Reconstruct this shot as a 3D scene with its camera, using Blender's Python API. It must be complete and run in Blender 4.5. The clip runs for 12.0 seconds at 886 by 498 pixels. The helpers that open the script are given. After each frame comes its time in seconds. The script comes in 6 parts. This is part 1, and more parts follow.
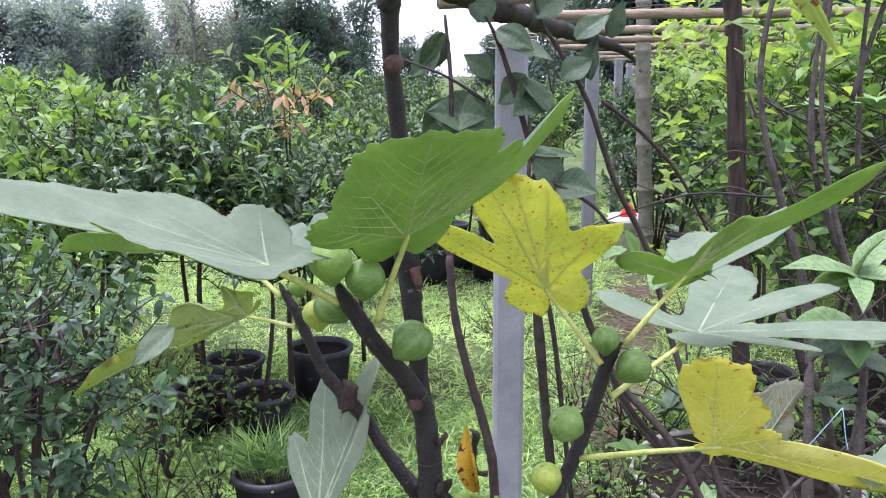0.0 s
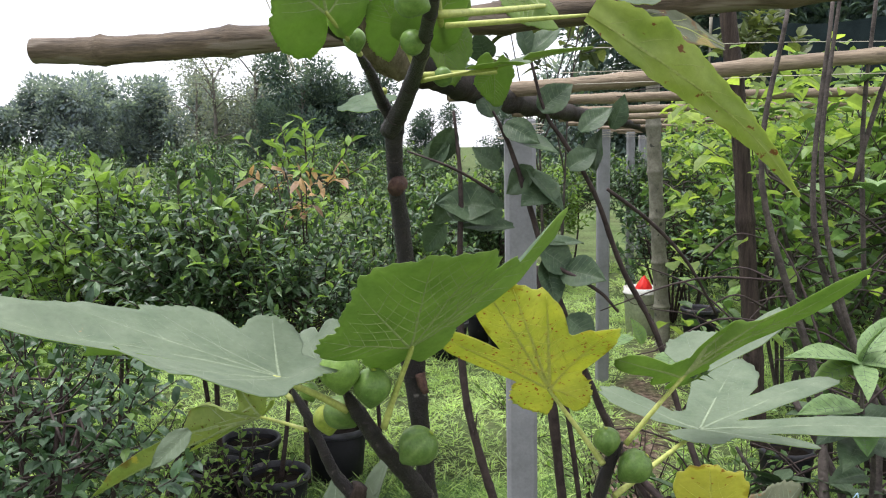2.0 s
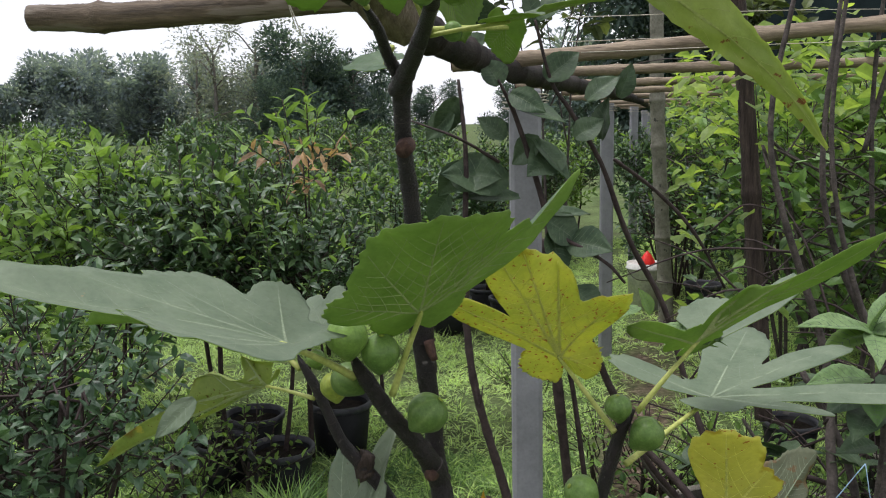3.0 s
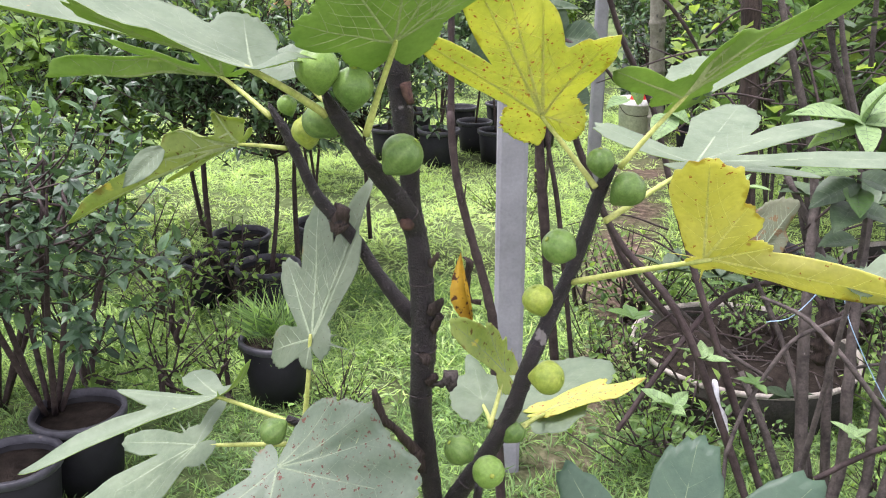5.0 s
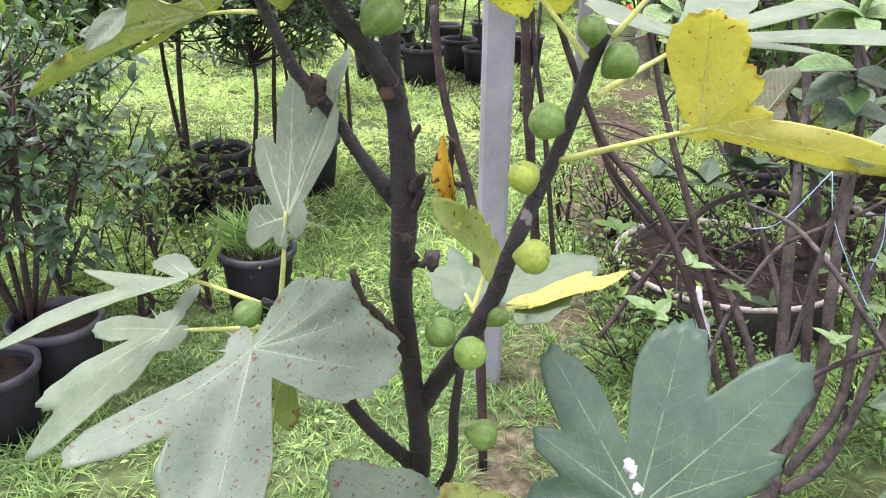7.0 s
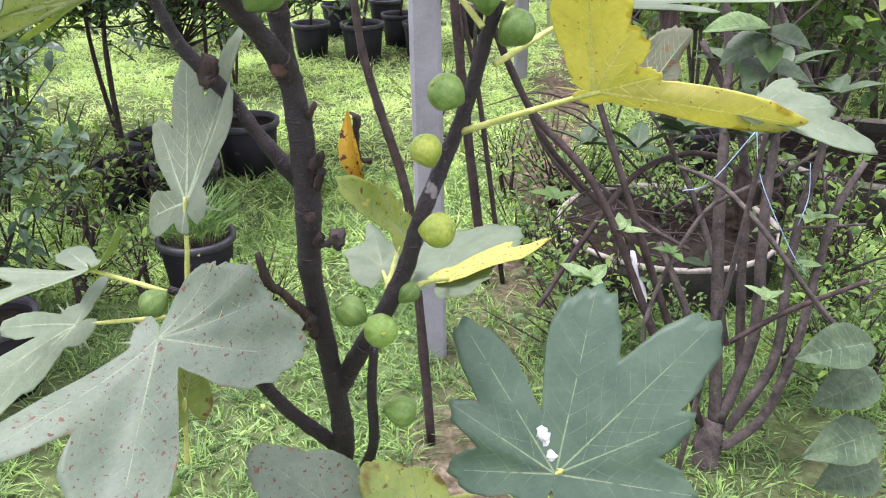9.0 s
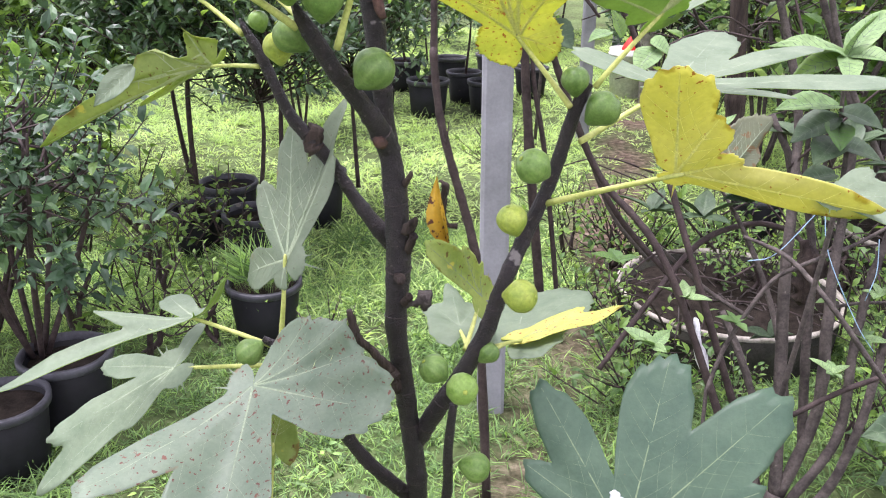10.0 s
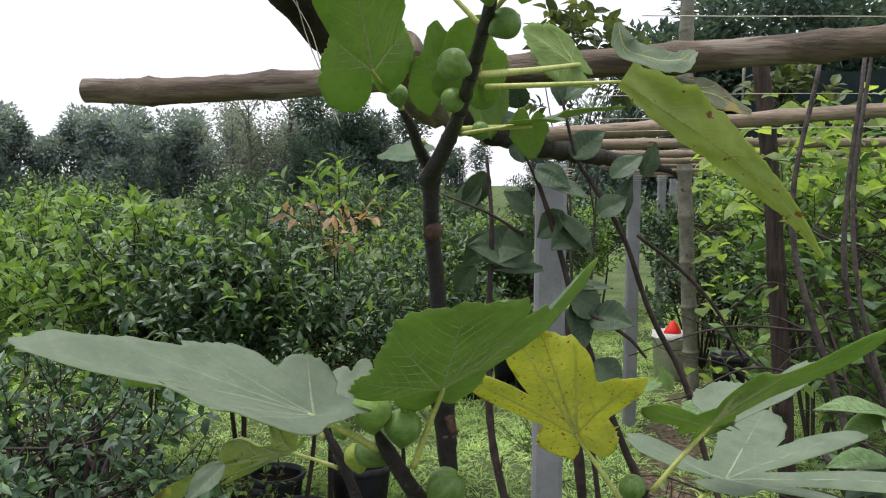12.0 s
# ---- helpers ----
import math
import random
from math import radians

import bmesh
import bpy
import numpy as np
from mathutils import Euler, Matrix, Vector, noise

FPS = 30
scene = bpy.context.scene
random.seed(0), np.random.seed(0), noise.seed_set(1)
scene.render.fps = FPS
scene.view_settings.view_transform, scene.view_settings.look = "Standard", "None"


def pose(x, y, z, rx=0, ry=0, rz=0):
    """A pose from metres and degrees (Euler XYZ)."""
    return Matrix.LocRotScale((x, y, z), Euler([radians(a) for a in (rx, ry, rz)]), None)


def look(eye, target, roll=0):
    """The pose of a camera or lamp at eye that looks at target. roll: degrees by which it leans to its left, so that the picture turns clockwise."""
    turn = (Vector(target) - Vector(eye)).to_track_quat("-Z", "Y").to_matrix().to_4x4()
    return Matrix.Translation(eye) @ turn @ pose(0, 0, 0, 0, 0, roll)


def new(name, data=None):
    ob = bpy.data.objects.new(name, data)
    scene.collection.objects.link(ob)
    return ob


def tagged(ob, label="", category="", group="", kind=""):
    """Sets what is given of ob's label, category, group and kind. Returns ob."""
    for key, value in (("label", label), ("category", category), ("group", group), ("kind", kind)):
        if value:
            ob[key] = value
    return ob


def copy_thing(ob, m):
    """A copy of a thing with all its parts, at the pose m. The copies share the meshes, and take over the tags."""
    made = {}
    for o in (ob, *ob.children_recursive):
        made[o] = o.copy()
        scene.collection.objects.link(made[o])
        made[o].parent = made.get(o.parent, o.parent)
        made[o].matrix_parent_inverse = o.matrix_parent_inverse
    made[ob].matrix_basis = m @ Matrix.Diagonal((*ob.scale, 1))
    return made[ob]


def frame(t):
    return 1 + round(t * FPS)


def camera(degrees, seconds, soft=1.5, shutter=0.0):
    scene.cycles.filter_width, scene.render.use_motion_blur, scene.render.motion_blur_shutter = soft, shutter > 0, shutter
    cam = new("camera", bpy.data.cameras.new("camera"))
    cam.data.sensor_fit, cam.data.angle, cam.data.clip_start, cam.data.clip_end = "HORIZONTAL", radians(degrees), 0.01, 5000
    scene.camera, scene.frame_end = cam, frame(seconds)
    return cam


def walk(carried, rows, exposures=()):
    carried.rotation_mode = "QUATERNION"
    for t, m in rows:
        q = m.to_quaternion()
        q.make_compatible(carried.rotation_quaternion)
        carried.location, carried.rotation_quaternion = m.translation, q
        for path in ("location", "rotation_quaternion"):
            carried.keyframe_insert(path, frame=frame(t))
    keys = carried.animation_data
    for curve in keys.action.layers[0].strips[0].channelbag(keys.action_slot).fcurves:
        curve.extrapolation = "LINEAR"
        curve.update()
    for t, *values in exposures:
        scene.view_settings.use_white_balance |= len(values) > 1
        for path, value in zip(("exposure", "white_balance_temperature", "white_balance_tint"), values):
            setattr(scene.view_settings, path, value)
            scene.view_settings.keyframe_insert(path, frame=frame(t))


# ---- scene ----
# camera: seconds, eye, target, roll
cam = camera(54.9, 12.0, 1.1)
PATH = [
    (0.0, (0.005, 0.006, 1.491), (-0.019, 1.965, 1.089), 0.5),
    (0.5, (0.008, -0.023, 1.537), (-0.037, 1.959, 1.269), 0.4),
    (1.0, (0.012, -0.043, 1.555), (-0.054, 1.948, 1.372), 0.2),
    (1.5, (0.011, -0.007, 1.531), (-0.06, 1.972, 1.251), -0.3),
    (2.0, (0.02, -0.03, 1.538), (-0.046, 1.954, 1.296), -0.3),
    (2.5, (0.03, -0.046, 1.564), (-0.047, 1.947, 1.424), 0.2),
    (3.0, (0.012, -0.013, 1.522), (-0.058, 1.964, 1.228), -0.5),
    (3.5, (0.023, -0.026, 1.48), (-0.048, 1.912, 0.993), -0.3),
    (5.5, (0.025, 0.003, 1.408), (-0.008, 1.891, 0.747), 0.8),
    (6.0, (0.031, 0.002, 1.399), (0.008, 1.875, 0.7), 1.1),
    (6.5, (0.025, 0.009, 1.361), (0.013, 1.863, 0.61), 1.5),
    (7.0, (0.026, 0.017, 1.349), (0.026, 1.851, 0.551), 1.4),
    (7.5, (0.061, 0.031, 1.337), (0.088, 1.843, 0.492), -0.2),
    (7.7, (0.075, 0.02, 1.343), (0.121, 1.824, 0.484), -0.6),
    (9.3, (0.08, 0.025, 1.345), (0.178, 1.838, 0.507), -0.3),
    (9.5, (0.052, 0.02, 1.339), (0.117, 1.846, 0.528), 0.2),
    (10.0, (0.044, -0.015, 1.377), (0.021, 1.844, 0.64), 0.7),
    (10.5, (0.053, -0.015, 1.395), (-0.024, 1.893, 0.802), 0.1),
    (11.0, (0.03, -0.056, 1.509), (-0.073, 1.911, 1.166), 0.4),
    (11.5, (0.019, -0.052, 1.541), (-0.111, 1.936, 1.375), 0.7),
    (12.0, (0.016, -0.056, 1.549), (-0.117, 1.934, 1.394), 1.0),
]
EXPOSURES = [(0.0, 1.0, 5670, 26), (0.5, 0.66, 6080, 15), (1.0, 0.24, 6220, 14), (1.5, 0.2, 6220, 14), (2.0, 0.55, 6220, 14), (2.5, 0.18, 6220, 14), (3.0, 0.0, 6220, 14), (3.5, 0.65, 6220, 14), (5.5, 1.25, 6150, 26), (7.5, 1.33, 6150, 26), (9.5, 1.22, 6050, 27), (10.0, 1.27, 6050, 27), (10.5, 1.38, 5950, 27), (11.0, 0.98, 5600, 26), (11.5, 0.42, 6220, 14), (12.0, 0.1, 6220, 14)]
walk(cam, [(t, look(eye, target, roll)) for t, eye, target, roll in PATH], EXPOSURES)

# ---- world, sun and exposure ----
world = bpy.data.worlds.new("overcast_sky")
scene.world = world
world.use_nodes = True
wn, wl = world.node_tree.nodes, world.node_tree.links
sky = wn.new("ShaderNodeTexSky")
sky.sky_type = "NISHITA"
sky.sun_disc = False
sky.sun_elevation, sky.sun_rotation = radians(77), radians(-80)
cloud = wn.new("ShaderNodeMixRGB")
cloud.inputs[0].default_value = 0.88
cloud.inputs[2].default_value = (11.0, 11.0, 11.2, 1)
wl.new(sky.outputs[0], cloud.inputs[1])
wl.new(cloud.outputs[0], wn["Background"].inputs[0])
wn["Background"].inputs[1].default_value = 0.1
sun_data = bpy.data.lights.new("sun", "SUN")
sun_data.energy, sun_data.angle, sun_data.color = 3.4, radians(26), (1.0, 0.97, 0.92)
sun = new("sun", sun_data)
sun.matrix_world = look((-3, 0.5, 13), (0, 0, 0))


# ---- materials ----
def nodes_of(name):
    m = bpy.data.materials.new(name)
    m.use_nodes = True
    nt = m.node_tree
    return m, nt.nodes, nt.links, nt.nodes["Principled BSDF"]


def add(nodes, kind, **values):
    n = nodes.new(kind)
    for key, value in values.items():
        n.inputs[key].default_value = value
    return n


def ramp_of(nodes, links, source, stops):
    r = nodes.new("ShaderNodeValToRGB")
    while len(r.color_ramp.elements) < len(stops):
        r.color_ramp.elements.new(0.5)
    for e, (p, c) in zip(r.color_ramp.elements, stops):
        e.position, e.color = p, (*c, 1)
    links.new(source, r.inputs[0])
    return r


def mixed(nodes, links, factor, a, b, blend="MIX"):
    m = nodes.new("ShaderNodeMixRGB")
    m.blend_type = blend
    for i, v in ((0, factor), (1, a), (2, b)):
        if isinstance(v, bpy.types.NodeSocket):
            links.new(v, m.inputs[i])
        else:
            m.inputs[i].default_value = v if i == 0 else (*v, 1)
    return m.outputs[0]


def surface(name, dark, light, scale=8.0, rough=0.7, bump=0.3, grain=6.0, stretch=(1, 1, 1), vary="", amount=0.35, through_light=0.0, spots=None, metal=0.0, gloss=0.28, mottle=0.7):
    """Two-scale procedural surface. vary: 'island' or 'object' lets each piece differ; spots: (scale, threshold, colour)."""
    m, n, l, p = nodes_of(name)
    co = n.new("ShaderNodeTexCoord")
    mp = add(n, "ShaderNodeMapping", Scale=stretch)
    l.new(co.outputs["Object"], mp.inputs[0])
    big = add(n, "ShaderNodeTexNoise", Scale=scale, Detail=4.0, Roughness=0.6)
    fine = add(n, "ShaderNodeTexNoise", Scale=scale * grain, Detail=5.0, Roughness=0.65)
    for t in (big, fine):
        l.new(mp.outputs[0], t.inputs["Vector"])
    mid = tuple((a + b) / 2 for a, b in zip(dark, light))
    col = ramp_of(n, l, big.outputs[0], [(0.3, dark), (0.5, mid), (0.72, light)]).outputs[0]
    grainy = ramp_of(n, l, fine.outputs[0], [(0.3, (0.62, 0.62, 0.62)), (0.7, (1.25, 1.25, 1.25))]).outputs[0]
    col = mixed(n, l, mottle, col, grainy, "MULTIPLY")
    if vary:
        src = n.new("ShaderNodeNewGeometry").outputs["Random Per Island"] if vary == "island" else n.new("ShaderNodeObjectInfo").outputs["Random"]
        v = ramp_of(n, l, src, [(0.0, (1 - amount, 1 - amount, 1 - amount * 0.8)), (0.55, (1, 1, 1)), (1.0, (1 + amount * 1.2, 1 + amount, 1 + amount * 0.2))]).outputs[0]
        col = mixed(n, l, 1.0, col, v, "MULTIPLY")
    if spots:
        for sc, th, c in spots:
            s = add(n, "ShaderNodeTexNoise", Scale=sc, Detail=3.0, Roughness=0.55)
            l.new(mp.outputs[0], s.inputs["Vector"])
            f = ramp_of(n, l, s.outputs[0], [(th, (0, 0, 0)), (th + 0.035, (1, 1, 1))]).outputs[0]
            col = mixed(n, l, f, col, c)
    l.new(col, p.inputs["Base Color"])
    p.inputs["Roughness"].default_value, p.inputs["Metallic"].default_value = rough, metal
    p.inputs["Specular IOR Level"].default_value = gloss
    b = add(n, "ShaderNodeBump", Strength=bump, Distance=0.004)
    l.new(fine.outputs[0], b.inputs["Height"])
    l.new(b.outputs[0], p.inputs["Normal"])
    if through_light:
        tr = n.new("ShaderNodeBsdfTranslucent")
        warm = mixed(n, l, 1.0, col, (1.45, 1.5, 0.85), "MULTIPLY")
        l.new(warm, tr.inputs[0])
        mx = n.new("ShaderNodeMixShader")
        mx.inputs[0].default_value = through_light
        l.new(p.outputs[0], mx.inputs[1])
        l.new(tr.outputs[0], mx.inputs[2])
        l.new(mx.outputs[0], n["Material Output"].inputs[0])
    return m


def leaf_blade(name, dark, light, spots=(), edge=None, dried=0.53, rough=0.5, through_light=0.3, gloss=0.45):
    """A fig leaf's skin; edge: colour of the dried margin, which follows the attribute 'rim'."""
    m = surface(name, dark, light, scale=26, rough=rough, bump=0.16, grain=7, through_light=through_light, spots=spots, gloss=gloss, mottle=0.25)
    if edge:
        n, l = m.node_tree.nodes, m.node_tree.links
        p = n["Principled BSDF"]
        old = p.inputs["Base Color"].links[0].from_socket
        rim = n.new("ShaderNodeAttribute")
        rim.attribute_name = "rim"
        co = n.new("ShaderNodeTexCoord")
        ns = add(n, "ShaderNodeTexNoise", Scale=38.0, Detail=4.0)
        l.new(co.outputs["Object"], ns.inputs["Vector"])
        sm = n.new("ShaderNodeMath")
        sm.operation = "MULTIPLY"
        l.new(rim.outputs["Fac"], sm.inputs[0])
        l.new(ns.outputs[0], sm.inputs[1])
        f = ramp_of(n, l, sm.outputs[0], [(dried, (0, 0, 0)), (dried + 0.08, (1, 1, 1))]).outputs[0]
        col = mixed(n, l, f, old, edge)
        l.new(col, p.inputs["Base Color"])
    return m


RUST = (0.30, 0.085, 0.03)
M = {
    "fig_top": leaf_blade("fig_leaf_upper", (0.104, 0.167, 0.0945), (0.171, 0.243, 0.144), [(70, 0.72, (0.12, 0.11, 0.05))], rough=0.5, through_light=0.42),
    "fig_pale": leaf_blade("fig_leaf_pale_upper", (0.12, 0.168, 0.102), (0.182, 0.23, 0.152), [(60, 0.73, (0.3, 0.22, 0.12))], rough=0.55, through_light=0.28, gloss=0.36),
    "fig_under": leaf_blade("fig_leaf_underside", (0.22, 0.325, 0.09), (0.32, 0.43, 0.145), [(120, 0.74, (0.16, 0.13, 0.03))], rough=0.62, through_light=0.6),
    "fig_rusty": leaf_blade("fig_leaf_rust_spotted", (0.103, 0.146, 0.0948), (0.158, 0.201, 0.138), [(190, 0.63, (0.10, 0.04, 0.025)), (75, 0.665, (0.13, 0.05, 0.03))], edge=(0.17, 0.11, 0.06), dried=0.6, through_light=0.15),
    "fig_fleck": leaf_blade("fig_leaf_brown_flecked", (0.115, 0.158, 0.095), (0.17, 0.21, 0.138), [(330, 0.68, (0.07, 0.05, 0.025))], edge=(0.2, 0.15, 0.06), dried=0.6, through_light=0.25),
    "fig_yellow": leaf_blade("fig_leaf_yellow", (0.408, 0.446, 0.095), (0.57, 0.57, 0.152), [(190, 0.625, RUST), (75, 0.68, (0.3, 0.13, 0.03))], edge=(0.2, 0.1, 0.02), through_light=0.4),
    "fig_sick": leaf_blade("fig_leaf_yellow_brown", (0.42, 0.415, 0.09), (0.55, 0.525, 0.18), [(140, 0.66, (0.3, 0.14, 0.03)), (30, 0.68, (0.32, 0.22, 0.06))], edge=(0.15, 0.06, 0.015), dried=0.53, through_light=0.45),
    "fig_dry": leaf_blade("fig_leaf_dried", (0.38, 0.2, 0.015), (0.6, 0.4, 0.03), [(90, 0.58, (0.09, 0.03, 0.01))], through_light=0.2),
    "fig_speck": leaf_blade("fig_leaf_speckled", (0.20, 0.28, 0.06), (0.34, 0.40, 0.10), [(150, 0.64, (0.14, 0.09, 0.02)), (45, 0.66, (0.45, 0.42, 0.07))], edge=(0.16, 0.09, 0.02), through_light=0.35),
    "fig_flap": leaf_blade("fig_leaf_grey_brown", (0.0896, 0.106, 0.056), (0.14, 0.151, 0.0896), [(75, 0.58, (0.13, 0.08, 0.03)), (24, 0.6, (0.26, 0.2, 0.06))], edge=(0.13, 0.085, 0.03), dried=0.5, through_light=0.2),
    "fig_dark": leaf_blade("fig_leaf_dark_upper", (0.037, 0.0777, 0.0459), (0.0666, 0.115, 0.0681), [(50, 0.76, (0.2, 0.12, 0.05))], rough=0.48, through_light=0.12),
    "fig_arch": leaf_blade("fig_leaf_arching", (0.25, 0.33, 0.07), (0.37, 0.43, 0.11), [(110, 0.64, (0.2, 0.09, 0.03)), (30, 0.66, (0.4, 0.38, 0.1))], edge=(0.2, 0.12, 0.04), through_light=0.35),
    "vein_pale": surface("leaf_vein_pale", (0.34, 0.41, 0.18), (0.45, 0.5, 0.25), 60, 0.6, 0.05, through_light=0.2),
    "vein_top": surface("leaf_vein_upper", (0.18, 0.235, 0.14), (0.25, 0.3, 0.19), 60, 0.55, 0.05),
    "vein_dark": surface("dark_leaf_vein", (0.13, 0.19, 0.10), (0.2, 0.26, 0.14), 60, 0.55, 0.05),
    "vein_oval": surface("oval_leaf_vein", (0.07, 0.115, 0.06), (0.13, 0.175, 0.09), 60, 0.55, 0.05),
    "vein_arch": surface("arching_leaf_vein", (0.3, 0.36, 0.1), (0.42, 0.46, 0.15), 60, 0.6, 0.05, through_light=0.3),
    "vein_yellow": surface("leaf_vein_yellow", (0.6, 0.6, 0.2), (0.72, 0.7, 0.3), 60, 0.6, 0.05, through_light=0.4),
    "petiole": surface("petiole_skin", (0.33, 0.38, 0.09), (0.5, 0.52, 0.17), 40, 0.5, 0.1, stretch=(1, 1, 1)),
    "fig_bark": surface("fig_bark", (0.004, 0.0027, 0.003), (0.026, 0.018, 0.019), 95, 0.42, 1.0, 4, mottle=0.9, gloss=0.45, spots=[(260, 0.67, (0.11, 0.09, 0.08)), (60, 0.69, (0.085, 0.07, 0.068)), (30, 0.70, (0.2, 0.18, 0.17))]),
    "cut_wood": surface("cut_wood", (0.04, 0.022, 0.018), (0.13, 0.072, 0.052), 160, 0.8, 0.6),
    "fig_skin": surface("fig_skin", (0.085, 0.165, 0.032), (0.165, 0.27, 0.065), 55, 0.38, 0.12, 6, vary="object", amount=0.22, spots=[(330, 0.73, (0.3, 0.45, 0.16))]),
    "fig_lime": surface("fig_skin_ripening", (0.19, 0.27, 0.035), (0.33, 0.38, 0.065), 45, 0.42, 0.15, 6, spots=[(90, 0.7, (0.22, 0.22, 0.02))]),
    "concrete_post": surface("grey_concrete", (0.2, 0.2, 0.21), (0.3, 0.3, 0.32), 9, 0.85, 0.2, 14, mottle=0.25, spots=[(14, 0.72, (0.22, 0.22, 0.22))]),
    "bamboo": surface("weathered_bamboo", (0.04, 0.03, 0.021), (0.18, 0.135, 0.092), 22, 0.7, 0.7, 5, stretch=(0.3, 2.6, 2.6), mottle=0.9, spots=[(20, 0.66, (0.03, 0.022, 0.017)), (11, 0.60, (0.2, 0.165, 0.13))]),
    "bamboo_dark": surface("dark_weathered_bamboo", (0.007, 0.005, 0.004), (0.034, 0.025, 0.019), 20, 0.8, 0.8, 5, stretch=(1.2, 0.5, 1.2), mottle=0.9, spots=[(26, 0.7, (0.10, 0.08, 0.06))]),
    "sheath": surface("dry_bamboo_sheath", (0.10, 0.075, 0.055), (0.27, 0.22, 0.17), 40, 0.85, 0.8, 5, stretch=(3, 1, 0.6)),
    "bamboo_grey": surface("grey_bamboo", (0.12, 0.115, 0.085), (0.26, 0.25, 0.2), 14, 0.75, 0.5, 6, spots=[(22, 0.66, (0.06, 0.06, 0.05))]),
    "dead_wood": surface("dark_dry_wood", (0.016, 0.011, 0.010), (0.085, 0.062, 0.05), 26, 0.85, 1.0, 6, stretch=(3, 3, 0.3), mottle=0.95),
    "shrub_bark": surface("shrub_bark", (0.028, 0.023, 0.021), (0.115, 0.096, 0.085), 30, 0.8, 1.0, 5, mottle=0.95, spots=[(60, 0.72, (0.2, 0.175, 0.15))]),
    "twig_bark": surface("twig_bark", (0.02, 0.013, 0.012), (0.07, 0.05, 0.046), 40, 0.75, 0.5),
    # pot rims: a paler grey than the pot walls
    "pot_rim": surface("greyish_black_plastic", (0.025, 0.025, 0.03), (0.07, 0.07, 0.08), 14, 0.5, 0.2, spots=[(11, 0.66, (0.12, 0.11, 0.1))]),
    "pot_black": surface("black_plastic", (0.0042, 0.0042, 0.0056), (0.0112, 0.0112, 0.014), 12, 0.6, 0.15, spots=[(9, 0.7, (0.05, 0.043, 0.033))], gloss=0.25),
    "soil": surface("potting_soil", (0.009, 0.0075, 0.006), (0.034, 0.027, 0.022), 30, 0.95, 1.0, gloss=0.05),
    # planter wall: the shadow on it is painted in along with the moss
    "basin": surface("shaded_concrete_ring", (0.01, 0.011, 0.008), (0.036, 0.034, 0.026), 14, 0.9, 0.9, 8, spots=[(12, 0.62, (0.03, 0.032, 0.02))]),
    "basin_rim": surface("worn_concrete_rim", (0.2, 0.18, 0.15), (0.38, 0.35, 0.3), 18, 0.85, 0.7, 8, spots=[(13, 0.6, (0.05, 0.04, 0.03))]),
    "bamboo_tan": surface("tan_bamboo", (0.14, 0.105, 0.07), (0.34, 0.27, 0.19), 22, 0.65, 0.6, 5, stretch=(0.3, 2.6, 2.6), mottle=0.9, spots=[(16, 0.66, (0.08, 0.06, 0.045))]),
    "bucket": surface("white_plastic", (0.55, 0.54, 0.5), (0.74, 0.73, 0.69), 8, 0.45, 0.05, spots=[(16, 0.68, (0.4, 0.36, 0.3))]),
    "red": surface("red_plastic", (0.62, 0.02, 0.015), (0.8, 0.04, 0.03), 10, 0.4, 0.05),
    "string": surface("pale_twine", (0.4, 0.36, 0.28), (0.6, 0.56, 0.46), 60, 0.8, 0.3),
    "blue_twine": surface("blue_twine", (0.25, 0.4, 0.55), (0.4, 0.55, 0.7), 60, 0.7, 0.2),
    "bush_leaf": surface("dark_bush_leaf", (0.028, 0.066, 0.031), (0.085, 0.155, 0.072), 4, 0.42, 0.1, vary="island", amount=0.4, through_light=0.15, gloss=0.35),
    "citrus": surface("citrus_leaf", (0.03, 0.067, 0.03), (0.086, 0.15, 0.066), 4, 0.38, 0.1, vary="island", amount=0.38, through_light=0.2, gloss=0.4),
    "citrus_light": surface("young_leaf", (0.115, 0.21, 0.05), (0.215, 0.33, 0.085), 6, 0.45, 0.1, vary="island", amount=0.35, through_light=0.4),
    "vine": surface("vine_leaf", (0.13, 0.22, 0.05), (0.29, 0.38, 0.10), 6, 0.5, 0.1, vary="island", amount=0.4, through_light=0.5),
    "shrub_leaf": surface("shrub_leaf", (0.06, 0.13, 0.035), (0.14, 0.24, 0.07), 6, 0.45, 0.1, vary="island", amount=0.4, through_light=0.3),
    "apple_leaf": surface("oval_leaf", (0.036, 0.068, 0.034), (0.085, 0.13, 0.064), 20, 0.48, 0.2, through_light=0.2, spots=[(90, 0.72, (0.1, 0.06, 0.02))]),
    "pale_leaf": surface("pale_green_leaf", (0.17, 0.281, 0.111), (0.272, 0.391, 0.17), 18, 0.5, 0.15, through_light=0.3),
    "bronze": surface("bronze_young_leaf", (0.33, 0.2, 0.11), (0.48, 0.33, 0.2), 9, 0.5, 0.1, vary="island", through_light=0.3),
    # leaf green paled and blued: distance haze is painted into the colour
    "far_leaf": surface("hazed_far_foliage", (0.16, 0.21, 0.24), (0.25, 0.3, 0.33), 0.5, 0.8, 0.1, vary="island", amount=0.3, through_light=0.4),
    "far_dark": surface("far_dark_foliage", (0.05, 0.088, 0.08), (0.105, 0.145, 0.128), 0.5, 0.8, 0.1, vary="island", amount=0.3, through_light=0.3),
    "bark_line": surface("bark_scar_line", (0.035, 0.027, 0.025), (0.085, 0.068, 0.062), 90, 0.7, 0.3),
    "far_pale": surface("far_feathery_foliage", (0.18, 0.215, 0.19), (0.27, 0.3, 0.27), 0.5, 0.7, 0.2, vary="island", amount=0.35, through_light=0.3),
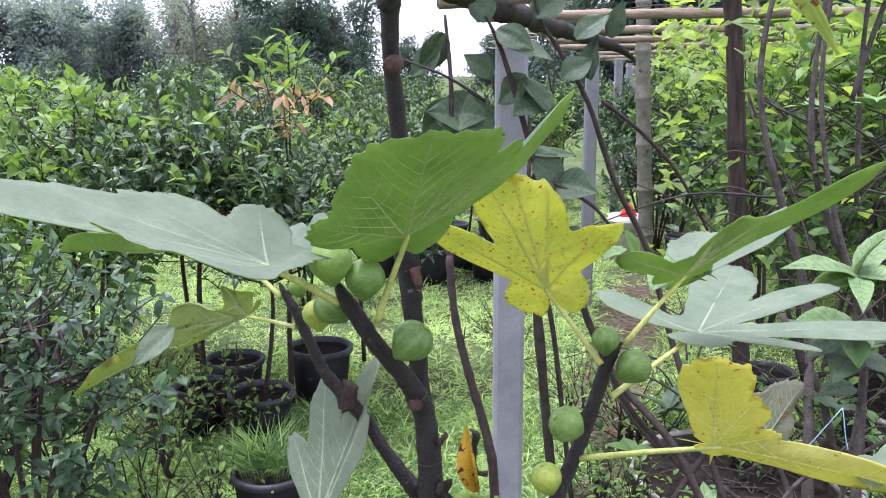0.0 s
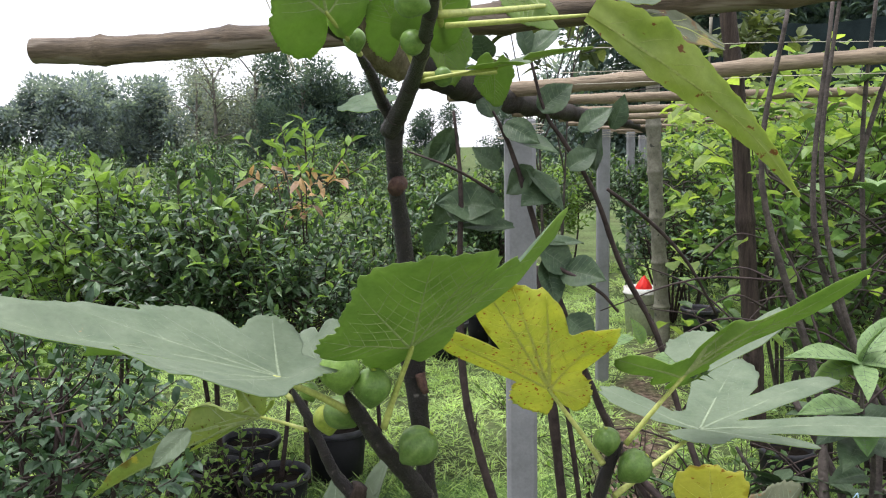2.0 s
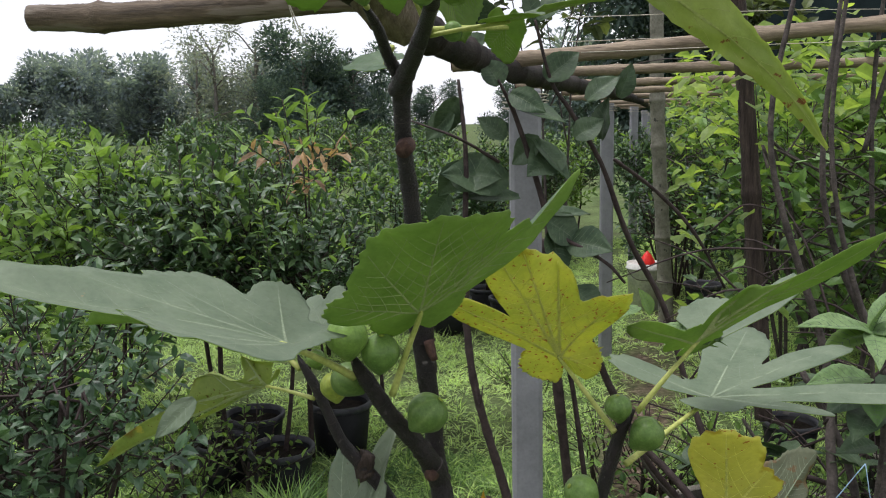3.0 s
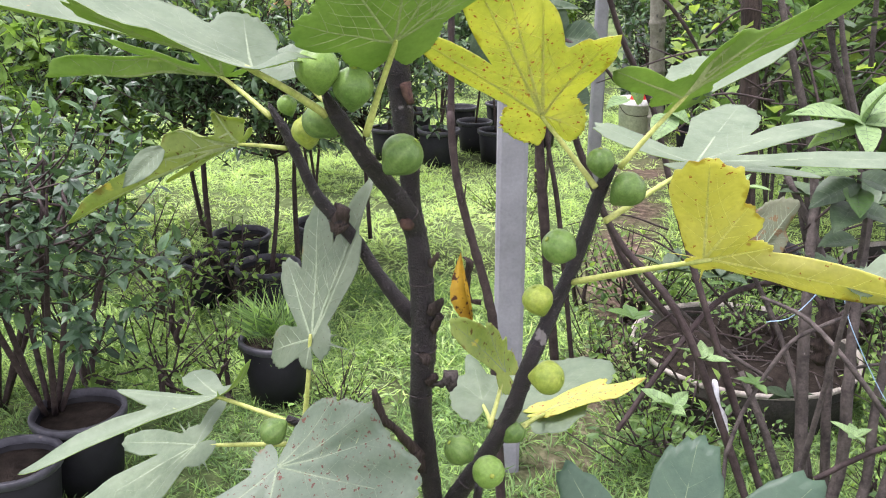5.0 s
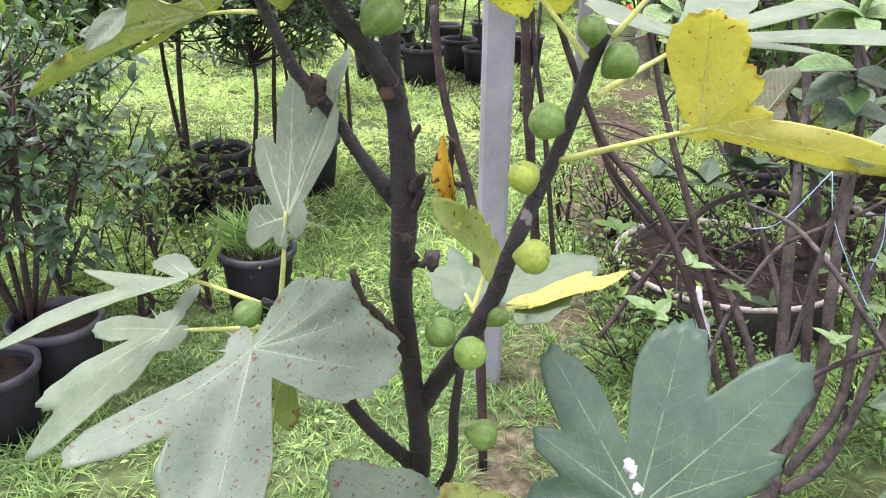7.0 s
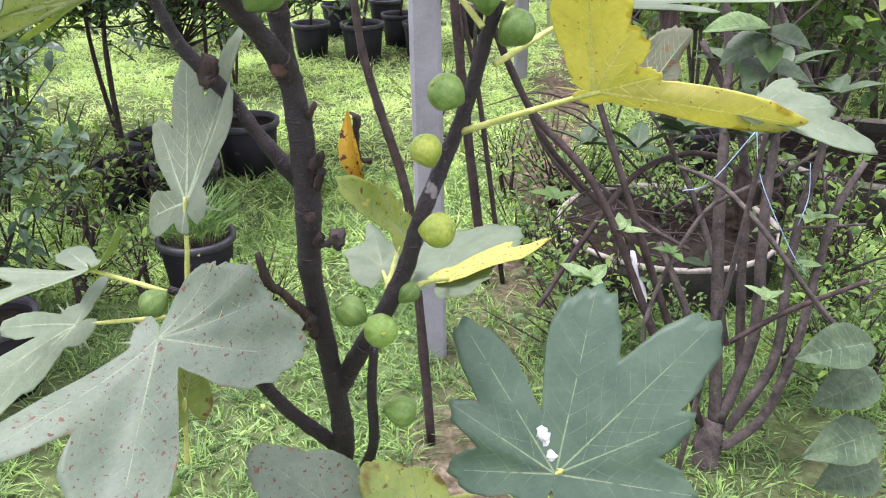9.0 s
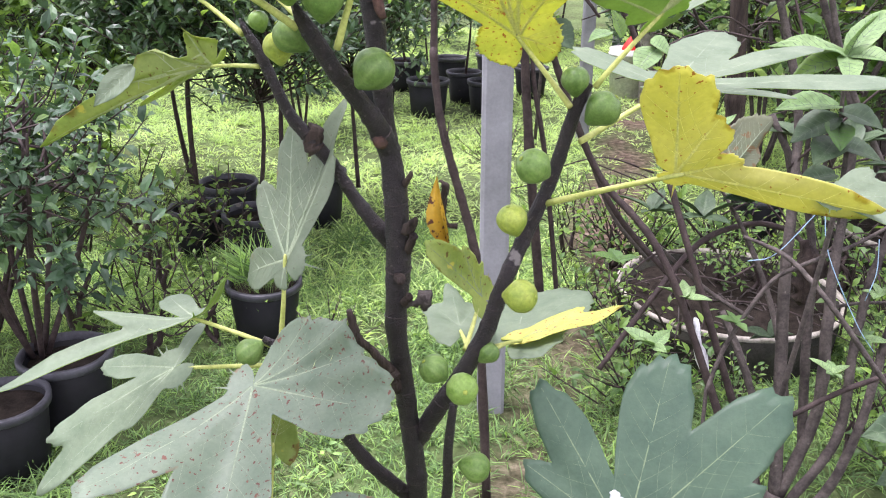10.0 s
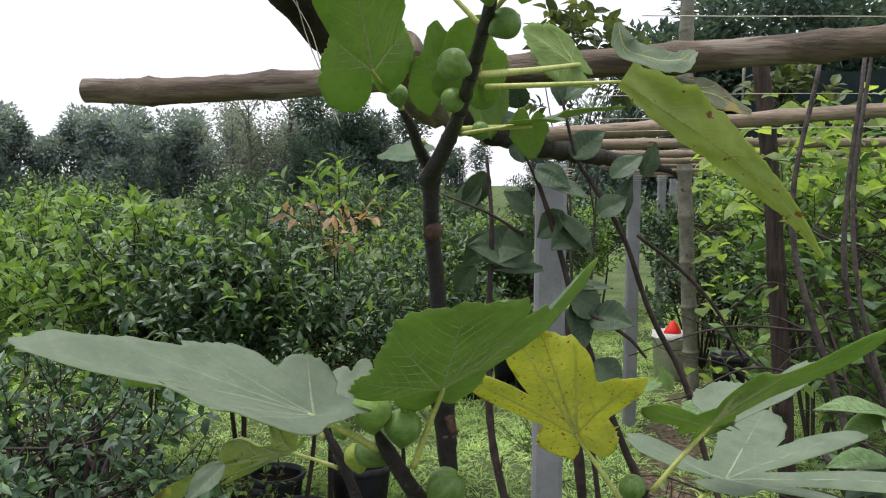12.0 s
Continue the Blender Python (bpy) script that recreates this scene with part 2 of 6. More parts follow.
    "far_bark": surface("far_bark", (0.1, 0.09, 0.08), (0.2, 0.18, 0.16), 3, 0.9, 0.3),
    # near grass, weeds and pot tuft: shade is put into this darker blade colour
    "near_grass": surface("shaded_grass_blade", (0.098, 0.19, 0.06), (0.26, 0.41, 0.14), 2.2, 0.6, 0.1, vary="island", amount=0.5, through_light=0.25),
    # open lawn further off: its stronger light is put into the blade colour
    "grass": surface("lit_grass_blade", (0.34, 0.48, 0.18), (0.57, 0.72, 0.34), 1.6, 0.6, 0.1, vary="island", amount=0.3, through_light=0.42),
    "tall_leaf": surface("dull_leaf", (0.05, 0.075, 0.03), (0.13, 0.16, 0.06), 6, 0.5, 0.1, vary="island", amount=0.5, through_light=0.3),
    "net": surface("shade_netting", (0.010, 0.017, 0.018), (0.022, 0.034, 0.036), 5, 0.85, 0.4, 30, gloss=0.1),
    "silk": surface("white_residue", (0.6, 0.6, 0.62), (0.8, 0.8, 0.82), 200, 0.8, 0.5),
}

# paler stripes along a fig's ribs
for key in ("fig_skin", "fig_lime"):
    n_, l_ = M[key].node_tree.nodes, M[key].node_tree.links
    p_ = n_["Principled BSDF"]
    rib_at = n_.new("ShaderNodeAttribute")
    rib_at.attribute_name = "rib"
    f_ = ramp_of(n_, l_, rib_at.outputs["Fac"], [(0.1, (0, 0, 0)), (1.0, (0.2, 0.2, 0.2))]).outputs[0]
    l_.new(mixed(n_, l_, f_, p_.inputs["Base Color"].links[0].from_socket, (0.33, 0.42, 0.15)), p_.inputs["Base Color"])


# ---- building helpers ----
def thing(name, loc, label, category, group=""):
    e = new(name)
    e.empty_display_size = 0.05
    e.location = loc
    return tagged(e, label, category, group)


def attach(ob, parent, label=""):
    if parent is not None:
        ob.parent = parent
        if parent.type == "EMPTY":
            ob.matrix_parent_inverse = Matrix.Translation(parent.location).inverted()
    if label:
        tagged(ob, label)
    return ob


def shape(name, verts, faces, mats, parent=None, label="", slots=None, smooth=True):
    me = bpy.data.meshes.new(name)
    me.from_pydata([tuple(v) for v in verts], [], faces)
    for m in mats if isinstance(mats, (list, tuple)) else [mats]:
        me.materials.append(m)
    if slots is not None:
        me.polygons.foreach_set("material_index", slots)
    if smooth:
        me.polygons.foreach_set("use_smooth", [True] * len(me.polygons))
    me.update()
    return attach(new(name, me), parent, label)


def curve_points(pts, steps):
    """Catmull-Rom through pts (any dimension)."""
    p = np.array(pts, float)
    if len(p) == 2:
        return p[0] + (p[1] - p[0]) * np.linspace(0, 1, steps + 1)[:, None]
    q = np.vstack([2 * p[0] - p[1], p, 2 * p[-1] - p[-2]])
    out = []
    for i in range(len(p) - 1):
        a, b, c, d = q[i:i + 4]
        for t in np.linspace(0, 1, steps, endpoint=False):
            out.append(0.5 * (2 * b + (c - a) * t + (2 * a - 5 * b + 4 * c - d) * t * t + (3 * b - a - 3 * c + d) * t ** 3))
    out.append(p[-1])
    return np.array(out)


def tube_data(pts, radii, sides=8, steps=6, rough=0.0, nodes=0.0, ring=0.14, seed=0, start=0):
    """Verts and faces of a limb along pts with radii; nodes: spacing of its joint rings."""
    c = curve_points([(*p, r) for p, r in zip(pts, radii)], steps)
    pos, rad = c[:, :3], c[:, 3]
    run = np.concatenate([[0], np.cumsum(np.linalg.norm(np.diff(pos, axis=0), axis=1))])
    tan = np.gradient(pos, axis=0)
    tan /= np.linalg.norm(tan, axis=1)[:, None] + 1e-9
    ref = np.array((0.0, 0.0, 1.0)) if abs(tan[0, 2]) < 0.8 else np.array((1.0, 0.0, 0.0))
    verts, faces = [], []
    a = np.linspace(0, 2 * np.pi, sides, endpoint=False)
    for i in range(len(pos)):
        u = np.cross(tan[i], ref)
        u /= np.linalg.norm(u) + 1e-9
        v = np.cross(tan[i], u)
        ref = np.cross(u, tan[i])
        r = rad[i]
        if nodes:
            ph = (run[i] / nodes + seed * 0.37) % 1.0
            r *= 1 + ring * (0.45 * math.exp(-((ph - 0.5) / 0.16) ** 2) + 0.55 * math.exp(-((ph - 0.5) / 0.03) ** 2))
        for k, t in enumerate(a):
            out = (u * math.cos(t) + v * math.sin(t)) * r
            w = 1 + rough * (noise.noise(Vector((pos[i] + out) * (0.7 / max(rad[0], 1e-4)))) + 0.5 * noise.noise(Vector((pos[i] + out) * (2.1 / max(rad[0], 1e-4)))) + 0.3 * noise.noise(Vector((pos[i] + out) * (6 / max(rad[0], 1e-4)))))
            verts.append(pos[i] + out * w)
    n = len(pos)
    for i in range(n - 1):
        for k in range(sides):
            k2 = (k + 1) % sides
            faces.append((start + i * sides + k, start + i * sides + k2, start + (i + 1) * sides + k2, start + (i + 1) * sides + k))
    faces.append(tuple(start + k for k in reversed(range(sides))))
    faces.append(tuple(start + (n - 1) * sides + k for k in range(sides)))
    return verts, faces


def limb(name, pts, radii, mat, parent=None, label="", **more):
    v, f = tube_data(pts, radii, **more)
    return shape(name, v, f, mat, parent, label)


def limbs(name, rows, mat, parent=None, label="", **more):
    """Several limbs of one growth in one mesh: rows of (pts, radii)."""
    v, f = [], []
    for i, (p, r) in enumerate(rows):
        a, b = tube_data(p, r, start=len(v), seed=i, **more)
        v += a
        f += b
    return shape(name, v, f, mat, parent, label)


def bark_rings(parent, pts, radii, gap, seed=0):
    """Thin raised scar lines round a limb, about gap apart."""
    c = curve_points([(*p, r) for p, r in zip(pts, radii)], 12)
    run = np.concatenate([[0], np.cumsum(np.linalg.norm(np.diff(c[:, :3], axis=0), axis=1))])
    rr = random.Random(seed)
    rows, s = [], gap * 0.5
    while s < run[-1] - gap * 0.3:
        i = min(int(np.searchsorted(run, s)), len(c) - 2)
        t = unit(c[i + 1, :3] - c[i, :3])
        u = unit(np.cross(t, (0.3, 0.9, 0.1)))
        v = np.cross(t, u)
        r, tilt = c[i, 3] * 1.06, rr.uniform(-0.25, 0.25)
        loop = [c[i, :3] + (u * math.cos(a) + v * math.sin(a)) * r + t * r * tilt * math.sin(a + seed) for a in np.linspace(0, 2 * math.pi, 13)]
        rows.append((loop, [max(0.0004, r * 0.045)] * 13))
        s += gap * rr.uniform(0.55, 1.45)
    return tagged(limbs("bark_ring", rows, M["bark_line"], parent, sides=5, steps=2), kind="stuff")


def lathe(name, profile, sides, mat, parent=None, label="", at=(0, 0, 0), slots=None, wobble=0.0):
    """profile: rows of radius, height; closed at radius 0."""
    v, f = [], []
    for i, (r, z) in enumerate(profile):
        for k in range(sides):
            t = 2 * math.pi * k / sides
            w = 1 + wobble * noise.noise(Vector((math.cos(t) * 2, math.sin(t) * 2, z * 6)))
            v.append((at[0] + r * w * math.cos(t), at[1] + r * w * math.sin(t), at[2] + z))
    for i in range(len(profile) - 1):
        for k in range(sides):
            k2 = (k + 1) % sides
            f.append((i * sides + k, i * sides + k2, (i + 1) * sides + k2, (i + 1) * sides + k))
    return shape(name, v, f, mat, parent, label)


def unit(v):
    v = np.array(v, float)
    return v / (np.linalg.norm(v) + 1e-9)


def leaf_cloud(name, base, way, length, width, mat, parent=None, label="", seed=0, droop=0.25, full=False):
    """Many folded leaves in one mesh: bases (N,3), directions (N,3), lengths, widths."""
    rng = np.random.default_rng(seed)
    n = len(base)
    way = way / (np.linalg.norm(way, axis=1)[:, None] + 1e-9)
    side = np.cross(way, rng.normal(0, 0.35, (n, 3)) + (0, 0, 1))
    side /= np.linalg.norm(side, axis=1)[:, None] + 1e-9
    up = np.cross(side, way)
    L, W = np.asarray(length).reshape(-1, 1) * np.ones((n, 1)), np.asarray(width).reshape(-1, 1) * np.ones((n, 1))
    c = base + way * L * 0.5 - up * W * 0.06
    t = base + way * L - up * L * droop
    if full:
        rise = up * W * 0.16
        l1, r1 = base + way * L * 0.26 - side * W * 0.42 + rise, base + way * L * 0.26 + side * W * 0.42 + rise
        l2, r2 = base + way * L * 0.62 - side * W * 0.43 + rise - up * L * droop * 0.4, base + way * L * 0.62 + side * W * 0.43 + rise - up * L * droop * 0.4
        v = np.stack([base, l1, l2, t, r2, r1, c], 1).reshape(-1, 3)
        i = np.arange(n)[:, None] * 7
        f = np.concatenate([i + (0, 6, 1), i + (1, 6, 2), i + (2, 6, 3), i + (3, 6, 4), i + (4, 6, 5), i + (5, 6, 0)], 1).reshape(-1, 3)
    else:
        l = base + way * L * 0.42 - side * W * 0.5 + up * W * 0.18
        r = base + way * L * 0.42 + side * W * 0.5 + up * W * 0.18
        v = np.stack([base, l, c, r, t], 1).reshape(-1, 3)
        i = np.arange(n)[:, None] * 5
        f = np.concatenate([i + (0, 2, 1), i + (0, 3, 2), i + (1, 2, 4), i + (2, 3, 4)], 1).reshape(-1, 3)
    me = bpy.data.meshes.new(name)
    me.from_pydata(v.tolist(), [], f.tolist())
    me.materials.append(mat)
    me.update()
    return attach(new(name, me), parent, label)


# ---- fig leaf, fig ----
# a lobe's outline: how far along it a ray runs before it leaves the lobe, which is widest past its middle and blunt
LOBE_LONG = np.linspace(1.0, 0.02, 80)
LOBE_WIDE = np.where(LOBE_LONG > 0.62, (1 - (np.clip(LOBE_LONG - 0.62, 0, 1) / 0.38) ** 2.3) ** (1 / 2.3), 0.45 + 0.55 * LOBE_LONG / 0.62) / LOBE_LONG


def fig_leaf(parent, stem, base, tips, up, top="fig_top", under="fig_under", bend=0.05, wave=0.16, seed=1, core=0.34, label="", vein="vein_pale", pr=0.0026, sag=0.0, notch=0.25, sinus=0.42):
    """A lobed leaf from its petiole's end (base); tips: each lobe's tip and its width in degrees, the middle lobe first (24 and more: joined to its neighbour, half a degree more: parted from the next, 25: a corner with no vein), or, below 1, the half-width of an oval lobe against its length; upper side towards up."""
    B = np.array(base, float)
    D = np.array([t for t, w in tips], float) - B
    Y = D[0]
    L = np.linalg.norm(Y)
    Y = Y / L
    hint = unit(up)
    pull = np.vstack([D, (0.9 if tips[0][1] < 1 else 0.25) * L * np.cross(Y, hint)[None]])
    Z = np.linalg.svd(pull)[2][2]
    Z = Z if np.dot(Z, hint) > 0 else -Z
    Z = unit(Z - Y * np.dot(Z, Y))
    X = np.cross(Y, Z)
    lobes = []
    for d, (t, w) in zip(D, tips):
        u, v, h = np.dot(d, X) / L, np.dot(d, Y) / L, np.dot(d, Z) / L
        lobes.append((math.degrees(math.atan2(u, v)), math.hypot(u, v), w, h))

    def away(a, c):
        return (a - radians(c) + math.pi) % (2 * math.pi) - math.pi

    order = sorted(lobes)

    def reach_joined(a):
        deg = math.degrees(a)
        k = next((n_ for n_, q in enumerate(order) if q[0] > deg), 0)
        (c0, l0, w0, _), (c1, l1, w1, _) = order[k - 1], order[k]
        gap = (c1 - c0) % 360 or 360
        d = (deg - c0) % 360
        if gap < 105:
            t = d / gap
            e = t * t * (3 - 2 * t)
            r = l0 + (l1 - l0) * e
            joined = min(w0, w1) >= 24 and w0 % 1 == 0
            cut = sinus * (1.0 if w0 % 1 else min(1.0, gap / 45)) * (0.04 if joined else 1.0)
            wide = 0.30 if min(w0, w1) < 10 else 0.2
            r *= 1 - cut * math.exp(-((t - 0.5) / wide) ** 2)
            if r < core:
                r = core
            r *= 1 - (0.02 if joined else 0.10) * math.sin(math.pi * t) ** 2
        else:
            r = max(core, core + (l0 - core) * math.exp(-(d / min(30, w0 + 7)) ** 2), core + (l1 - core) * math.exp(-((gap - d) / min(30, w1 + 7)) ** 2))
        return r

    ovals = max(w for t, w in tips) < 1
    mates = [(radians(c), ln, w) for c, ln, w, _ in lobes]

    def reach(a):
        if ovals:
            r = core ** 14
            for c, ln, w in mates:
                q = abs(away(a, math.degrees(c)))
                if q < 1.5:
                    r += (ln * float(np.interp(math.tan(q) / w, LOBE_WIDE, LOBE_LONG)) / math.cos(q) * (1 + 0.03 * math.exp(-(q / 0.06) ** 2))) ** 14
            r = r ** (1 / 14)
        else:
            r = reach_joined(a)
        back = math.pi - abs(a)
        if back < 0.4 and not (ovals and r > core * 1.15):
            r *= notch + (1 - notch) * back / 0.4
        r *= 1 + 0.05 * noise.noise(Vector((math.cos(a) * 4, math.sin(a) * 4, seed))) + 0.05 * noise.noise(Vector((math.cos(a) * 13, math.sin(a) * 13, seed))) + 0.016 * math.sin(a * 64 + 3 * noise.noise(Vector((a * 3, seed, 0))))
        return r

    def put(u, v, h):
        r, a = math.hypot(u, v), math.atan2(u, v)
        top_sum, all_sum = 0.0, 0.0
        for c, ln, w, hh in lobes:
            k = 1 / (away(a, c) ** 2 + (0.002 if ovals else 0.008))
            top_sum += k * hh * min(r / ln, 1.2) ** 1.6
            all_sum += k
        z = top_sum / all_sum - bend * r * r + bend * r
        z += wave * 0.45 * noise.noise(Vector((u * 2.1 + seed, v * 2.1, seed * 2.3))) * min(1, r * r * 3) + wave * 0.16 * noise.noise(Vector((u * 6, v * 6 + seed, 1.5)))
        return B + L * (X * u + Y * v + Z * z) + Z * h

    NA, NR = (210 if ovals else 132), 11
    verts, rim, faces, slot = [], [], [], []
    thick = 0.0003
    angles = [(-1 + 2 * i / NA) * (math.pi - 0.03) for i in range(NA + 1)]
    reaches = [reach(a) for a in angles]
    for h in (thick, -thick):
        for a, ra in zip(angles, reaches):
            for j in range(NR + 1):
                q = (j / NR) ** 0.85
                r = ra * q
                verts.append(put(r * math.sin(a), r * math.cos(a), h))
                rim.append(q)
    half = (NA + 1) * (NR + 1)
    for i in range(NA):
        for j in range(NR):
            k = i * (NR + 1) + j
            faces.append((k, k + NR + 1, k + NR + 2, k + 1))
            slot.append(0)
            faces.append((half + k, half + k + 1, half + k + NR + 2, half + k + NR + 1))
            slot.append(1)
        k = i * (NR + 1) + NR
        faces.append((k, k + NR + 1, half + k + NR + 1, half + k))
        slot.append(1)

    def vein_line(path, w0, w1):
        m = len(path)
        for h, lift, ws in ((-thick, -0.0007, 1.0), (thick, 0.0002, 0.5 if w0 > 0.008 else 0.3)):
            s0 = len(verts)
            for i, (u, v) in enumerate(path):
                a = path[max(i - 1, 0)]
                b = path[min(i + 1, m - 1)]
                dx, dy = b[0] - a[0], b[1] - a[1]
                q = math.hypot(dx, dy) + 1e-9
                w = (w0 + (w1 - w0) * i / (m - 1)) * ws
                nx, ny = -dy / q * w, dx / q * w
                verts.append(put(u - nx, v - ny, h + lift * 0.05))
                verts.append(put(u, v, h + lift * (1 - 0.6 * i / (m - 1))))
                verts.append(put(u + nx, v + ny, h + lift * 0.05))
                rim.extend((0, 0, 0))
            for i in range(m - 1):
                for k in (0, 1):
                    e = s0 + i * 3 + k
                    q = (e, e + 1, e + 4, e + 3)
                    faces.append(q if h < 0 else tuple(reversed(q)))
                    slot.append(2 if h < 0 else 3)

    for c, ln, w, hh in lobes:
        if int(w) == 25:
            continue
        a = radians(c)
        R = reach(a) * 0.95
        vein_line([(R * s * math.sin(a), R * s * math.cos(a)) for s in np.linspace(0.01, 1, 9)], 0.0105, 0.0022)
        count = max(3, int(6.5 * ln))
        for i in range(count):
            s = 0.2 + 0.66 * (i + 0.3 * (seed % 3) / 3) / count
            for sg in (-1, 1):
                u, v = R * s * math.sin(a), R * s * math.cos(a)
                d, path = a + sg * radians(52), [(u, v)]
                for _ in range(7):
                    d -= sg * 0.05
                    u, v = u + 0.055 * math.sin(d), v + 0.055 * math.cos(d)
                    if math.hypot(u, v) > reach(math.atan2(u, v)) * 0.93:
                        break
                    path.append((u, v))
                if len(path) > 2:
                    vein_line(path, 0.0028, 0.0008)
    ob = shape("leaf", verts, faces, [M[top], M[under], M[vein], M["vein_dark" if top == "fig_dark" else "vein_top"]], parent, label, slot)
    at = ob.data.attributes.new("rim", "FLOAT", "POINT")
    at.data.foreach_set("value", rim)
    if stem is not None:
        S = np.array(stem, float)
        mid = (S + B) / 2 + np.array((0, 0, -sag)) * np.linalg.norm(B - S)
        limb("petiole", [S, mid, B - Z * pr * 0.9, B + Y * L * 0.03 - Z * pr * 0.6], [pr * 1.25, pr, pr * 0.8, pr * 0.35], M["petiole"], ob, "pale yellow-green leaf stalk", sides=8, steps=5, rough=0.1)
    return ob


def strap_leaf(parent, spine, left, right, up, top, under, seed, label, vein):
    """A long leaf blade along a bent midrib; left and right: its half-widths at the midrib's points."""
    c = curve_points([(*p, a, b) for p, a, b in zip(spine, left, right)], 12)
    tan = np.gradient(c[:, :3], axis=0)
    v, f, sl, rim, NQ, th = [], [], [], [], 12, 0.0003
    rows = []
    for i in range(len(c)):
        t = unit(tan[i])
        x = unit(np.cross(t, up))
        rows.append((c[i, :3], x, np.cross(x, t), c[i, 3], c[i, 4]))

    def put(i, q, h):
        p, x, z, a, b = rows[i]
        w = (a if q < 0 else b) * (1 + 0.16 * noise.noise(Vector((i * 0.3, 3.0 if q < 0 else 7.0, seed))) + 0.05 * math.sin(i * 1.9))
        lift = 0.10 * abs(q) * w + 0.22 * w * noise.noise(Vector((i * 0.16, q * 1.5, seed)))
        return p + x * q * w + z * (lift + h)

    n = len(c)
    for h in (th, -th):
        for i in range(n):
            for k in range(NQ + 1):
                q = -1 + 2 * k / NQ
                v.append(put(i, q, h))
                rim.append(max(abs(q), i / n))
    half = n * (NQ + 1)
    for i in range(n - 1):
        for k in range(NQ):
            e = i * (NQ + 1) + k
            f += [(e, e + 1, e + NQ + 2, e + NQ + 1), (half + e, half + e + NQ + 1, half + e + NQ + 2, half + e + 1)]
            sl += [0, 1]
    paths = [[(i, 0.0) for i in range(n)]] + [[(min(n - 1, s + int(0.9 * j)), g * 0.15 * j) for j in range(6)] for s in range(4, n - 8, 6) for g in (-1, 1)]
    for m_, path in enumerate(paths):
        w = 0.05 if m_ == 0 else 0.018
        for h in (th + 0.0001, -th - 0.0004):
            e0 = len(v)
            for i, q in path:
                v += [put(i, q - w, h * 0.9), put(i, q, h), put(i, q + w, h * 0.9)]
                rim += [0, 0, 0]
            for j in range(len(path) - 1):
                for k in (0, 1):
                    e = e0 + j * 3 + k
                    f.append((e, e + 1, e + 4, e + 3))
                    sl.append(2)
    ob = shape("leaf", v, f, [M[top], M[under], M[vein]], parent, label, sl)
    ob.data.attributes.new("rim", "FLOAT", "POINT").data.foreach_set("value", rim)
    return ob


def fig(parent, centre, r, toward, skin="fig_skin", neck=0.3, label=""):
    """A fig: a ribbed pear with a neck towards its stalk and a small eye at the far end."""
    Z = unit(toward)
    X = unit(np.cross(Z, (0.31, 0.9, 0.2)))
    Y = np.cross(Z, X)
    C = np.array(centre, float)
    v, f, NS, NP = [], [], 28, 17
    seed = float(C[0] * 91 + C[2] * 37)
    for j in range(NP + 1):
        ph = math.pi * j / NP
        c, s = math.cos(ph), math.sin(ph)
        z, q = c * 0.94, s
        if c > 0.6:
            k = (c - 0.6) / 0.4
            z += neck * k ** 1.6
            q = max(q * (1 - 0.12 * k), 0.2 if j > 0 else 0.18)
        if c < -0.955:
            z += 0.06 * (-c - 0.955) / 0.045 + (0.05 if -0.985 > c > -0.996 else 0)
        for i in range(NS):
            t = 2 * math.pi * i / NS
            rib = 1 + 0.016 * math.cos(9 * t + seed) * s + 0.03 * noise.noise(Vector((math.cos(t), math.sin(t), z + seed)))
            v.append(C + r * (Z * z + (X * math.cos(t) + Y * math.sin(t)) * q * rib))
    for j in range(NP):
        for i in range(NS):
            i2 = (i + 1) % NS
            f.append((j * NS + i, (j + 1) * NS + i, (j + 1) * NS + i2, j * NS + i2))
    f.append(tuple(range(NS)))
    ob = shape("fig", v, f, M[skin], parent, label)
    stripe = [max(0.0, math.cos(9 * 2 * math.pi * i / NS + seed)) ** 2 * math.sin(math.pi * j / NP) for j in range(NP + 1) for i in range(NS)]
    ob.data.attributes.new("rib", "FLOAT", "POINT").data.foreach_set("value", stripe)
    e = C - Z * r * 0.93
    limb("eye", [e, e - Z * r * 0.045], [r * 0.16, r * 0.1], M["fig_lime"], ob, sides=9, steps=2)
    return ob


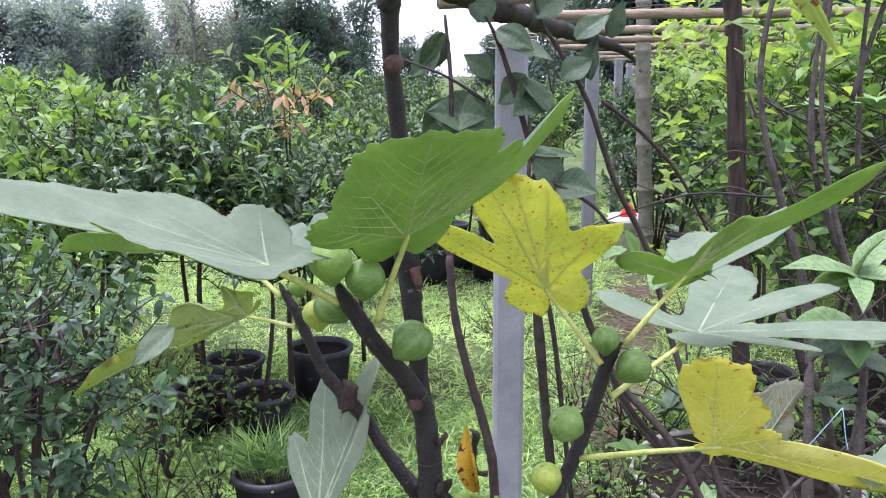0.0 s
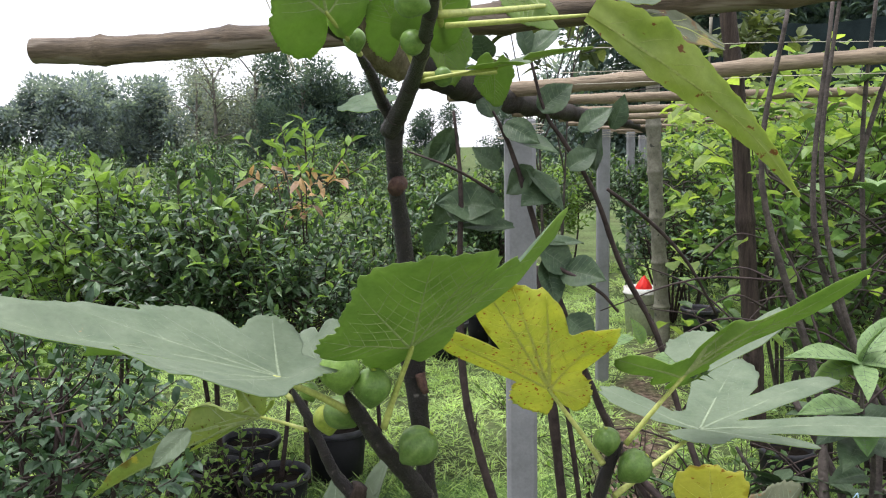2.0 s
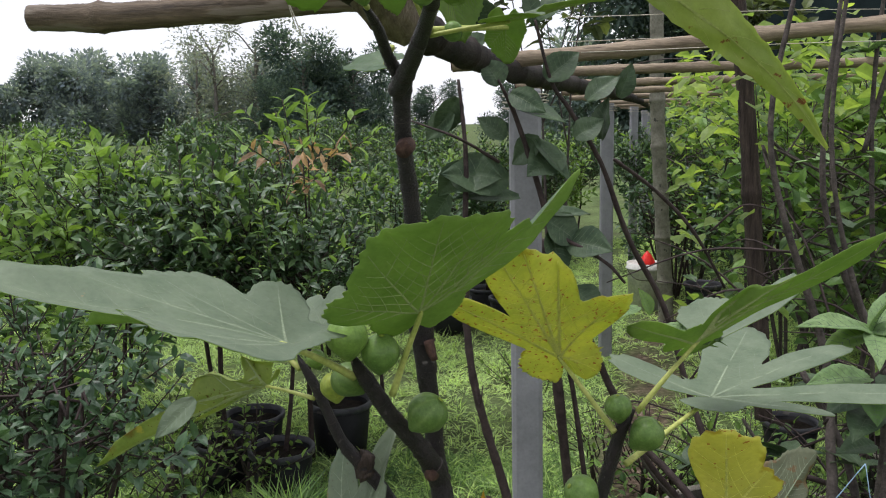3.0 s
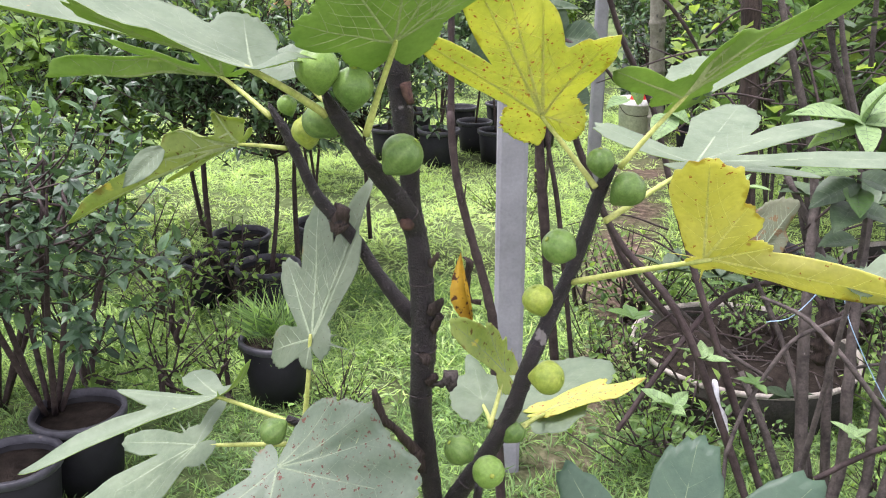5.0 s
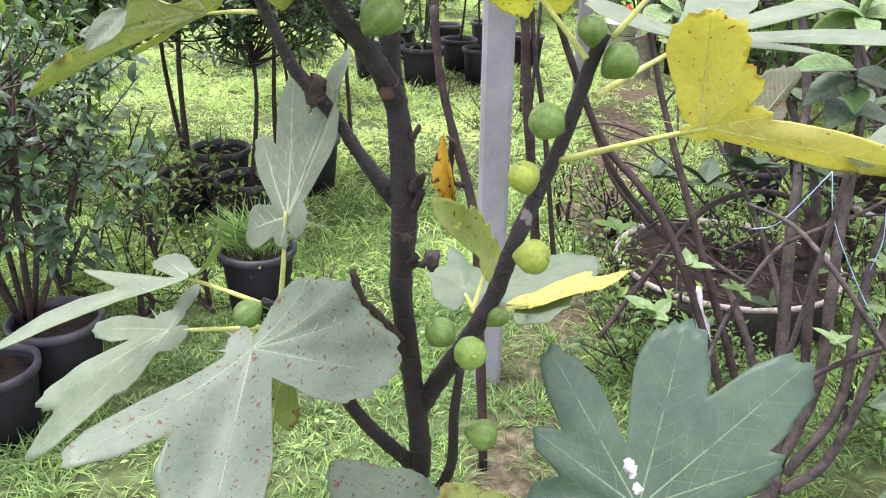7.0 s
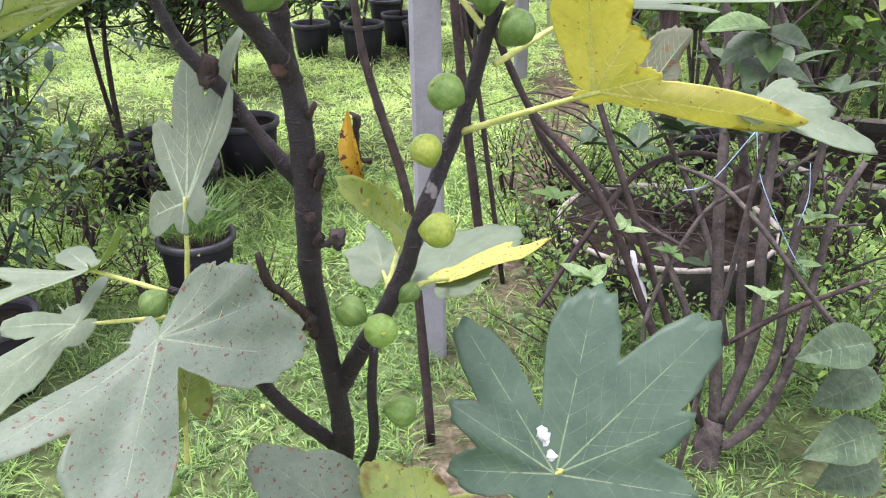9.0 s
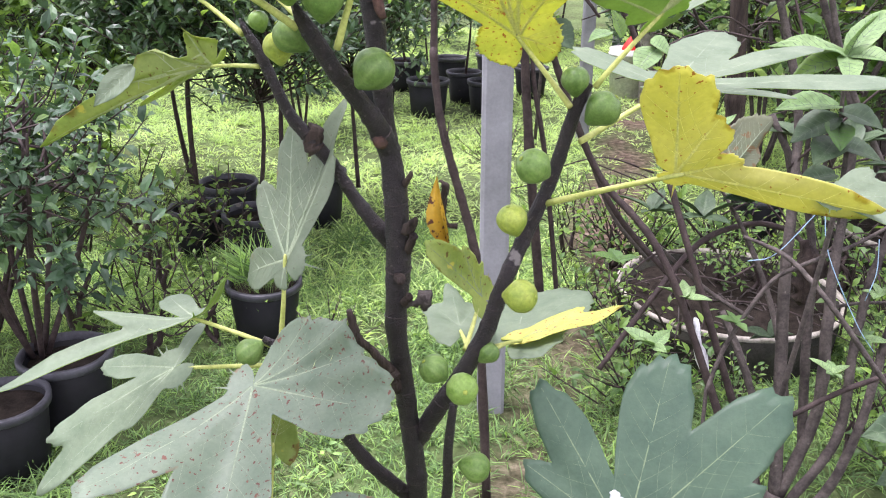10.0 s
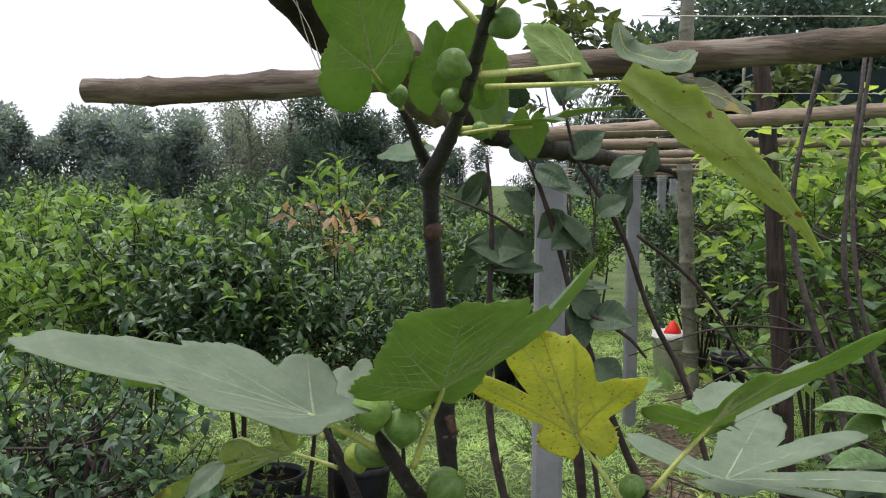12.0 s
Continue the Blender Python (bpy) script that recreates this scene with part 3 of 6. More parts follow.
def oval_leaf(parent, base, tip, up, wide, mat="apple_leaf", bend=0.2, fold=0.25, seed=0, label="", vein="vein_oval"):
    """An oval leaf with a midrib, side veins and a short stalk."""
    B = np.array(base, float)
    Y = np.array(tip, float) - B
    L = np.linalg.norm(Y)
    Y = Y / L
    Z = unit(np.array(up, float) - Y * np.dot(up, Y))
    X = np.cross(Y, Z)
    v, f, sl = [], [], []

    def put(s, q, h):
        w = wide * math.sin(math.pi * min(1, 0.06 + 0.94 * s) ** 0.85) * (1 + 0.03 * math.sin(40 * s + seed))
        z = -bend * s * s + fold * abs(q) * w / L * 0.8 + 0.035 * noise.noise(Vector((s * 3, q * 2 + seed, seed))) - 0.3 * fold * q * q * w / L
        return B + Y * L * s + X * q * w * 0.5 + Z * (L * z + h)

    NS, NQ, th = 16, 8, 0.0004
    for h in (th, -th):
        for i in range(NS + 1):
            for k in range(NQ + 1):
                v.append(put(i / NS, -1 + 2 * k / NQ, h))
    half = (NS + 1) * (NQ + 1)
    for i in range(NS):
        for k in range(NQ):
            e = i * (NQ + 1) + k
            f.append((e, e + 1, e + NQ + 2, e + NQ + 1))
            f.append((half + e, half + e + NQ + 1, half + e + NQ + 2, half + e + 1))
            sl += [0, 0]
    lines = [[(s, 0) for s in np.linspace(0, 0.97, 9)]]
    for s in np.linspace(0.12, 0.8, 7):
        for g in (-1, 1):
            lines.append([(s + 0.14 * t, g * 0.9 * t) for t in np.linspace(0, 1, 5)])
    for n_, ln in enumerate(lines):
        for h, up_ in ((th, 0.0003), (-th, -0.0005)):
            e0 = len(v)
            for i, (s, q) in enumerate(ln):
                w = (0.03 if n_ == 0 else 0.012) * (1 - 0.6 * i / len(ln))
                for k in (-1, 0, 1):
                    v.append(put(min(0.995, s + (0 if n_ == 0 else 0.5 * k * w)), q + (k * w if n_ == 0 else 0), h + up_ * (1 if k == 0 else 0.1)))
            for i in range(len(ln) - 1):
                for k in (0, 1):
                    e = e0 + i * 3 + k
                    f.append((e, e + 1, e + 4, e + 3))
                    sl.append(1)
    ob = shape("leaf", v, f, [M[mat], M[vein]], parent, label, sl)
    return ob


# ---- ground ----
def dirt_amount(x, y):
    """Bare earth along the trodden strip beside the posts, and under the potted shrubs."""
    mid = 0.27 + 0.26 * (y - 1.9)
    d = abs(x - mid) / (0.15 + 0.02 * y)
    k = max(0.0, 1 - d * d) * 1.15 * (1 if y < 6 else 0.4)
    if x > mid and y < 5:
        k = max(k, 0.16 * min(1.0, (x - mid) * 4))
    elif x < mid - 0.5:
        k = max(k, 0.15)
    return min(1.0, max(0.0, k * (0.8 + 1.0 * noise.noise(Vector((x * 2.4, y * 1.7, 3.3))) + 0.7 * noise.noise(Vector((x * 7.1, y * 6.3, 8.3))))))


gm, gn, gl, gp = nodes_of("grassy_earth")
gco = gn.new("ShaderNodeTexCoord")
g1 = add(gn, "ShaderNodeTexNoise", Scale=1.1, Detail=6.0, Roughness=0.6)
g2 = add(gn, "ShaderNodeTexNoise", Scale=22.0, Detail=6.0, Roughness=0.7)
for t in (g1, g2):
    gl.new(gco.outputs["Object"], t.inputs["Vector"])
green = ramp_of(gn, gl, g1.outputs[0], [(0.3, (0.05, 0.062, 0.026)), (0.5, (0.085, 0.125, 0.045)), (0.75, (0.15, 0.21, 0.08))]).outputs[0]
earth = ramp_of(gn, gl, g2.outputs[0], [(0.3, (0.045, 0.032, 0.024)), (0.5, (0.11, 0.08, 0.06)), (0.72, (0.24, 0.185, 0.145))]).outputs[0]
bare = gn.new("ShaderNodeAttribute")
bare.attribute_name = "bare"
gcol = mixed(gn, gl, bare.outputs["Fac"], green, earth)
gfine = ramp_of(gn, gl, g2.outputs[0], [(0.3, (0.35, 0.35, 0.35)), (0.7, (1.45, 1.45, 1.45))]).outputs[0]
gl.new(mixed(gn, gl, 0.7, gcol, gfine, "MULTIPLY"), gp.inputs["Base Color"])
gp.inputs["Roughness"].default_value = 0.95
gp.inputs["Specular IOR Level"].default_value = 0.05
gb = add(gn, "ShaderNodeBump", Strength=0.8, Distance=0.02)
gl.new(g2.outputs[0], gb.inputs["Height"])
gl.new(gb.outputs[0], gp.inputs["Normal"])

xs = np.unique(np.concatenate([np.linspace(-400, -8, 14), np.arange(-8, 9.01, 0.14), np.linspace(9.2, 400, 14)]))
ys = np.unique(np.concatenate([np.linspace(-200, -3, 8), np.arange(-3, 12.01, 0.14), np.linspace(12.5, 600, 18)]))
gv = [(x, y, 0.012 * noise.noise(Vector((x * 1.3, y * 1.3, 0))) if abs(x) < 12 and -4 < y < 14 else 0.0) for y in ys for x in xs]
nx = len(xs)
gf = [(j * nx + i, j * nx + i + 1, (j + 1) * nx + i + 1, (j + 1) * nx + i) for j in range(len(ys) - 1) for i in range(nx - 1)]
ground = shape("ground", gv, gf, gm)
ground.data.attributes.new("bare", "FLOAT", "POINT").data.foreach_set("value", [dirt_amount(x, y) for x, y, z in gv])
tagged(ground, "grassy orchard ground with a strip of bare brown earth", "ground", kind="structure")



def grass_clumps(name, x0, x1, y0, y1, count, power, blades, lo, hi, width, seed, label, mat="grass", rise=0.2):
    """Grass in small fanned clumps, thin over bare earth."""
    rng = np.random.default_rng(seed)
    cx, cy = rng.uniform(x0, x1, count), y0 + (y1 - y0) * rng.uniform(0, 1, count) ** power
    keep = [abs(a) < 0.75 + 0.62 * b and rng.uniform() > dirt_amount(a, b) * 1.1 and noise.noise(Vector((a * 2.3, b * 2.3, 7))) > rng.uniform(-0.8, 0.2) for a, b in zip(cx, cy)]
    cx, cy = cx[keep], cy[keep]
    size = np.array([1 + 0.6 * noise.noise(Vector((a * 1.1, b * 1.1, 2))) for a, b in zip(cx, cy)]) * rng.uniform(0.6, 1.4, len(cx))
    k = np.repeat(np.arange(len(cx)), blades)
    n = len(k)
    ang, q = rng.uniform(0, 6.28, n), rng.uniform(0, 1, n) ** 0.6
    spread = 0.022 * size[k] * q
    base = np.stack([cx[k] + spread * np.cos(ang), cy[k] + spread * np.sin(ang), np.full(n, -0.004)], 1)
    way = np.stack([q * 1.1 * np.cos(ang) + rng.normal(0, 0.25, n), q * 1.1 * np.sin(ang) + rng.normal(0, 0.25, n), rng.uniform(rise, rise + 0.6, n)], 1)
    return tagged(leaf_cloud(name, base, way, rng.uniform(lo, hi, n) * size[k], rng.uniform(0.6, 1.3, n) * width, M[mat], seed=seed + 1, droop=0.3), label, "grass", kind="stuff")


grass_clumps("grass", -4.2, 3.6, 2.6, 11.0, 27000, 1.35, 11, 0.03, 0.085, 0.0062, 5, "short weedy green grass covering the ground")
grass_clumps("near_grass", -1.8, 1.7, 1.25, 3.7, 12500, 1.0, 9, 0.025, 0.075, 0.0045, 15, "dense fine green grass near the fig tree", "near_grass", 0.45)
rng = np.random.default_rng(5)
n = 900
wx, wy = rng.uniform(-2.6, 2.6, n), rng.uniform(1.3, 6.5, n)
keep = [dirt_amount(a, b) < 0.4 and noise.noise(Vector((a * 1.1, b * 1.1, 11))) > 0.05 and abs(a) < 0.75 + 0.62 * b for a, b in zip(wx, wy)]
wx, wy = np.repeat(wx[keep], 7), np.repeat(wy[keep], 7)
n = len(wx)
ang = rng.uniform(0, 6.28, n)
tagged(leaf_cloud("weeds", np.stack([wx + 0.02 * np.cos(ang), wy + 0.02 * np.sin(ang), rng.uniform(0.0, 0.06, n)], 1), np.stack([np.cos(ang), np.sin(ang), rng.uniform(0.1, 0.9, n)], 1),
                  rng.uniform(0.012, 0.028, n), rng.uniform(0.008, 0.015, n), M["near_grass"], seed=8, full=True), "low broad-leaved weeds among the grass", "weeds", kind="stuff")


# ---- trellis: concrete posts, bamboo rails, wires ----
def concrete_post(x, y, h, lean=0.0, w=0.078):
    c = w * 0.5
    k = w * 0.12
    ring = [(-c + k, -c), (c - k, -c), (c, -c + k), (c, c - k), (c - k, c), (-c + k, c), (-c, c - k), (-c, -c + k)]
    v, f = [], []
    zs = [-0.15, 0.0, h * 0.33, h * 0.66, h - 0.006, h]
    for i, z in enumerate(zs):
        s = 0.93 if i == len(zs) - 1 else 1
        v += [(x + a * s + lean * z + 0.002 * noise.noise(Vector((x, z * 3, b * 20))), y + b * s, z) for a, b in ring]
    for i in range(len(zs) - 1):
        for j in range(8):
            j2 = (j + 1) % 8
            f.append((i * 8 + j, i * 8 + j2, (i + 1) * 8 + j2, (i + 1) * 8 + j))
    f.append(tuple((len(zs) - 1) * 8 + j for j in range(8)))
    ob = thing("trellis_post", (x, y, 0), "square grey concrete trellis post standing in grass", "post", "trellis posts")
    shape("shaft", v, f, M["concrete_post"], ob, smooth=False)
    rows = []
    for z in (h - 0.02, h - 0.035, h - 0.05):
        q = w * 0.62
        rows.append(([(x - q + lean * z, y - q, z), (x + q + lean * z, y - q, z + 0.006), (x + q + lean * z, y + q, z), (x - q + lean * z, y + q, z + 0.004), (x - q + lean * z, y - q, z)], [0.0014] * 5))
    limbs("twine_tie", rows, M["string"], ob, "pale twine tied round the top", sides=4, steps=3)
    return ob


concrete_post(0.163, 2.18, 1.603, -0.012)
concrete_post(0.872, 5.43, 1.63, -0.01)
concrete_post(1.65, 8.7, 1.66, -0.012)
concrete_post(2.39, 12.0, 1.66)
concrete_post(3.13, 15.3, 1.66)
concrete_post(3.87, 18.6, 1.66)


def bamboo_pole(name, pts, r, mat, label, spacing=0.3, seed=0, taper=0.85, category="bamboo pole", group=""):
    p = [np.array(q, float) for q in pts]
    ob = thing(name, tuple((p[0] + p[-1]) / 2 if abs(p[0][2] - p[-1][2]) < 0.8 else p[0]), label, category, group)
    m = len(p)
    limb("culm", p, [r * (1 - (1 - taper) * i / (m - 1)) for i in range(m)], M[mat], ob, sides=14, steps=min(140, max(8, int(sum(np.linalg.norm(p[i + 1] - p[i]) for i in range(m - 1)) / 0.012 / (m - 1)))), rough=0.06, nodes=spacing, ring=0.24, seed=seed)
    d = unit(p[0] - p[1])
    limb("cut_end", [p[0] - d * 0.004, p[0] + d * 0.003], [r * 0.8, r * 0.78], M["cut_wood"], ob, "pale cut end", sides=14, steps=2)
    return ob


# rail across the row in front, rail along the row, rail across at the first post
bamboo_pole("bamboo_rail", [(-0.753, 1.486, 1.707), (-0.515, 1.478, 1.711), (0.337, 1.43, 1.769), (0.86, 1.385, 1.813)], 0.0225, "bamboo", "thick weathered brown bamboo rail across the trellis", 0.235, 2.62, 1.14, group="bamboo rails")
bamboo_pole("bamboo_rail", [(-0.2307, 0.72, 1.774), (-0.2156, 0.9, 1.76), (-0.153, 1.1, 1.709), (0.09978, 2.16, 1.653), (0.95, 5.43, 1.68), (1.7, 8.7, 1.71), (2.45, 12.0, 1.71)], 0.030, "bamboo_dark", "dark weathered bamboo rail along the posts", 0.26, 1, 0.9, group="bamboo rails")
bamboo_pole("bamboo_rail", [(-0.03958, 2.2, 1.667), (0.4175, 2.2, 1.7), (1.094, 2.2, 1.759), (3.0, 2.2, 1.86)], 0.02, "bamboo_tan", "brown bamboo rail tied at the first post", 0.32, 3, 0.9, group="bamboo rails")
for i, yy in enumerate((3.3, 4.4, 5.5, 6.8, 8.7, 10.5, 12.0)):
    x0 = 0.17 + 0.2263 * (yy - 2.14)
    bamboo_pole("bamboo_rail", [(x0 - 0.35 - 0.1 * (i % 2), yy, 1.70), (x0 + 0.9, yy + 0.05, 1.73), (x0 + 4.2, yy, 1.76)], 0.02, "bamboo_tan", "brown bamboo rail crossing the trellis further back", 0.32, i, 0.85, group="bamboo rails")
sheath = thing("bamboo_sheath", (-0.1002, 1.15, 1.673), "dry grey bamboo sheath wrapped round a dark rail", "sheath")
limb("wrap", [(-0.1313, 1.1, 1.723), (-0.1095, 1.16, 1.694), (-0.0826, 1.25, 1.651)], [0.036, 0.038, 0.026], M["sheath"], sheath, sides=12, steps=6, rough=0.35)
for k, (a, b) in enumerate((((-0.1138, 1.05, 1.719), (-0.1117, 1.08, 1.674)), ((-0.09868, 1.05, 1.716), (-0.09007, 1.1, 1.66)), ((-0.124, 1.04, 1.722), (-0.1341, 1.06, 1.695)))):
    oval_leaf(sheath, a, b, (0.3, -0.9, 0.2), 0.03, "sheath", seed=k, vein="sheath")
limb_rows = []
for zz, y0 in ((1.86, 1.45), (1.80, 2.2), (1.74, 2.2), (1.69, 1.9), (1.92, 1.5)):
    limb_rows.append(([(0.25, y0, zz - 0.02), (1.2, y0 + 0.25, zz + 0.02), (3.2, y0 + 0.9, zz + 0.06)], [0.001] * 3))
wires = thing("trellis_wire", (0.25, 2.2, 1.74), "thin pale wires stretched over the trellis", "wire")
for r in limb_rows:
    limb("wire", *r, M["string"], wires, sides=5, steps=5)
# upright bamboo prop and dark dry pole
bamboo_pole("bamboo_prop", [(1.487, 6.4, -0.03238), (1.446, 6.4, 0.597), (1.366, 6.4, 1.768), (1.336, 6.4, 3.197)], 0.056, "bamboo_grey", "grey upright bamboo prop with dark joints", 0.34, 4, 0.85, category="prop")
bamboo_pole("dry_prop", [(1.066, 3, 0.4479), (1.009, 3, 1.027), (0.9562, 3, 1.571), (0.8938, 3, 2.025)], 0.031, "dead_wood", "dark split dry bamboo prop among the shrubs", 0.5, 5, 0.9, category="prop")
ties = thing("twine", (-0.1797, 0.85, 1.732), "loose pale twine hanging from a bamboo rail", "twine")
limb("strand", [(-0.2016, 0.82, 1.735), (-0.1805, 0.82, 1.698), (-0.1659, 0.82, 1.647), (-0.151, 0.82, 1.605)], [0.0006] * 4, M["string"], ties, sides=5, steps=6)
limb("strand", [(-0.1971, 0.82, 1.732), (-0.1852, 0.82, 1.693), (-0.1687, 0.82, 1.653), (-0.1562, 0.82, 1.611)], [0.0006] * 4, M["string"], ties, sides=5, steps=6)
limb("strand", [(-0.2072, 0.82, 1.744), (-0.2357, 0.82, 1.758), (-0.2762, 0.82, 1.759), (-0.2796, 0.82, 1.744), (-0.2363, 0.82, 1.737), (-0.2073, 0.82, 1.741)], [0.0006] * 6, M["string"], ties, sides=5, steps=6)


# ---- pots, planters, bucket ----
def black_pot(x, y, r=0.14, h=0.25, label="round black plastic nursery pot with soil"):
    ob = thing("plant_pot", (x, y, 0), label, "pot", "black nursery pots")
    lathe("wall", [(0.001, 0.0), (r * 0.76, 0.0), (r * 0.80, h * 0.3), (r * 0.93, h * 0.93), (r * 0.90, h * 0.94), (r * 0.76, h * 0.4)], 32, M["pot_black"], ob, at=(x, y, 0.002), wobble=0.03)
    lathe("rim", [(r * 0.93, h * 0.88), (r * 1.0, h * 0.9), (r * 1.01, h * 0.99), (r * 0.98, h), (r * 0.9, h), (r * 0.89, h * 0.9)], 32, M["pot_rim"], ob, at=(x, y, 0.002), wobble=0.03)
    lathe("soil", [(r * 0.87, h * 0.83), (r * 0.6, h * 0.87), (r * 0.3, h * 0.85), (0.001, h * 0.88)], 24, M["soil"], ob, "dark crumbly soil", at=(x, y, 0.002), wobble=0.1)
    return ob


POTS = [
    ((-1.03, 3.36, 0), 0.122), ((-0.97, 3.64, 0), 0.135), ((-0.76, 3.24, 0), 0.135), ((-0.60, 3.75, 0), 0.15), ((-0.585, 2.58, 0), 0.128), ((-1.03, 2.07, 0), 0.128), ((-1.1, 1.84, 0), 0.12),
    ((-0.15, 6.02, 0), 0.155), ((-0.52, 6.2, 0), 0.14), ((0.11, 6.52, 0), 0.14), ((0.265, 6.16, 0), 0.14), ((0.64, 6.77, 0), 0.14), ((-0.37, 7.0, 0), 0.14), ((0.0, 7.2, 0), 0.14), ((0.35, 7.4, 0), 0.14),
    ((1.81, 6.6, 0), 0.15), ((1.4, 3.62, 0), 0.125),
]
for (x, y, z), r in POTS:
    black_pot(x, y, r, r * 1.75)


def planter_ring(x, y, r, h):
    ob = thing("planter", (x, y, 0), "old round concrete planter ring filled with dark earth", "planter", "concrete planters")
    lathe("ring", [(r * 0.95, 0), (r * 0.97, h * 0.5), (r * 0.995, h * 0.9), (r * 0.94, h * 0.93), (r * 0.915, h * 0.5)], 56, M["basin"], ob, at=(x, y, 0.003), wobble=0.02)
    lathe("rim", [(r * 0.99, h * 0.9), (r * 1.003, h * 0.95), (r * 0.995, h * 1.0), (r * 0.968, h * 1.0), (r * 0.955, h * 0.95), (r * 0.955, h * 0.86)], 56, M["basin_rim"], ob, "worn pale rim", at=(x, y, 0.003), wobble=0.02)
    lathe("earth", [(r * 0.95, h * 0.70), (r * 0.8, h * 0.78), (r * 0.6, h * 0.72), (r * 0.4, h * 0.84), (r * 0.2, h * 0.76), (0.001, h * 0.8)], 40, M["soil"], ob, "brown earth with dry twigs", at=(x, y, 0.003), wobble=0.14)
    rows = []
    rr = random.Random(int(x * 100))
    for i in range(60):
        a, q, w = rr.uniform(0, 6.3), rr.uniform(0, 0.88) * r, rr.uniform(0, 6.3)
        l = rr.uniform(0.03, 0.13)
        px_, py_ = x + q * math.cos(a), y + q * math.sin(a)
        rows.append(([(px_, py_, h * 0.8), (px_ + l * math.cos(w), py_ + l * math.sin(w), h * 0.84 + rr.uniform(0, 0.02))], [0.003, 0.0018]))
    tagged(limbs("litter", rows, M["shrub_bark"], ob, "dry twigs", sides=4, steps=2), kind="stuff")
    return ob


planter_ring(1.0, 2.70, 0.38, 0.17)
planter_ring(2.06, 3.3, 0.47, 0.21)


def paint_bucket(x, y):
    ob = thing("bucket", (x, y, 0), "white plastic bucket with a red cloth on top, standing in grass", "bucket")
    r, h = 0.14, 0.385
    lathe("body", [(0.001, 0), (r * 0.82, 0), (r * 0.98, h * 0.86), (r * 1.06, h * 0.87), (r * 1.06, h * 0.9), (r, h * 0.92), (r * 1.02, h), (r * 0.97, h), (r * 0.8, 0.02), (0.001, 0.02)], 32, M["bucket"], ob, at=(x, y, 0.003))
    limb("handle", [(x - r * 1.04, y, h * 0.88), (x - r * 0.6, y - r * 0.9, h * 0.7), (x + r * 0.6, y - r * 0.9, h * 0.7), (x + r * 1.04, y, h * 0.88)], [0.003] * 4, M["twig_bark"], ob, sides=6)
    lathe("cap", [(0.06, h - 0.03), (0.066, h + 0.005), (0.05, h + 0.035), (0.024, h + 0.08), (0.001, h + 0.105)], 18, M["red"], ob, "bright red plastic cap", at=(x + 0.01, y - 0.05, 0), wobble=0.2)
    return ob


paint_bucket(1.40, 6.85)


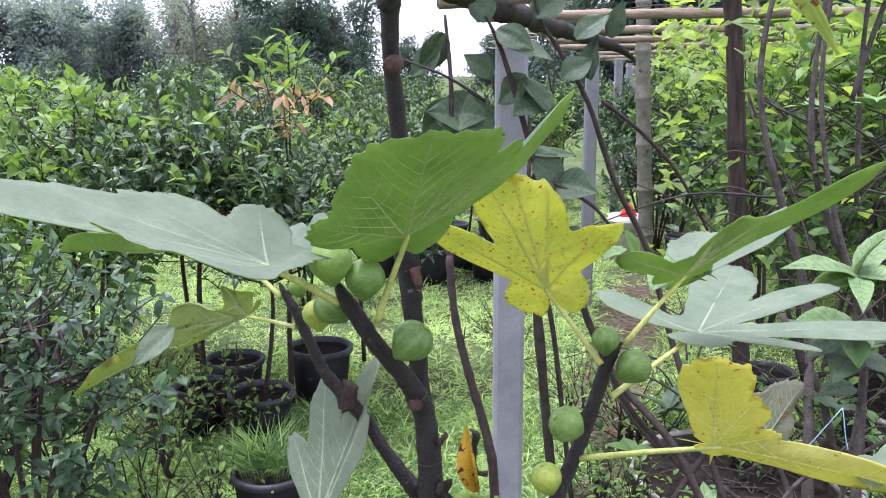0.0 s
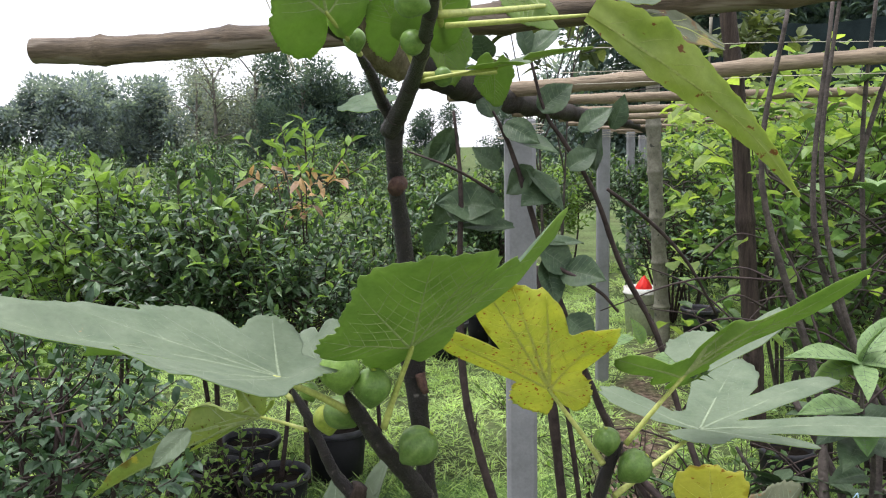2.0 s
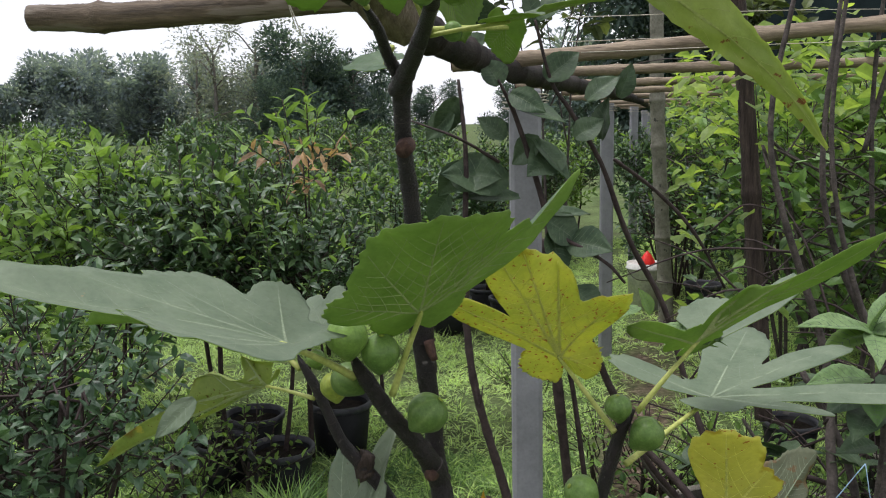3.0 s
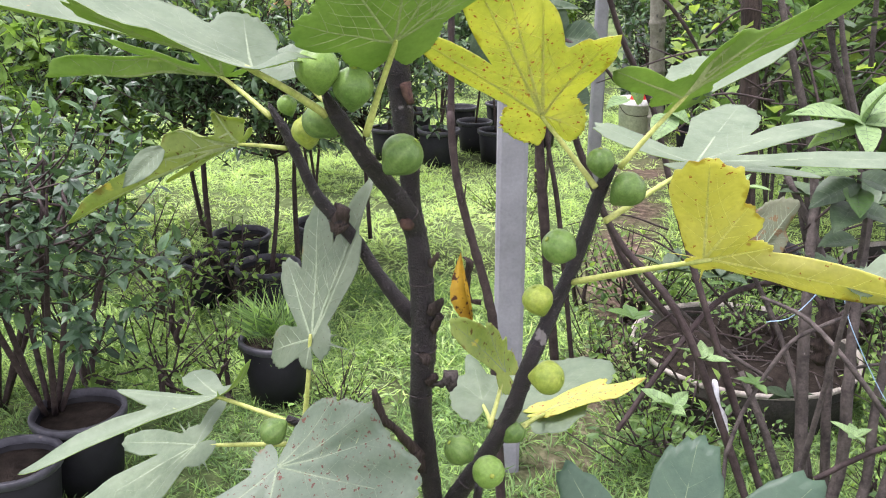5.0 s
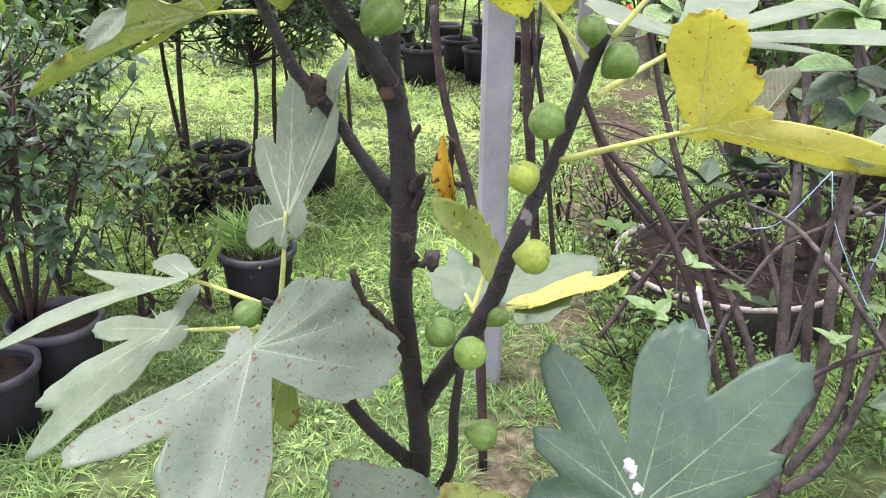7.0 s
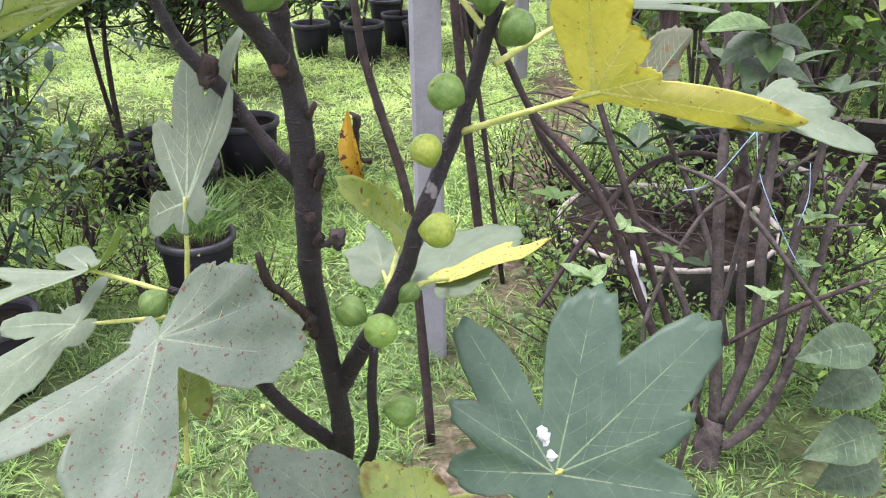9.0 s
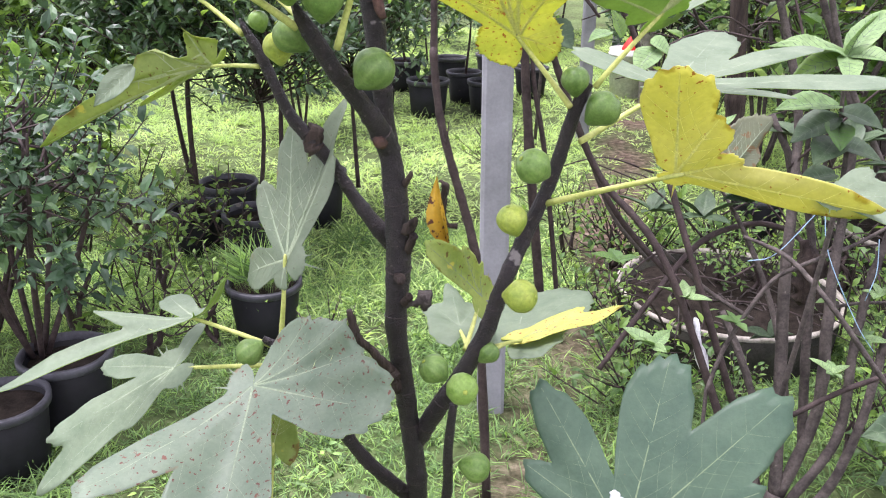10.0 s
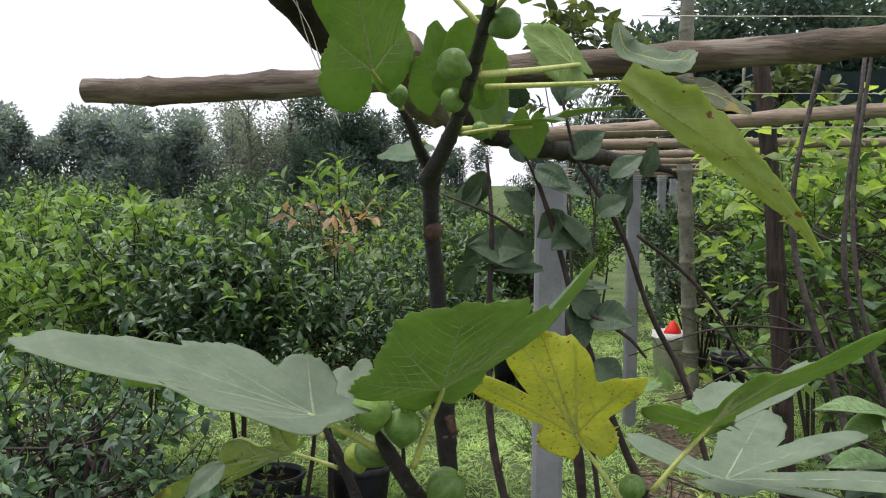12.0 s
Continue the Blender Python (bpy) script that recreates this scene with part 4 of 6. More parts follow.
# ---- potted trees and shrubs ----
def bush(name, h, r, low, n_twigs, leaf, mat, seed, label, category, stems=3, light=None, light_share=0.12, per=9, spread=0.3, bark="twig_bark", lw=0.46, group=""):
    """A leafy bush about the origin: stems, twigs and a crown of separate small leaves in an uneven ellipsoid."""
    rng = np.random.default_rng(seed)
    ob = thing(name, (0, 0, 0), label, category, group)
    rows, tips = [], []
    for i in range(stems):
        a = 6.28 * i / stems + rng.uniform(-0.4, 0.4)
        q = spread * r * rng.uniform(0.5, 1.0) if stems > 1 else 0.04
        top = np.array((q * math.cos(a), q * math.sin(a), h * rng.uniform(0.7, 0.88)))
        base = np.array((0.03 * math.cos(a), 0.03 * math.sin(a), 0.0)) * (stems > 1)
        mid = base * 0.4 + top * 0.5 + rng.normal(0, 0.03, 3)
        rows.append(([base, mid, top], [0.014 if stems == 1 else 0.011, 0.010, 0.004]))
        tips.append((base, mid, top))
    for p, rd in rows:
        limb("stem", p, rd, M[bark], ob, sides=7, steps=6, rough=0.15)
    c = np.array((0, 0, (low + h) / 2))
    half = np.array((r, r, (h - low) / 2))
    tw_base, tw_dir = [], []
    while len(tw_base) < n_twigs:
        d = rng.normal(0, 1, 3)
        d /= np.linalg.norm(d)
        q = rng.uniform(0.25, 1) ** 0.6
        lump = 1 + 0.7 * noise.noise(Vector((d[0] * 2.4, d[1] * 2.4, d[2] * 2.4 + seed)))
        p = c + d * half * q * lump
        if p[2] < low * 0.85 or noise.noise(Vector((p[0] * 4, p[1] * 4, p[2] * 4 + seed))) < -0.22:
            continue
        tw_base.append(p)
        tw_dir.append(unit(d * (0.7, 0.7, 0.3) + (0, 0, 0.75) + rng.normal(0, 0.3, 3)))
    tw_base, tw_dir = np.array(tw_base), np.array(tw_dir)
    tl = rng.uniform(0.10, 0.24, len(tw_base))
    rows = []
    for b, d, t in zip(tw_base, tw_dir, tl):
        s = tips[rng.integers(len(tips))]
        k = rng.uniform(0.2, 1)
        root = s[1] + (s[2] - s[1]) * k
        if rng.uniform() < 0.22:
            rows.append(([root, (root + b) / 2 + (0, 0, -0.03), b], [0.006, 0.004, 0.003]))
        rows.append(([b, b + d * t], [0.003, 0.0015]))
    tagged(limbs("twig_mass", rows, M[bark], ob, sides=4, steps=2), kind="stuff")
    lb, ld = [], []
    for b, d, t in zip(tw_base, tw_dir, tl):
        for k in range(per):
            s = (k + 0.5) / per
            a = 2.4 * k + rng.uniform(0, 1)
            u = unit(np.cross(d, (0.2, 0.3, 1)))
            w = np.cross(d, u)
            lb.append(b + d * t * s)
            ld.append(d * (0.35 + 0.5 * s) + (u * math.cos(a) + w * math.sin(a)) * 0.8 + rng.normal(0, 0.15, 3))
    lb, ld = np.array(lb), np.array(ld)
    size = leaf * rng.uniform(0.65, 1.2, len(lb))
    young = (lb[:, 2] > c[2] + half[2] * 0.25) & (rng.uniform(0, 1, len(lb)) < light_share * 2.2) if light else np.zeros(len(lb), bool)
    tagged(leaf_cloud("foliage", lb[~young], ld[~young], size[~young], size[~young] * lw, M[mat], ob, seed=seed, full=True), kind="stuff")
    if young.any():
        tagged(leaf_cloud("young_foliage", lb[young], ld[young], size[young], size[young] * lw, M[light], ob, "fresh light green leaves", seed=seed + 1, full=True), kind="stuff")
    return ob


def place(ob, rows):
    """The first pose moves the built plant, the others are copies. Rows: x, y, z, turn, scale."""
    first = True
    for x, y, z, turn, s in rows:
        m = pose(x, y, z, 0, 0, turn)
        if first:
            home = (m, s)
            first = False
        else:
            c = copy_thing(ob, m)
            c.scale = (s, s, s)
    ob.matrix_basis = home[0]
    ob.scale = (home[1],) * 3


citrus_a = bush("citrus_tree", 1.3, 0.5, 0.66, 300, 0.062, "citrus", 11, "dense dark green potted citrus tree with small glossy leaves", "citrus tree", 1, "citrus_light", 0.09, per=11, lw=0.4, group="potted citrus trees")
place(citrus_a, [(-0.76, 3.28, 0.15, 20, 0.80), (-0.42, 3.95, 0.12, 140, 0.82), (-1.2, 3.85, 0.15, 250, 0.92), (-1.75, 4.1, 0.05, 75, 0.9), (-2.9, 6.0, 0.0, 190, 0.98), (-1.6, 6.6, 0.0, 45, 0.95), (-3.3, 6.9, 0, 20, 1.0), (0.5, 9.0, 0, 20, 0.98), (-0.5, 9.6, 0, 120, 1.0), (1.9, 8.6, 0, 220, 1.1), (2.7, 9.2, 0, 20, 1.15), (3.5, 8.8, 0, 90, 1.3), (4.3, 9.6, 0, 10, 1.3), (5.2, 9.0, 0, 180, 1.4), (1.3, 10.6, 0, 45, 1.05), (3.1, 11.2, 0, 245, 1.2), (6.4, 10.0, 0, 45, 1.5), (-1.6, 9.8, 0, 200, 1.08), (-2.8, 9.2, 0, 300, 1.12), (-4.2, 9.0, 0, 80, 1.1), (-4.9, 7.4, 0, 130, 1.08), (-5.6, 10.5, 0, 30, 1.15), (-3.6, 11.5, 0, 260, 1.15), (-2.2, 12.0, 0, 160, 1.18), (-0.9, 12.2, 0, 60, 1.12)])
citrus_b = bush("citrus_tree", 1.1, 0.34, 0.6, 150, 0.07, "citrus", 23, "slender potted citrus tree on a single thin trunk", "citrus tree", 1, "citrus_light", 0.14, per=10, group="potted citrus trees")
place(citrus_b, [(-1.03, 3.38, 0.19, 0, 1.0), (-0.15, 6.05, 0.22, 80, 0.85), (-0.52, 6.22, 0.22, 150, 0.9), (0.265, 6.18, 0.22, 200, 0.7), (0.12, 6.54, 0.22, 20, 0.72), (-0.37, 7.02, 0.22, 280, 0.85)])
citrus_c = bush("citrus_bush", 1.1, 0.42, 0.2, 150, 0.068, "bush_leaf", 37, "many-stemmed dark green potted citrus bush", "citrus bush", 7, "citrus_light", 0.06, per=9, spread=0.9, group="potted citrus bushes")
place(citrus_c, [(-1.12, 2.1, 0.2, 0, 0.78), (-1.5, 2.45, 0.0, 100, 0.95), (2.7, 5.2, 0, 60, 1.2), (3.5, 5.6, 0, 150, 1.3), (2.5, 6.9, 0, 10, 1.2), (3.3, 7.2, 0, 300, 1.3), (1.75, 7.3, 0, 200, 1.0)])
light_a = bush("leafy_shrub", 1.38, 0.42, 0.35, 170, 0.085, "citrus_light", 41, "bright light green leafy shrub", "shrub", 3, "citrus_light", 0.3, per=8, group="light shrubs")
place(light_a, [(-1.72, 3.9, 0, 0, 1.0), (-2.45, 4.4, 0, 120, 1.0), (-0.2, 8.2, 0, 50, 0.85), (0.9, 9.7, 0, 10, 0.9), (-3.9, 7.0, 0, 60, 1.0), (-0.95, 5.4, 0, 200, 0.85)])
bronze = bush("mango_sapling", 1.5, 0.17, 1.22, 14, 0.085, "bronze", 43, "young sapling with drooping bronze-red new leaves", "sapling", 1, "citrus_light", 0.45, per=9, lw=0.36)
place(bronze, [(-0.71, 3.62, 0.02, 0, 1.0)])
tall = bush("tall_sapling", 2.55, 0.34, 1.95, 34, 0.12, "tall_leaf", 59, "tall sapling with dull brownish-green rounded leaves", "sapling", 2, None, per=7, lw=0.62, bark="shrub_bark", group="tall saplings")
place(tall, [(0.52, 5.25, 0, 0, 1.0), (2.1, 6.4, 0, 220, 0.95)])
seedlings = bush("seedling", 0.26, 0.14, 0.04, 26, 0.034, "citrus_light", 47, "small green seedling growing in the grass", "seedling", 2, None, per=6, lw=0.5, group="seedlings")
place(seedlings, [(-1.0, 2.9, 0, 0, 1.0), (-0.85, 3.15, 0, 90, 1.1), (-1.25, 3.2, 0, 190, 1.2), (0.62, 2.5, 0, 60, 0.8), (0.55, 3.4, 0, 30, 0.9), (-0.35, 2.3, 0, 200, 0.7), (-0.95, 2.45, 0, 130, 1.0), (-1.2, 2.6, 0, 30, 1.3), (-0.75, 2.55, 0, 300, 0.8), (0.3, 4.2, 0, 10, 1.0), (0.62, 2.3, 0, 15, 0.5), (1.3, 2.2, 0, 210, 0.6), (1.15, 1.95, 0, 330, 0.6), (1.45, 2.4, 0, 45, 1.0), (0.7, 3.25, 0, 75, 1.0), (1.1, 2.75, 0.12, 160, 0.7)])
weed_clump = bush("weed_clump", 0.22, 0.17, 0.02, 34, 0.042, "shrub_leaf", 48, "low clump of dark green broad-leaved weeds beside the planter", "weed clump", 3, "citrus_light", 0.15, per=6, lw=0.55, group="weed clumps")
place(weed_clump, [(0.62, 2.12, 0, 0, 0.9), (0.9, 2.2, 0, 70, 0.5), (1.36, 2.25, 0, 200, 0.7), (1.52, 2.55, 0, 260, 1.2), (1.5, 2.95, 0, 310, 1.2), (1.3, 1.9, 0, 20, 0.9), (0.55, 2.75, 0, 95, 0.8), (0.78, 3.2, 0, 150, 1.0), (1.02, 2.85, 0.13, 230, 0.6), (1.12, 3.25, 0, 30, 1.1)])
tuft_rng = np.random.default_rng(3)
n = 420
ang = tuft_rng.uniform(0, 6.28, n)
q = tuft_rng.uniform(0, 0.1, n)
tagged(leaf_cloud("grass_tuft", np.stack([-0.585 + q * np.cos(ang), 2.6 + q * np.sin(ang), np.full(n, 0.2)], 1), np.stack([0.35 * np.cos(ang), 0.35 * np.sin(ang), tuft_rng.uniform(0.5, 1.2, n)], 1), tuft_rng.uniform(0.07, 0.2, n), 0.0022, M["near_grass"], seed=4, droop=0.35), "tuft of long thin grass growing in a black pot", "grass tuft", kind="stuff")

# thicket on the trellis side: bare stems, thin leaves, vines above
thicket = bush("trellis_shrub", 1.7, 0.5, 0.25, 150, 0.082, "shrub_leaf", 53, "sparse brown-stemmed shrub with scattered green leaves", "shrub", 5, "citrus_light", 0.3, per=6, spread=0.9, bark="shrub_bark", lw=0.56, group="trellis shrubs")
place(thicket, [(1.55, 3.5, 0.2, 0, 1.0), (2.1, 3.9, 0, 120, 1.1), (1.85, 4.9, 0, 240, 1.05), (2.7, 4.4, 0, 60, 1.1), (2.4, 5.8, 0, 180, 1.05), (3.1, 6.0, 0, 300, 1.15), (2.0, 7.6, 0, 10, 1.0), (3.3, 8.0, 0, 100, 1.1), (2.35, 2.9, 0, 210, 1.05), (4.2, 7.0, 0, 30, 1.2), (2.9, 10, 0, 40, 1.1), (4.4, 10, 0, 140, 1.2)])
vine_rng = np.random.default_rng(9)
n = 9500
vx, vy = vine_rng.uniform(0.6, 5.2, n), vine_rng.uniform(2.5, 10, n)
keep = np.array([a > 0.06 + 0.22 * b and noise.noise(Vector((a * 1.5, b * 1.5, 4))) > -0.12 for a, b in zip(vx, vy)])
vx, vy = vx[keep], vy[keep]
n = len(vx)
vz = 1.77 + 0.17 * np.array([noise.noise(Vector((a * 2, b * 2, 9))) for a, b in zip(vx, vy)]) + vine_rng.normal(0, 0.05, n) - 0.9 * vine_rng.uniform(0, 1, n) ** 3
va = vine_rng.uniform(0, 6.28, n)
vine = thing("climbing_vine", (1.5, 3.0, 1.7), "climbing vine with yellow-green leaves spread over the trellis", "vine")
tagged(leaf_cloud("leaves", np.stack([vx, vy, vz], 1), np.stack([np.cos(va), np.sin(va), vine_rng.uniform(-0.5, 0.2, n)], 1), vine_rng.uniform(0.04, 0.09, n), vine_rng.uniform(0.035, 0.075, n), M["vine"], vine, seed=10, full=True), kind="stuff")
rows = []
for i in range(40):
    a, b = vine_rng.uniform(1.0, 4.5), vine_rng.uniform(2.6, 9)
    rows.append(([(a, b, 1.72), (a + vine_rng.normal(0, 0.3), b + 0.3, 1.78), (a + vine_rng.normal(0, 0.5), b + 0.7, 1.72)], [0.003, 0.003, 0.002]))
tagged(limbs("vine_stem_mass", rows, M["shrub_bark"], vine, sides=5, steps=4), kind="stuff")


# ---- dark shade net hung beyond the trellis ----
net = thing("shade_net", (6.4, 11.6, 0), "dark green shade net hung between poles behind the trellis", "net")
nv = [(3.2 + 0.2 * i, 11.6 + 0.05 * math.sin(i * 0.9) + 0.03 * math.sin(j * 1.3 + i * 0.4), 0.9 + 0.28 * j + (0.05 * math.cos(i * 0.52) if j == 8 else 0)) for j in range(9) for i in range(33)]
nf = [(j * 33 + i, j * 33 + i + 1, (j + 1) * 33 + i + 1, (j + 1) * 33 + i) for j in range(8) for i in range(32)]
nv2 = [(x, y + 0.006, z) for x, y, z in nv]
shape("netting", nv + nv2, nf + [tuple(297 + k for k in reversed(q)) for q in nf], M["net"], net)
for k, x in enumerate((3.2, 6.4, 9.6)):
    limb("pole", [(x, 11.66, -0.05), (x + 0.02, 11.66, 1.6), (x, 11.66, 3.2)], [0.03, 0.028, 0.025], M["bamboo_grey"], net, sides=8)


# ---- far trees, distance haze painted into their leaf colours ----
def far_tree(name, h, r, low, n, leaf, mat, seed, label):
    rng = np.random.default_rng(seed)
    ob = thing(name, (0, 0, 0), label, "tree", "far trees")
    limb("trunk", [(0, 0, 0), (0.1, 0, h * 0.4), (-0.05, 0.05, h * 0.85)], [h * 0.022, h * 0.016, h * 0.006], M["far_bark"], ob, sides=7)
    lobes_at, rows = [], []
    for i in range(15):
        z = low + (h - low) * (i + 0.5) / 15
        a, q = rng.uniform(0, 6.28), r * rng.uniform(0.2, 0.9) * (1.1 - 0.7 * abs((z - low) / (h - low) - 0.4))
        c = np.array((q * math.cos(a), q * math.sin(a), z))
        lobes_at.append((c, r * rng.uniform(0.28, 0.5)))
        rows.append(([(0, 0, z * 0.8), c * (0.6, 0.6, 1) - (0, 0, 0.1), c], [h * 0.008, h * 0.005, h * 0.002]))
    limbs("bough_mass", rows, M["far_bark"], ob, sides=5, steps=3)
    k = rng.integers(0, len(lobes_at), n)
    d = rng.normal(0, 1, (n, 3))
    d /= np.linalg.norm(d, axis=1)[:, None]
    p = np.array([lobes_at[i][0] for i in k]) + d * (rng.uniform(0, 1, n) ** 0.45)[:, None] * np.array([lobes_at[i][1] for i in k])[:, None]
    leaf_cloud("crown", p, d + (0, 0, 0.2), leaf * rng.uniform(0.5, 1.3, n), leaf * rng.uniform(0.4, 0.8, n), M[mat], ob, seed=seed)
    return ob


broad = far_tree("broad_tree", 6.6, 3.6, 0.6, 7000, 0.42, "far_leaf", 61, "broad tree on the field's far edge, leaves paled by painted haze")
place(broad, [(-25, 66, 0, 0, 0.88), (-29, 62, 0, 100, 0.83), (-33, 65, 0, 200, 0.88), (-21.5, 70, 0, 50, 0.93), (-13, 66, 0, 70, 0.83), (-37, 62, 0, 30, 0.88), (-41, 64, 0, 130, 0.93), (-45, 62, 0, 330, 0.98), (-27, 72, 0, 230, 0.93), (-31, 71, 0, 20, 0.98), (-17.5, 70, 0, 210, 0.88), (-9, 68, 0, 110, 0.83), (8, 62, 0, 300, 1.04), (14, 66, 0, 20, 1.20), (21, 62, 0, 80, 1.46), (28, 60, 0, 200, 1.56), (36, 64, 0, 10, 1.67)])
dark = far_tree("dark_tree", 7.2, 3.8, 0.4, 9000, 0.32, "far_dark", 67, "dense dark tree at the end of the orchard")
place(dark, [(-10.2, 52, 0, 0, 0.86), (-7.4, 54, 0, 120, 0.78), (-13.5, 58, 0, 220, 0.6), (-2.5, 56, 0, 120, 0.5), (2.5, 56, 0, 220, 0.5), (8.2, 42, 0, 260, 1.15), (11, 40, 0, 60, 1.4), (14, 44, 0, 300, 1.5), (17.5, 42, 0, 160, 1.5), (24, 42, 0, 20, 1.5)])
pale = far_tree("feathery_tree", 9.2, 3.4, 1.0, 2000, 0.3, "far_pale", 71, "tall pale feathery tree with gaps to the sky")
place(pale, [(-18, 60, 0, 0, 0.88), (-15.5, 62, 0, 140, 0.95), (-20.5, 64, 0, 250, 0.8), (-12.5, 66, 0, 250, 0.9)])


# ---- the fig tree ----
tree = thing("fig_tree", (0.02, 0.86, 0), "fig tree with dark bark, green figs and lobed leaves, some yellowing", "fig tree")
BK = M["fig_bark"]
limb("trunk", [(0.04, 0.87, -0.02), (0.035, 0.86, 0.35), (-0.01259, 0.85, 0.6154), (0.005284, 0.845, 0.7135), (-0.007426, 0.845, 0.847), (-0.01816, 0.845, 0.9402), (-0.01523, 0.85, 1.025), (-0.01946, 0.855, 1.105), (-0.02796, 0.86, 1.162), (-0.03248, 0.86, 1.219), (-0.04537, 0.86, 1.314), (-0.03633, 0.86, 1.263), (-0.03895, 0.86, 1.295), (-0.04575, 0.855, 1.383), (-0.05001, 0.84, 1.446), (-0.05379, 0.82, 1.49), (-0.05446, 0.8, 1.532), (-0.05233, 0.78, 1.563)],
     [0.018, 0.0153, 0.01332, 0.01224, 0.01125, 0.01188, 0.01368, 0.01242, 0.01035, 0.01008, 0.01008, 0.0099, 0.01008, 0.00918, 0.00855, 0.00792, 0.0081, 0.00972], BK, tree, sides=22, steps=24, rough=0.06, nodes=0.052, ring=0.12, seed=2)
bark_rings(tree, [(0.04, 0.87, -0.02), (0.035, 0.86, 0.35), (-0.01259, 0.85, 0.6154), (0.005284, 0.845, 0.7135), (-0.007426, 0.845, 0.847), (-0.01816, 0.845, 0.9402), (-0.01523, 0.85, 1.025), (-0.01946, 0.855, 1.105), (-0.02796, 0.86, 1.162), (-0.03248, 0.86, 1.219), (-0.04537, 0.86, 1.314), (-0.03633, 0.86, 1.263), (-0.03895, 0.86, 1.295), (-0.04575, 0.855, 1.383), (-0.05001, 0.84, 1.446), (-0.05379, 0.82, 1.49), (-0.05446, 0.8, 1.532), (-0.05233, 0.78, 1.563)][2:], [0.018, 0.0153, 0.01332, 0.01224, 0.01125, 0.01188, 0.01368, 0.01242, 0.01035, 0.01008, 0.01008, 0.0099, 0.01008, 0.00918, 0.00855, 0.00792, 0.0081, 0.00972][2:], 0.075, 3)
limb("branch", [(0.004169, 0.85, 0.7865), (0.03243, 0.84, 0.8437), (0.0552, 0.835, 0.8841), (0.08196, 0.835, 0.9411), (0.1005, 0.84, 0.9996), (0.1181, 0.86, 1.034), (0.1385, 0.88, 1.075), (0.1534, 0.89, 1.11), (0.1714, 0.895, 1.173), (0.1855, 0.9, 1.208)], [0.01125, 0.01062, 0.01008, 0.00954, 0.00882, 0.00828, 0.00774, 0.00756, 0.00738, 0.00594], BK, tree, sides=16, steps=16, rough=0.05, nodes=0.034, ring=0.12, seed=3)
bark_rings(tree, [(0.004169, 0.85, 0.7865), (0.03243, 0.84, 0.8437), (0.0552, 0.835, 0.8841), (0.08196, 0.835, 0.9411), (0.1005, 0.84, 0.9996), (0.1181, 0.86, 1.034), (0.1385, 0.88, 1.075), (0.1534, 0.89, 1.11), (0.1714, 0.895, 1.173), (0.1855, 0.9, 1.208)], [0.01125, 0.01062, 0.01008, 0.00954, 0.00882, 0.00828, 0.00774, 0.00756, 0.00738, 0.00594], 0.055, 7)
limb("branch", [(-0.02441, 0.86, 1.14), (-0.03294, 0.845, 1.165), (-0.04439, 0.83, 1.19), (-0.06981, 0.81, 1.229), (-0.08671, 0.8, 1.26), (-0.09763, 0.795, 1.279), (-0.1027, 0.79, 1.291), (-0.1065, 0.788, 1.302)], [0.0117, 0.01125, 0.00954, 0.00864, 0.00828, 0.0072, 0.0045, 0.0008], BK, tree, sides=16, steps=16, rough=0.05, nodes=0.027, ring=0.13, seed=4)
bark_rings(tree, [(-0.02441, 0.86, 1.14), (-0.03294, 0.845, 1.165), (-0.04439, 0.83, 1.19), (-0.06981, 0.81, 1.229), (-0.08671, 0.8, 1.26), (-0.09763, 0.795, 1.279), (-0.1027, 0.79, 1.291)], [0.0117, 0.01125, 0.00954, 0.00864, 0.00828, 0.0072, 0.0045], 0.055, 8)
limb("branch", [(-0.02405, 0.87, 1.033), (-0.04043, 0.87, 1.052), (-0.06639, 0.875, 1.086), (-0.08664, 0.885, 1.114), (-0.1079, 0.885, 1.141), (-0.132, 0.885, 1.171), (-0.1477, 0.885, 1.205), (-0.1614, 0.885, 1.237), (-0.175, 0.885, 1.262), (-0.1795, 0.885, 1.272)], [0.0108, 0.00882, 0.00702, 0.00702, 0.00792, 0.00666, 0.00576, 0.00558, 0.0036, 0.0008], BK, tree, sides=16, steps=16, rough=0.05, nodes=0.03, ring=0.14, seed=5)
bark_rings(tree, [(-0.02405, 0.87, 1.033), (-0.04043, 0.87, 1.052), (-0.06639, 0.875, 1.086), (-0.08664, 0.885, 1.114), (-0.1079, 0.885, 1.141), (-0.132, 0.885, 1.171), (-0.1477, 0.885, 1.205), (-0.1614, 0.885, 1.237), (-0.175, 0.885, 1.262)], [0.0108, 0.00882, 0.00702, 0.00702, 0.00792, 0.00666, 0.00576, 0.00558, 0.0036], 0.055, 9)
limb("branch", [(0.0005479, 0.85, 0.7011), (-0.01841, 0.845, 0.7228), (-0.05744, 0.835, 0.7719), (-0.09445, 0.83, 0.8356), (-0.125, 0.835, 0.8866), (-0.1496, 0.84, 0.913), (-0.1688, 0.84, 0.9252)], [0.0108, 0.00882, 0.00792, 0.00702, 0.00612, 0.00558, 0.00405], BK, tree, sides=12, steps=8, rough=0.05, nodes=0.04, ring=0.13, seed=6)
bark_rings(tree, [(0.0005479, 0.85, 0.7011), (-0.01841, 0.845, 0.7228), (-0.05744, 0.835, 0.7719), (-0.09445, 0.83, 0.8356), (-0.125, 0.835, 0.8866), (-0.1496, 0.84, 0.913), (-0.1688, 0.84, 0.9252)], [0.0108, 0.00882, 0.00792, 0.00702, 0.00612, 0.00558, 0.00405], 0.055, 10)
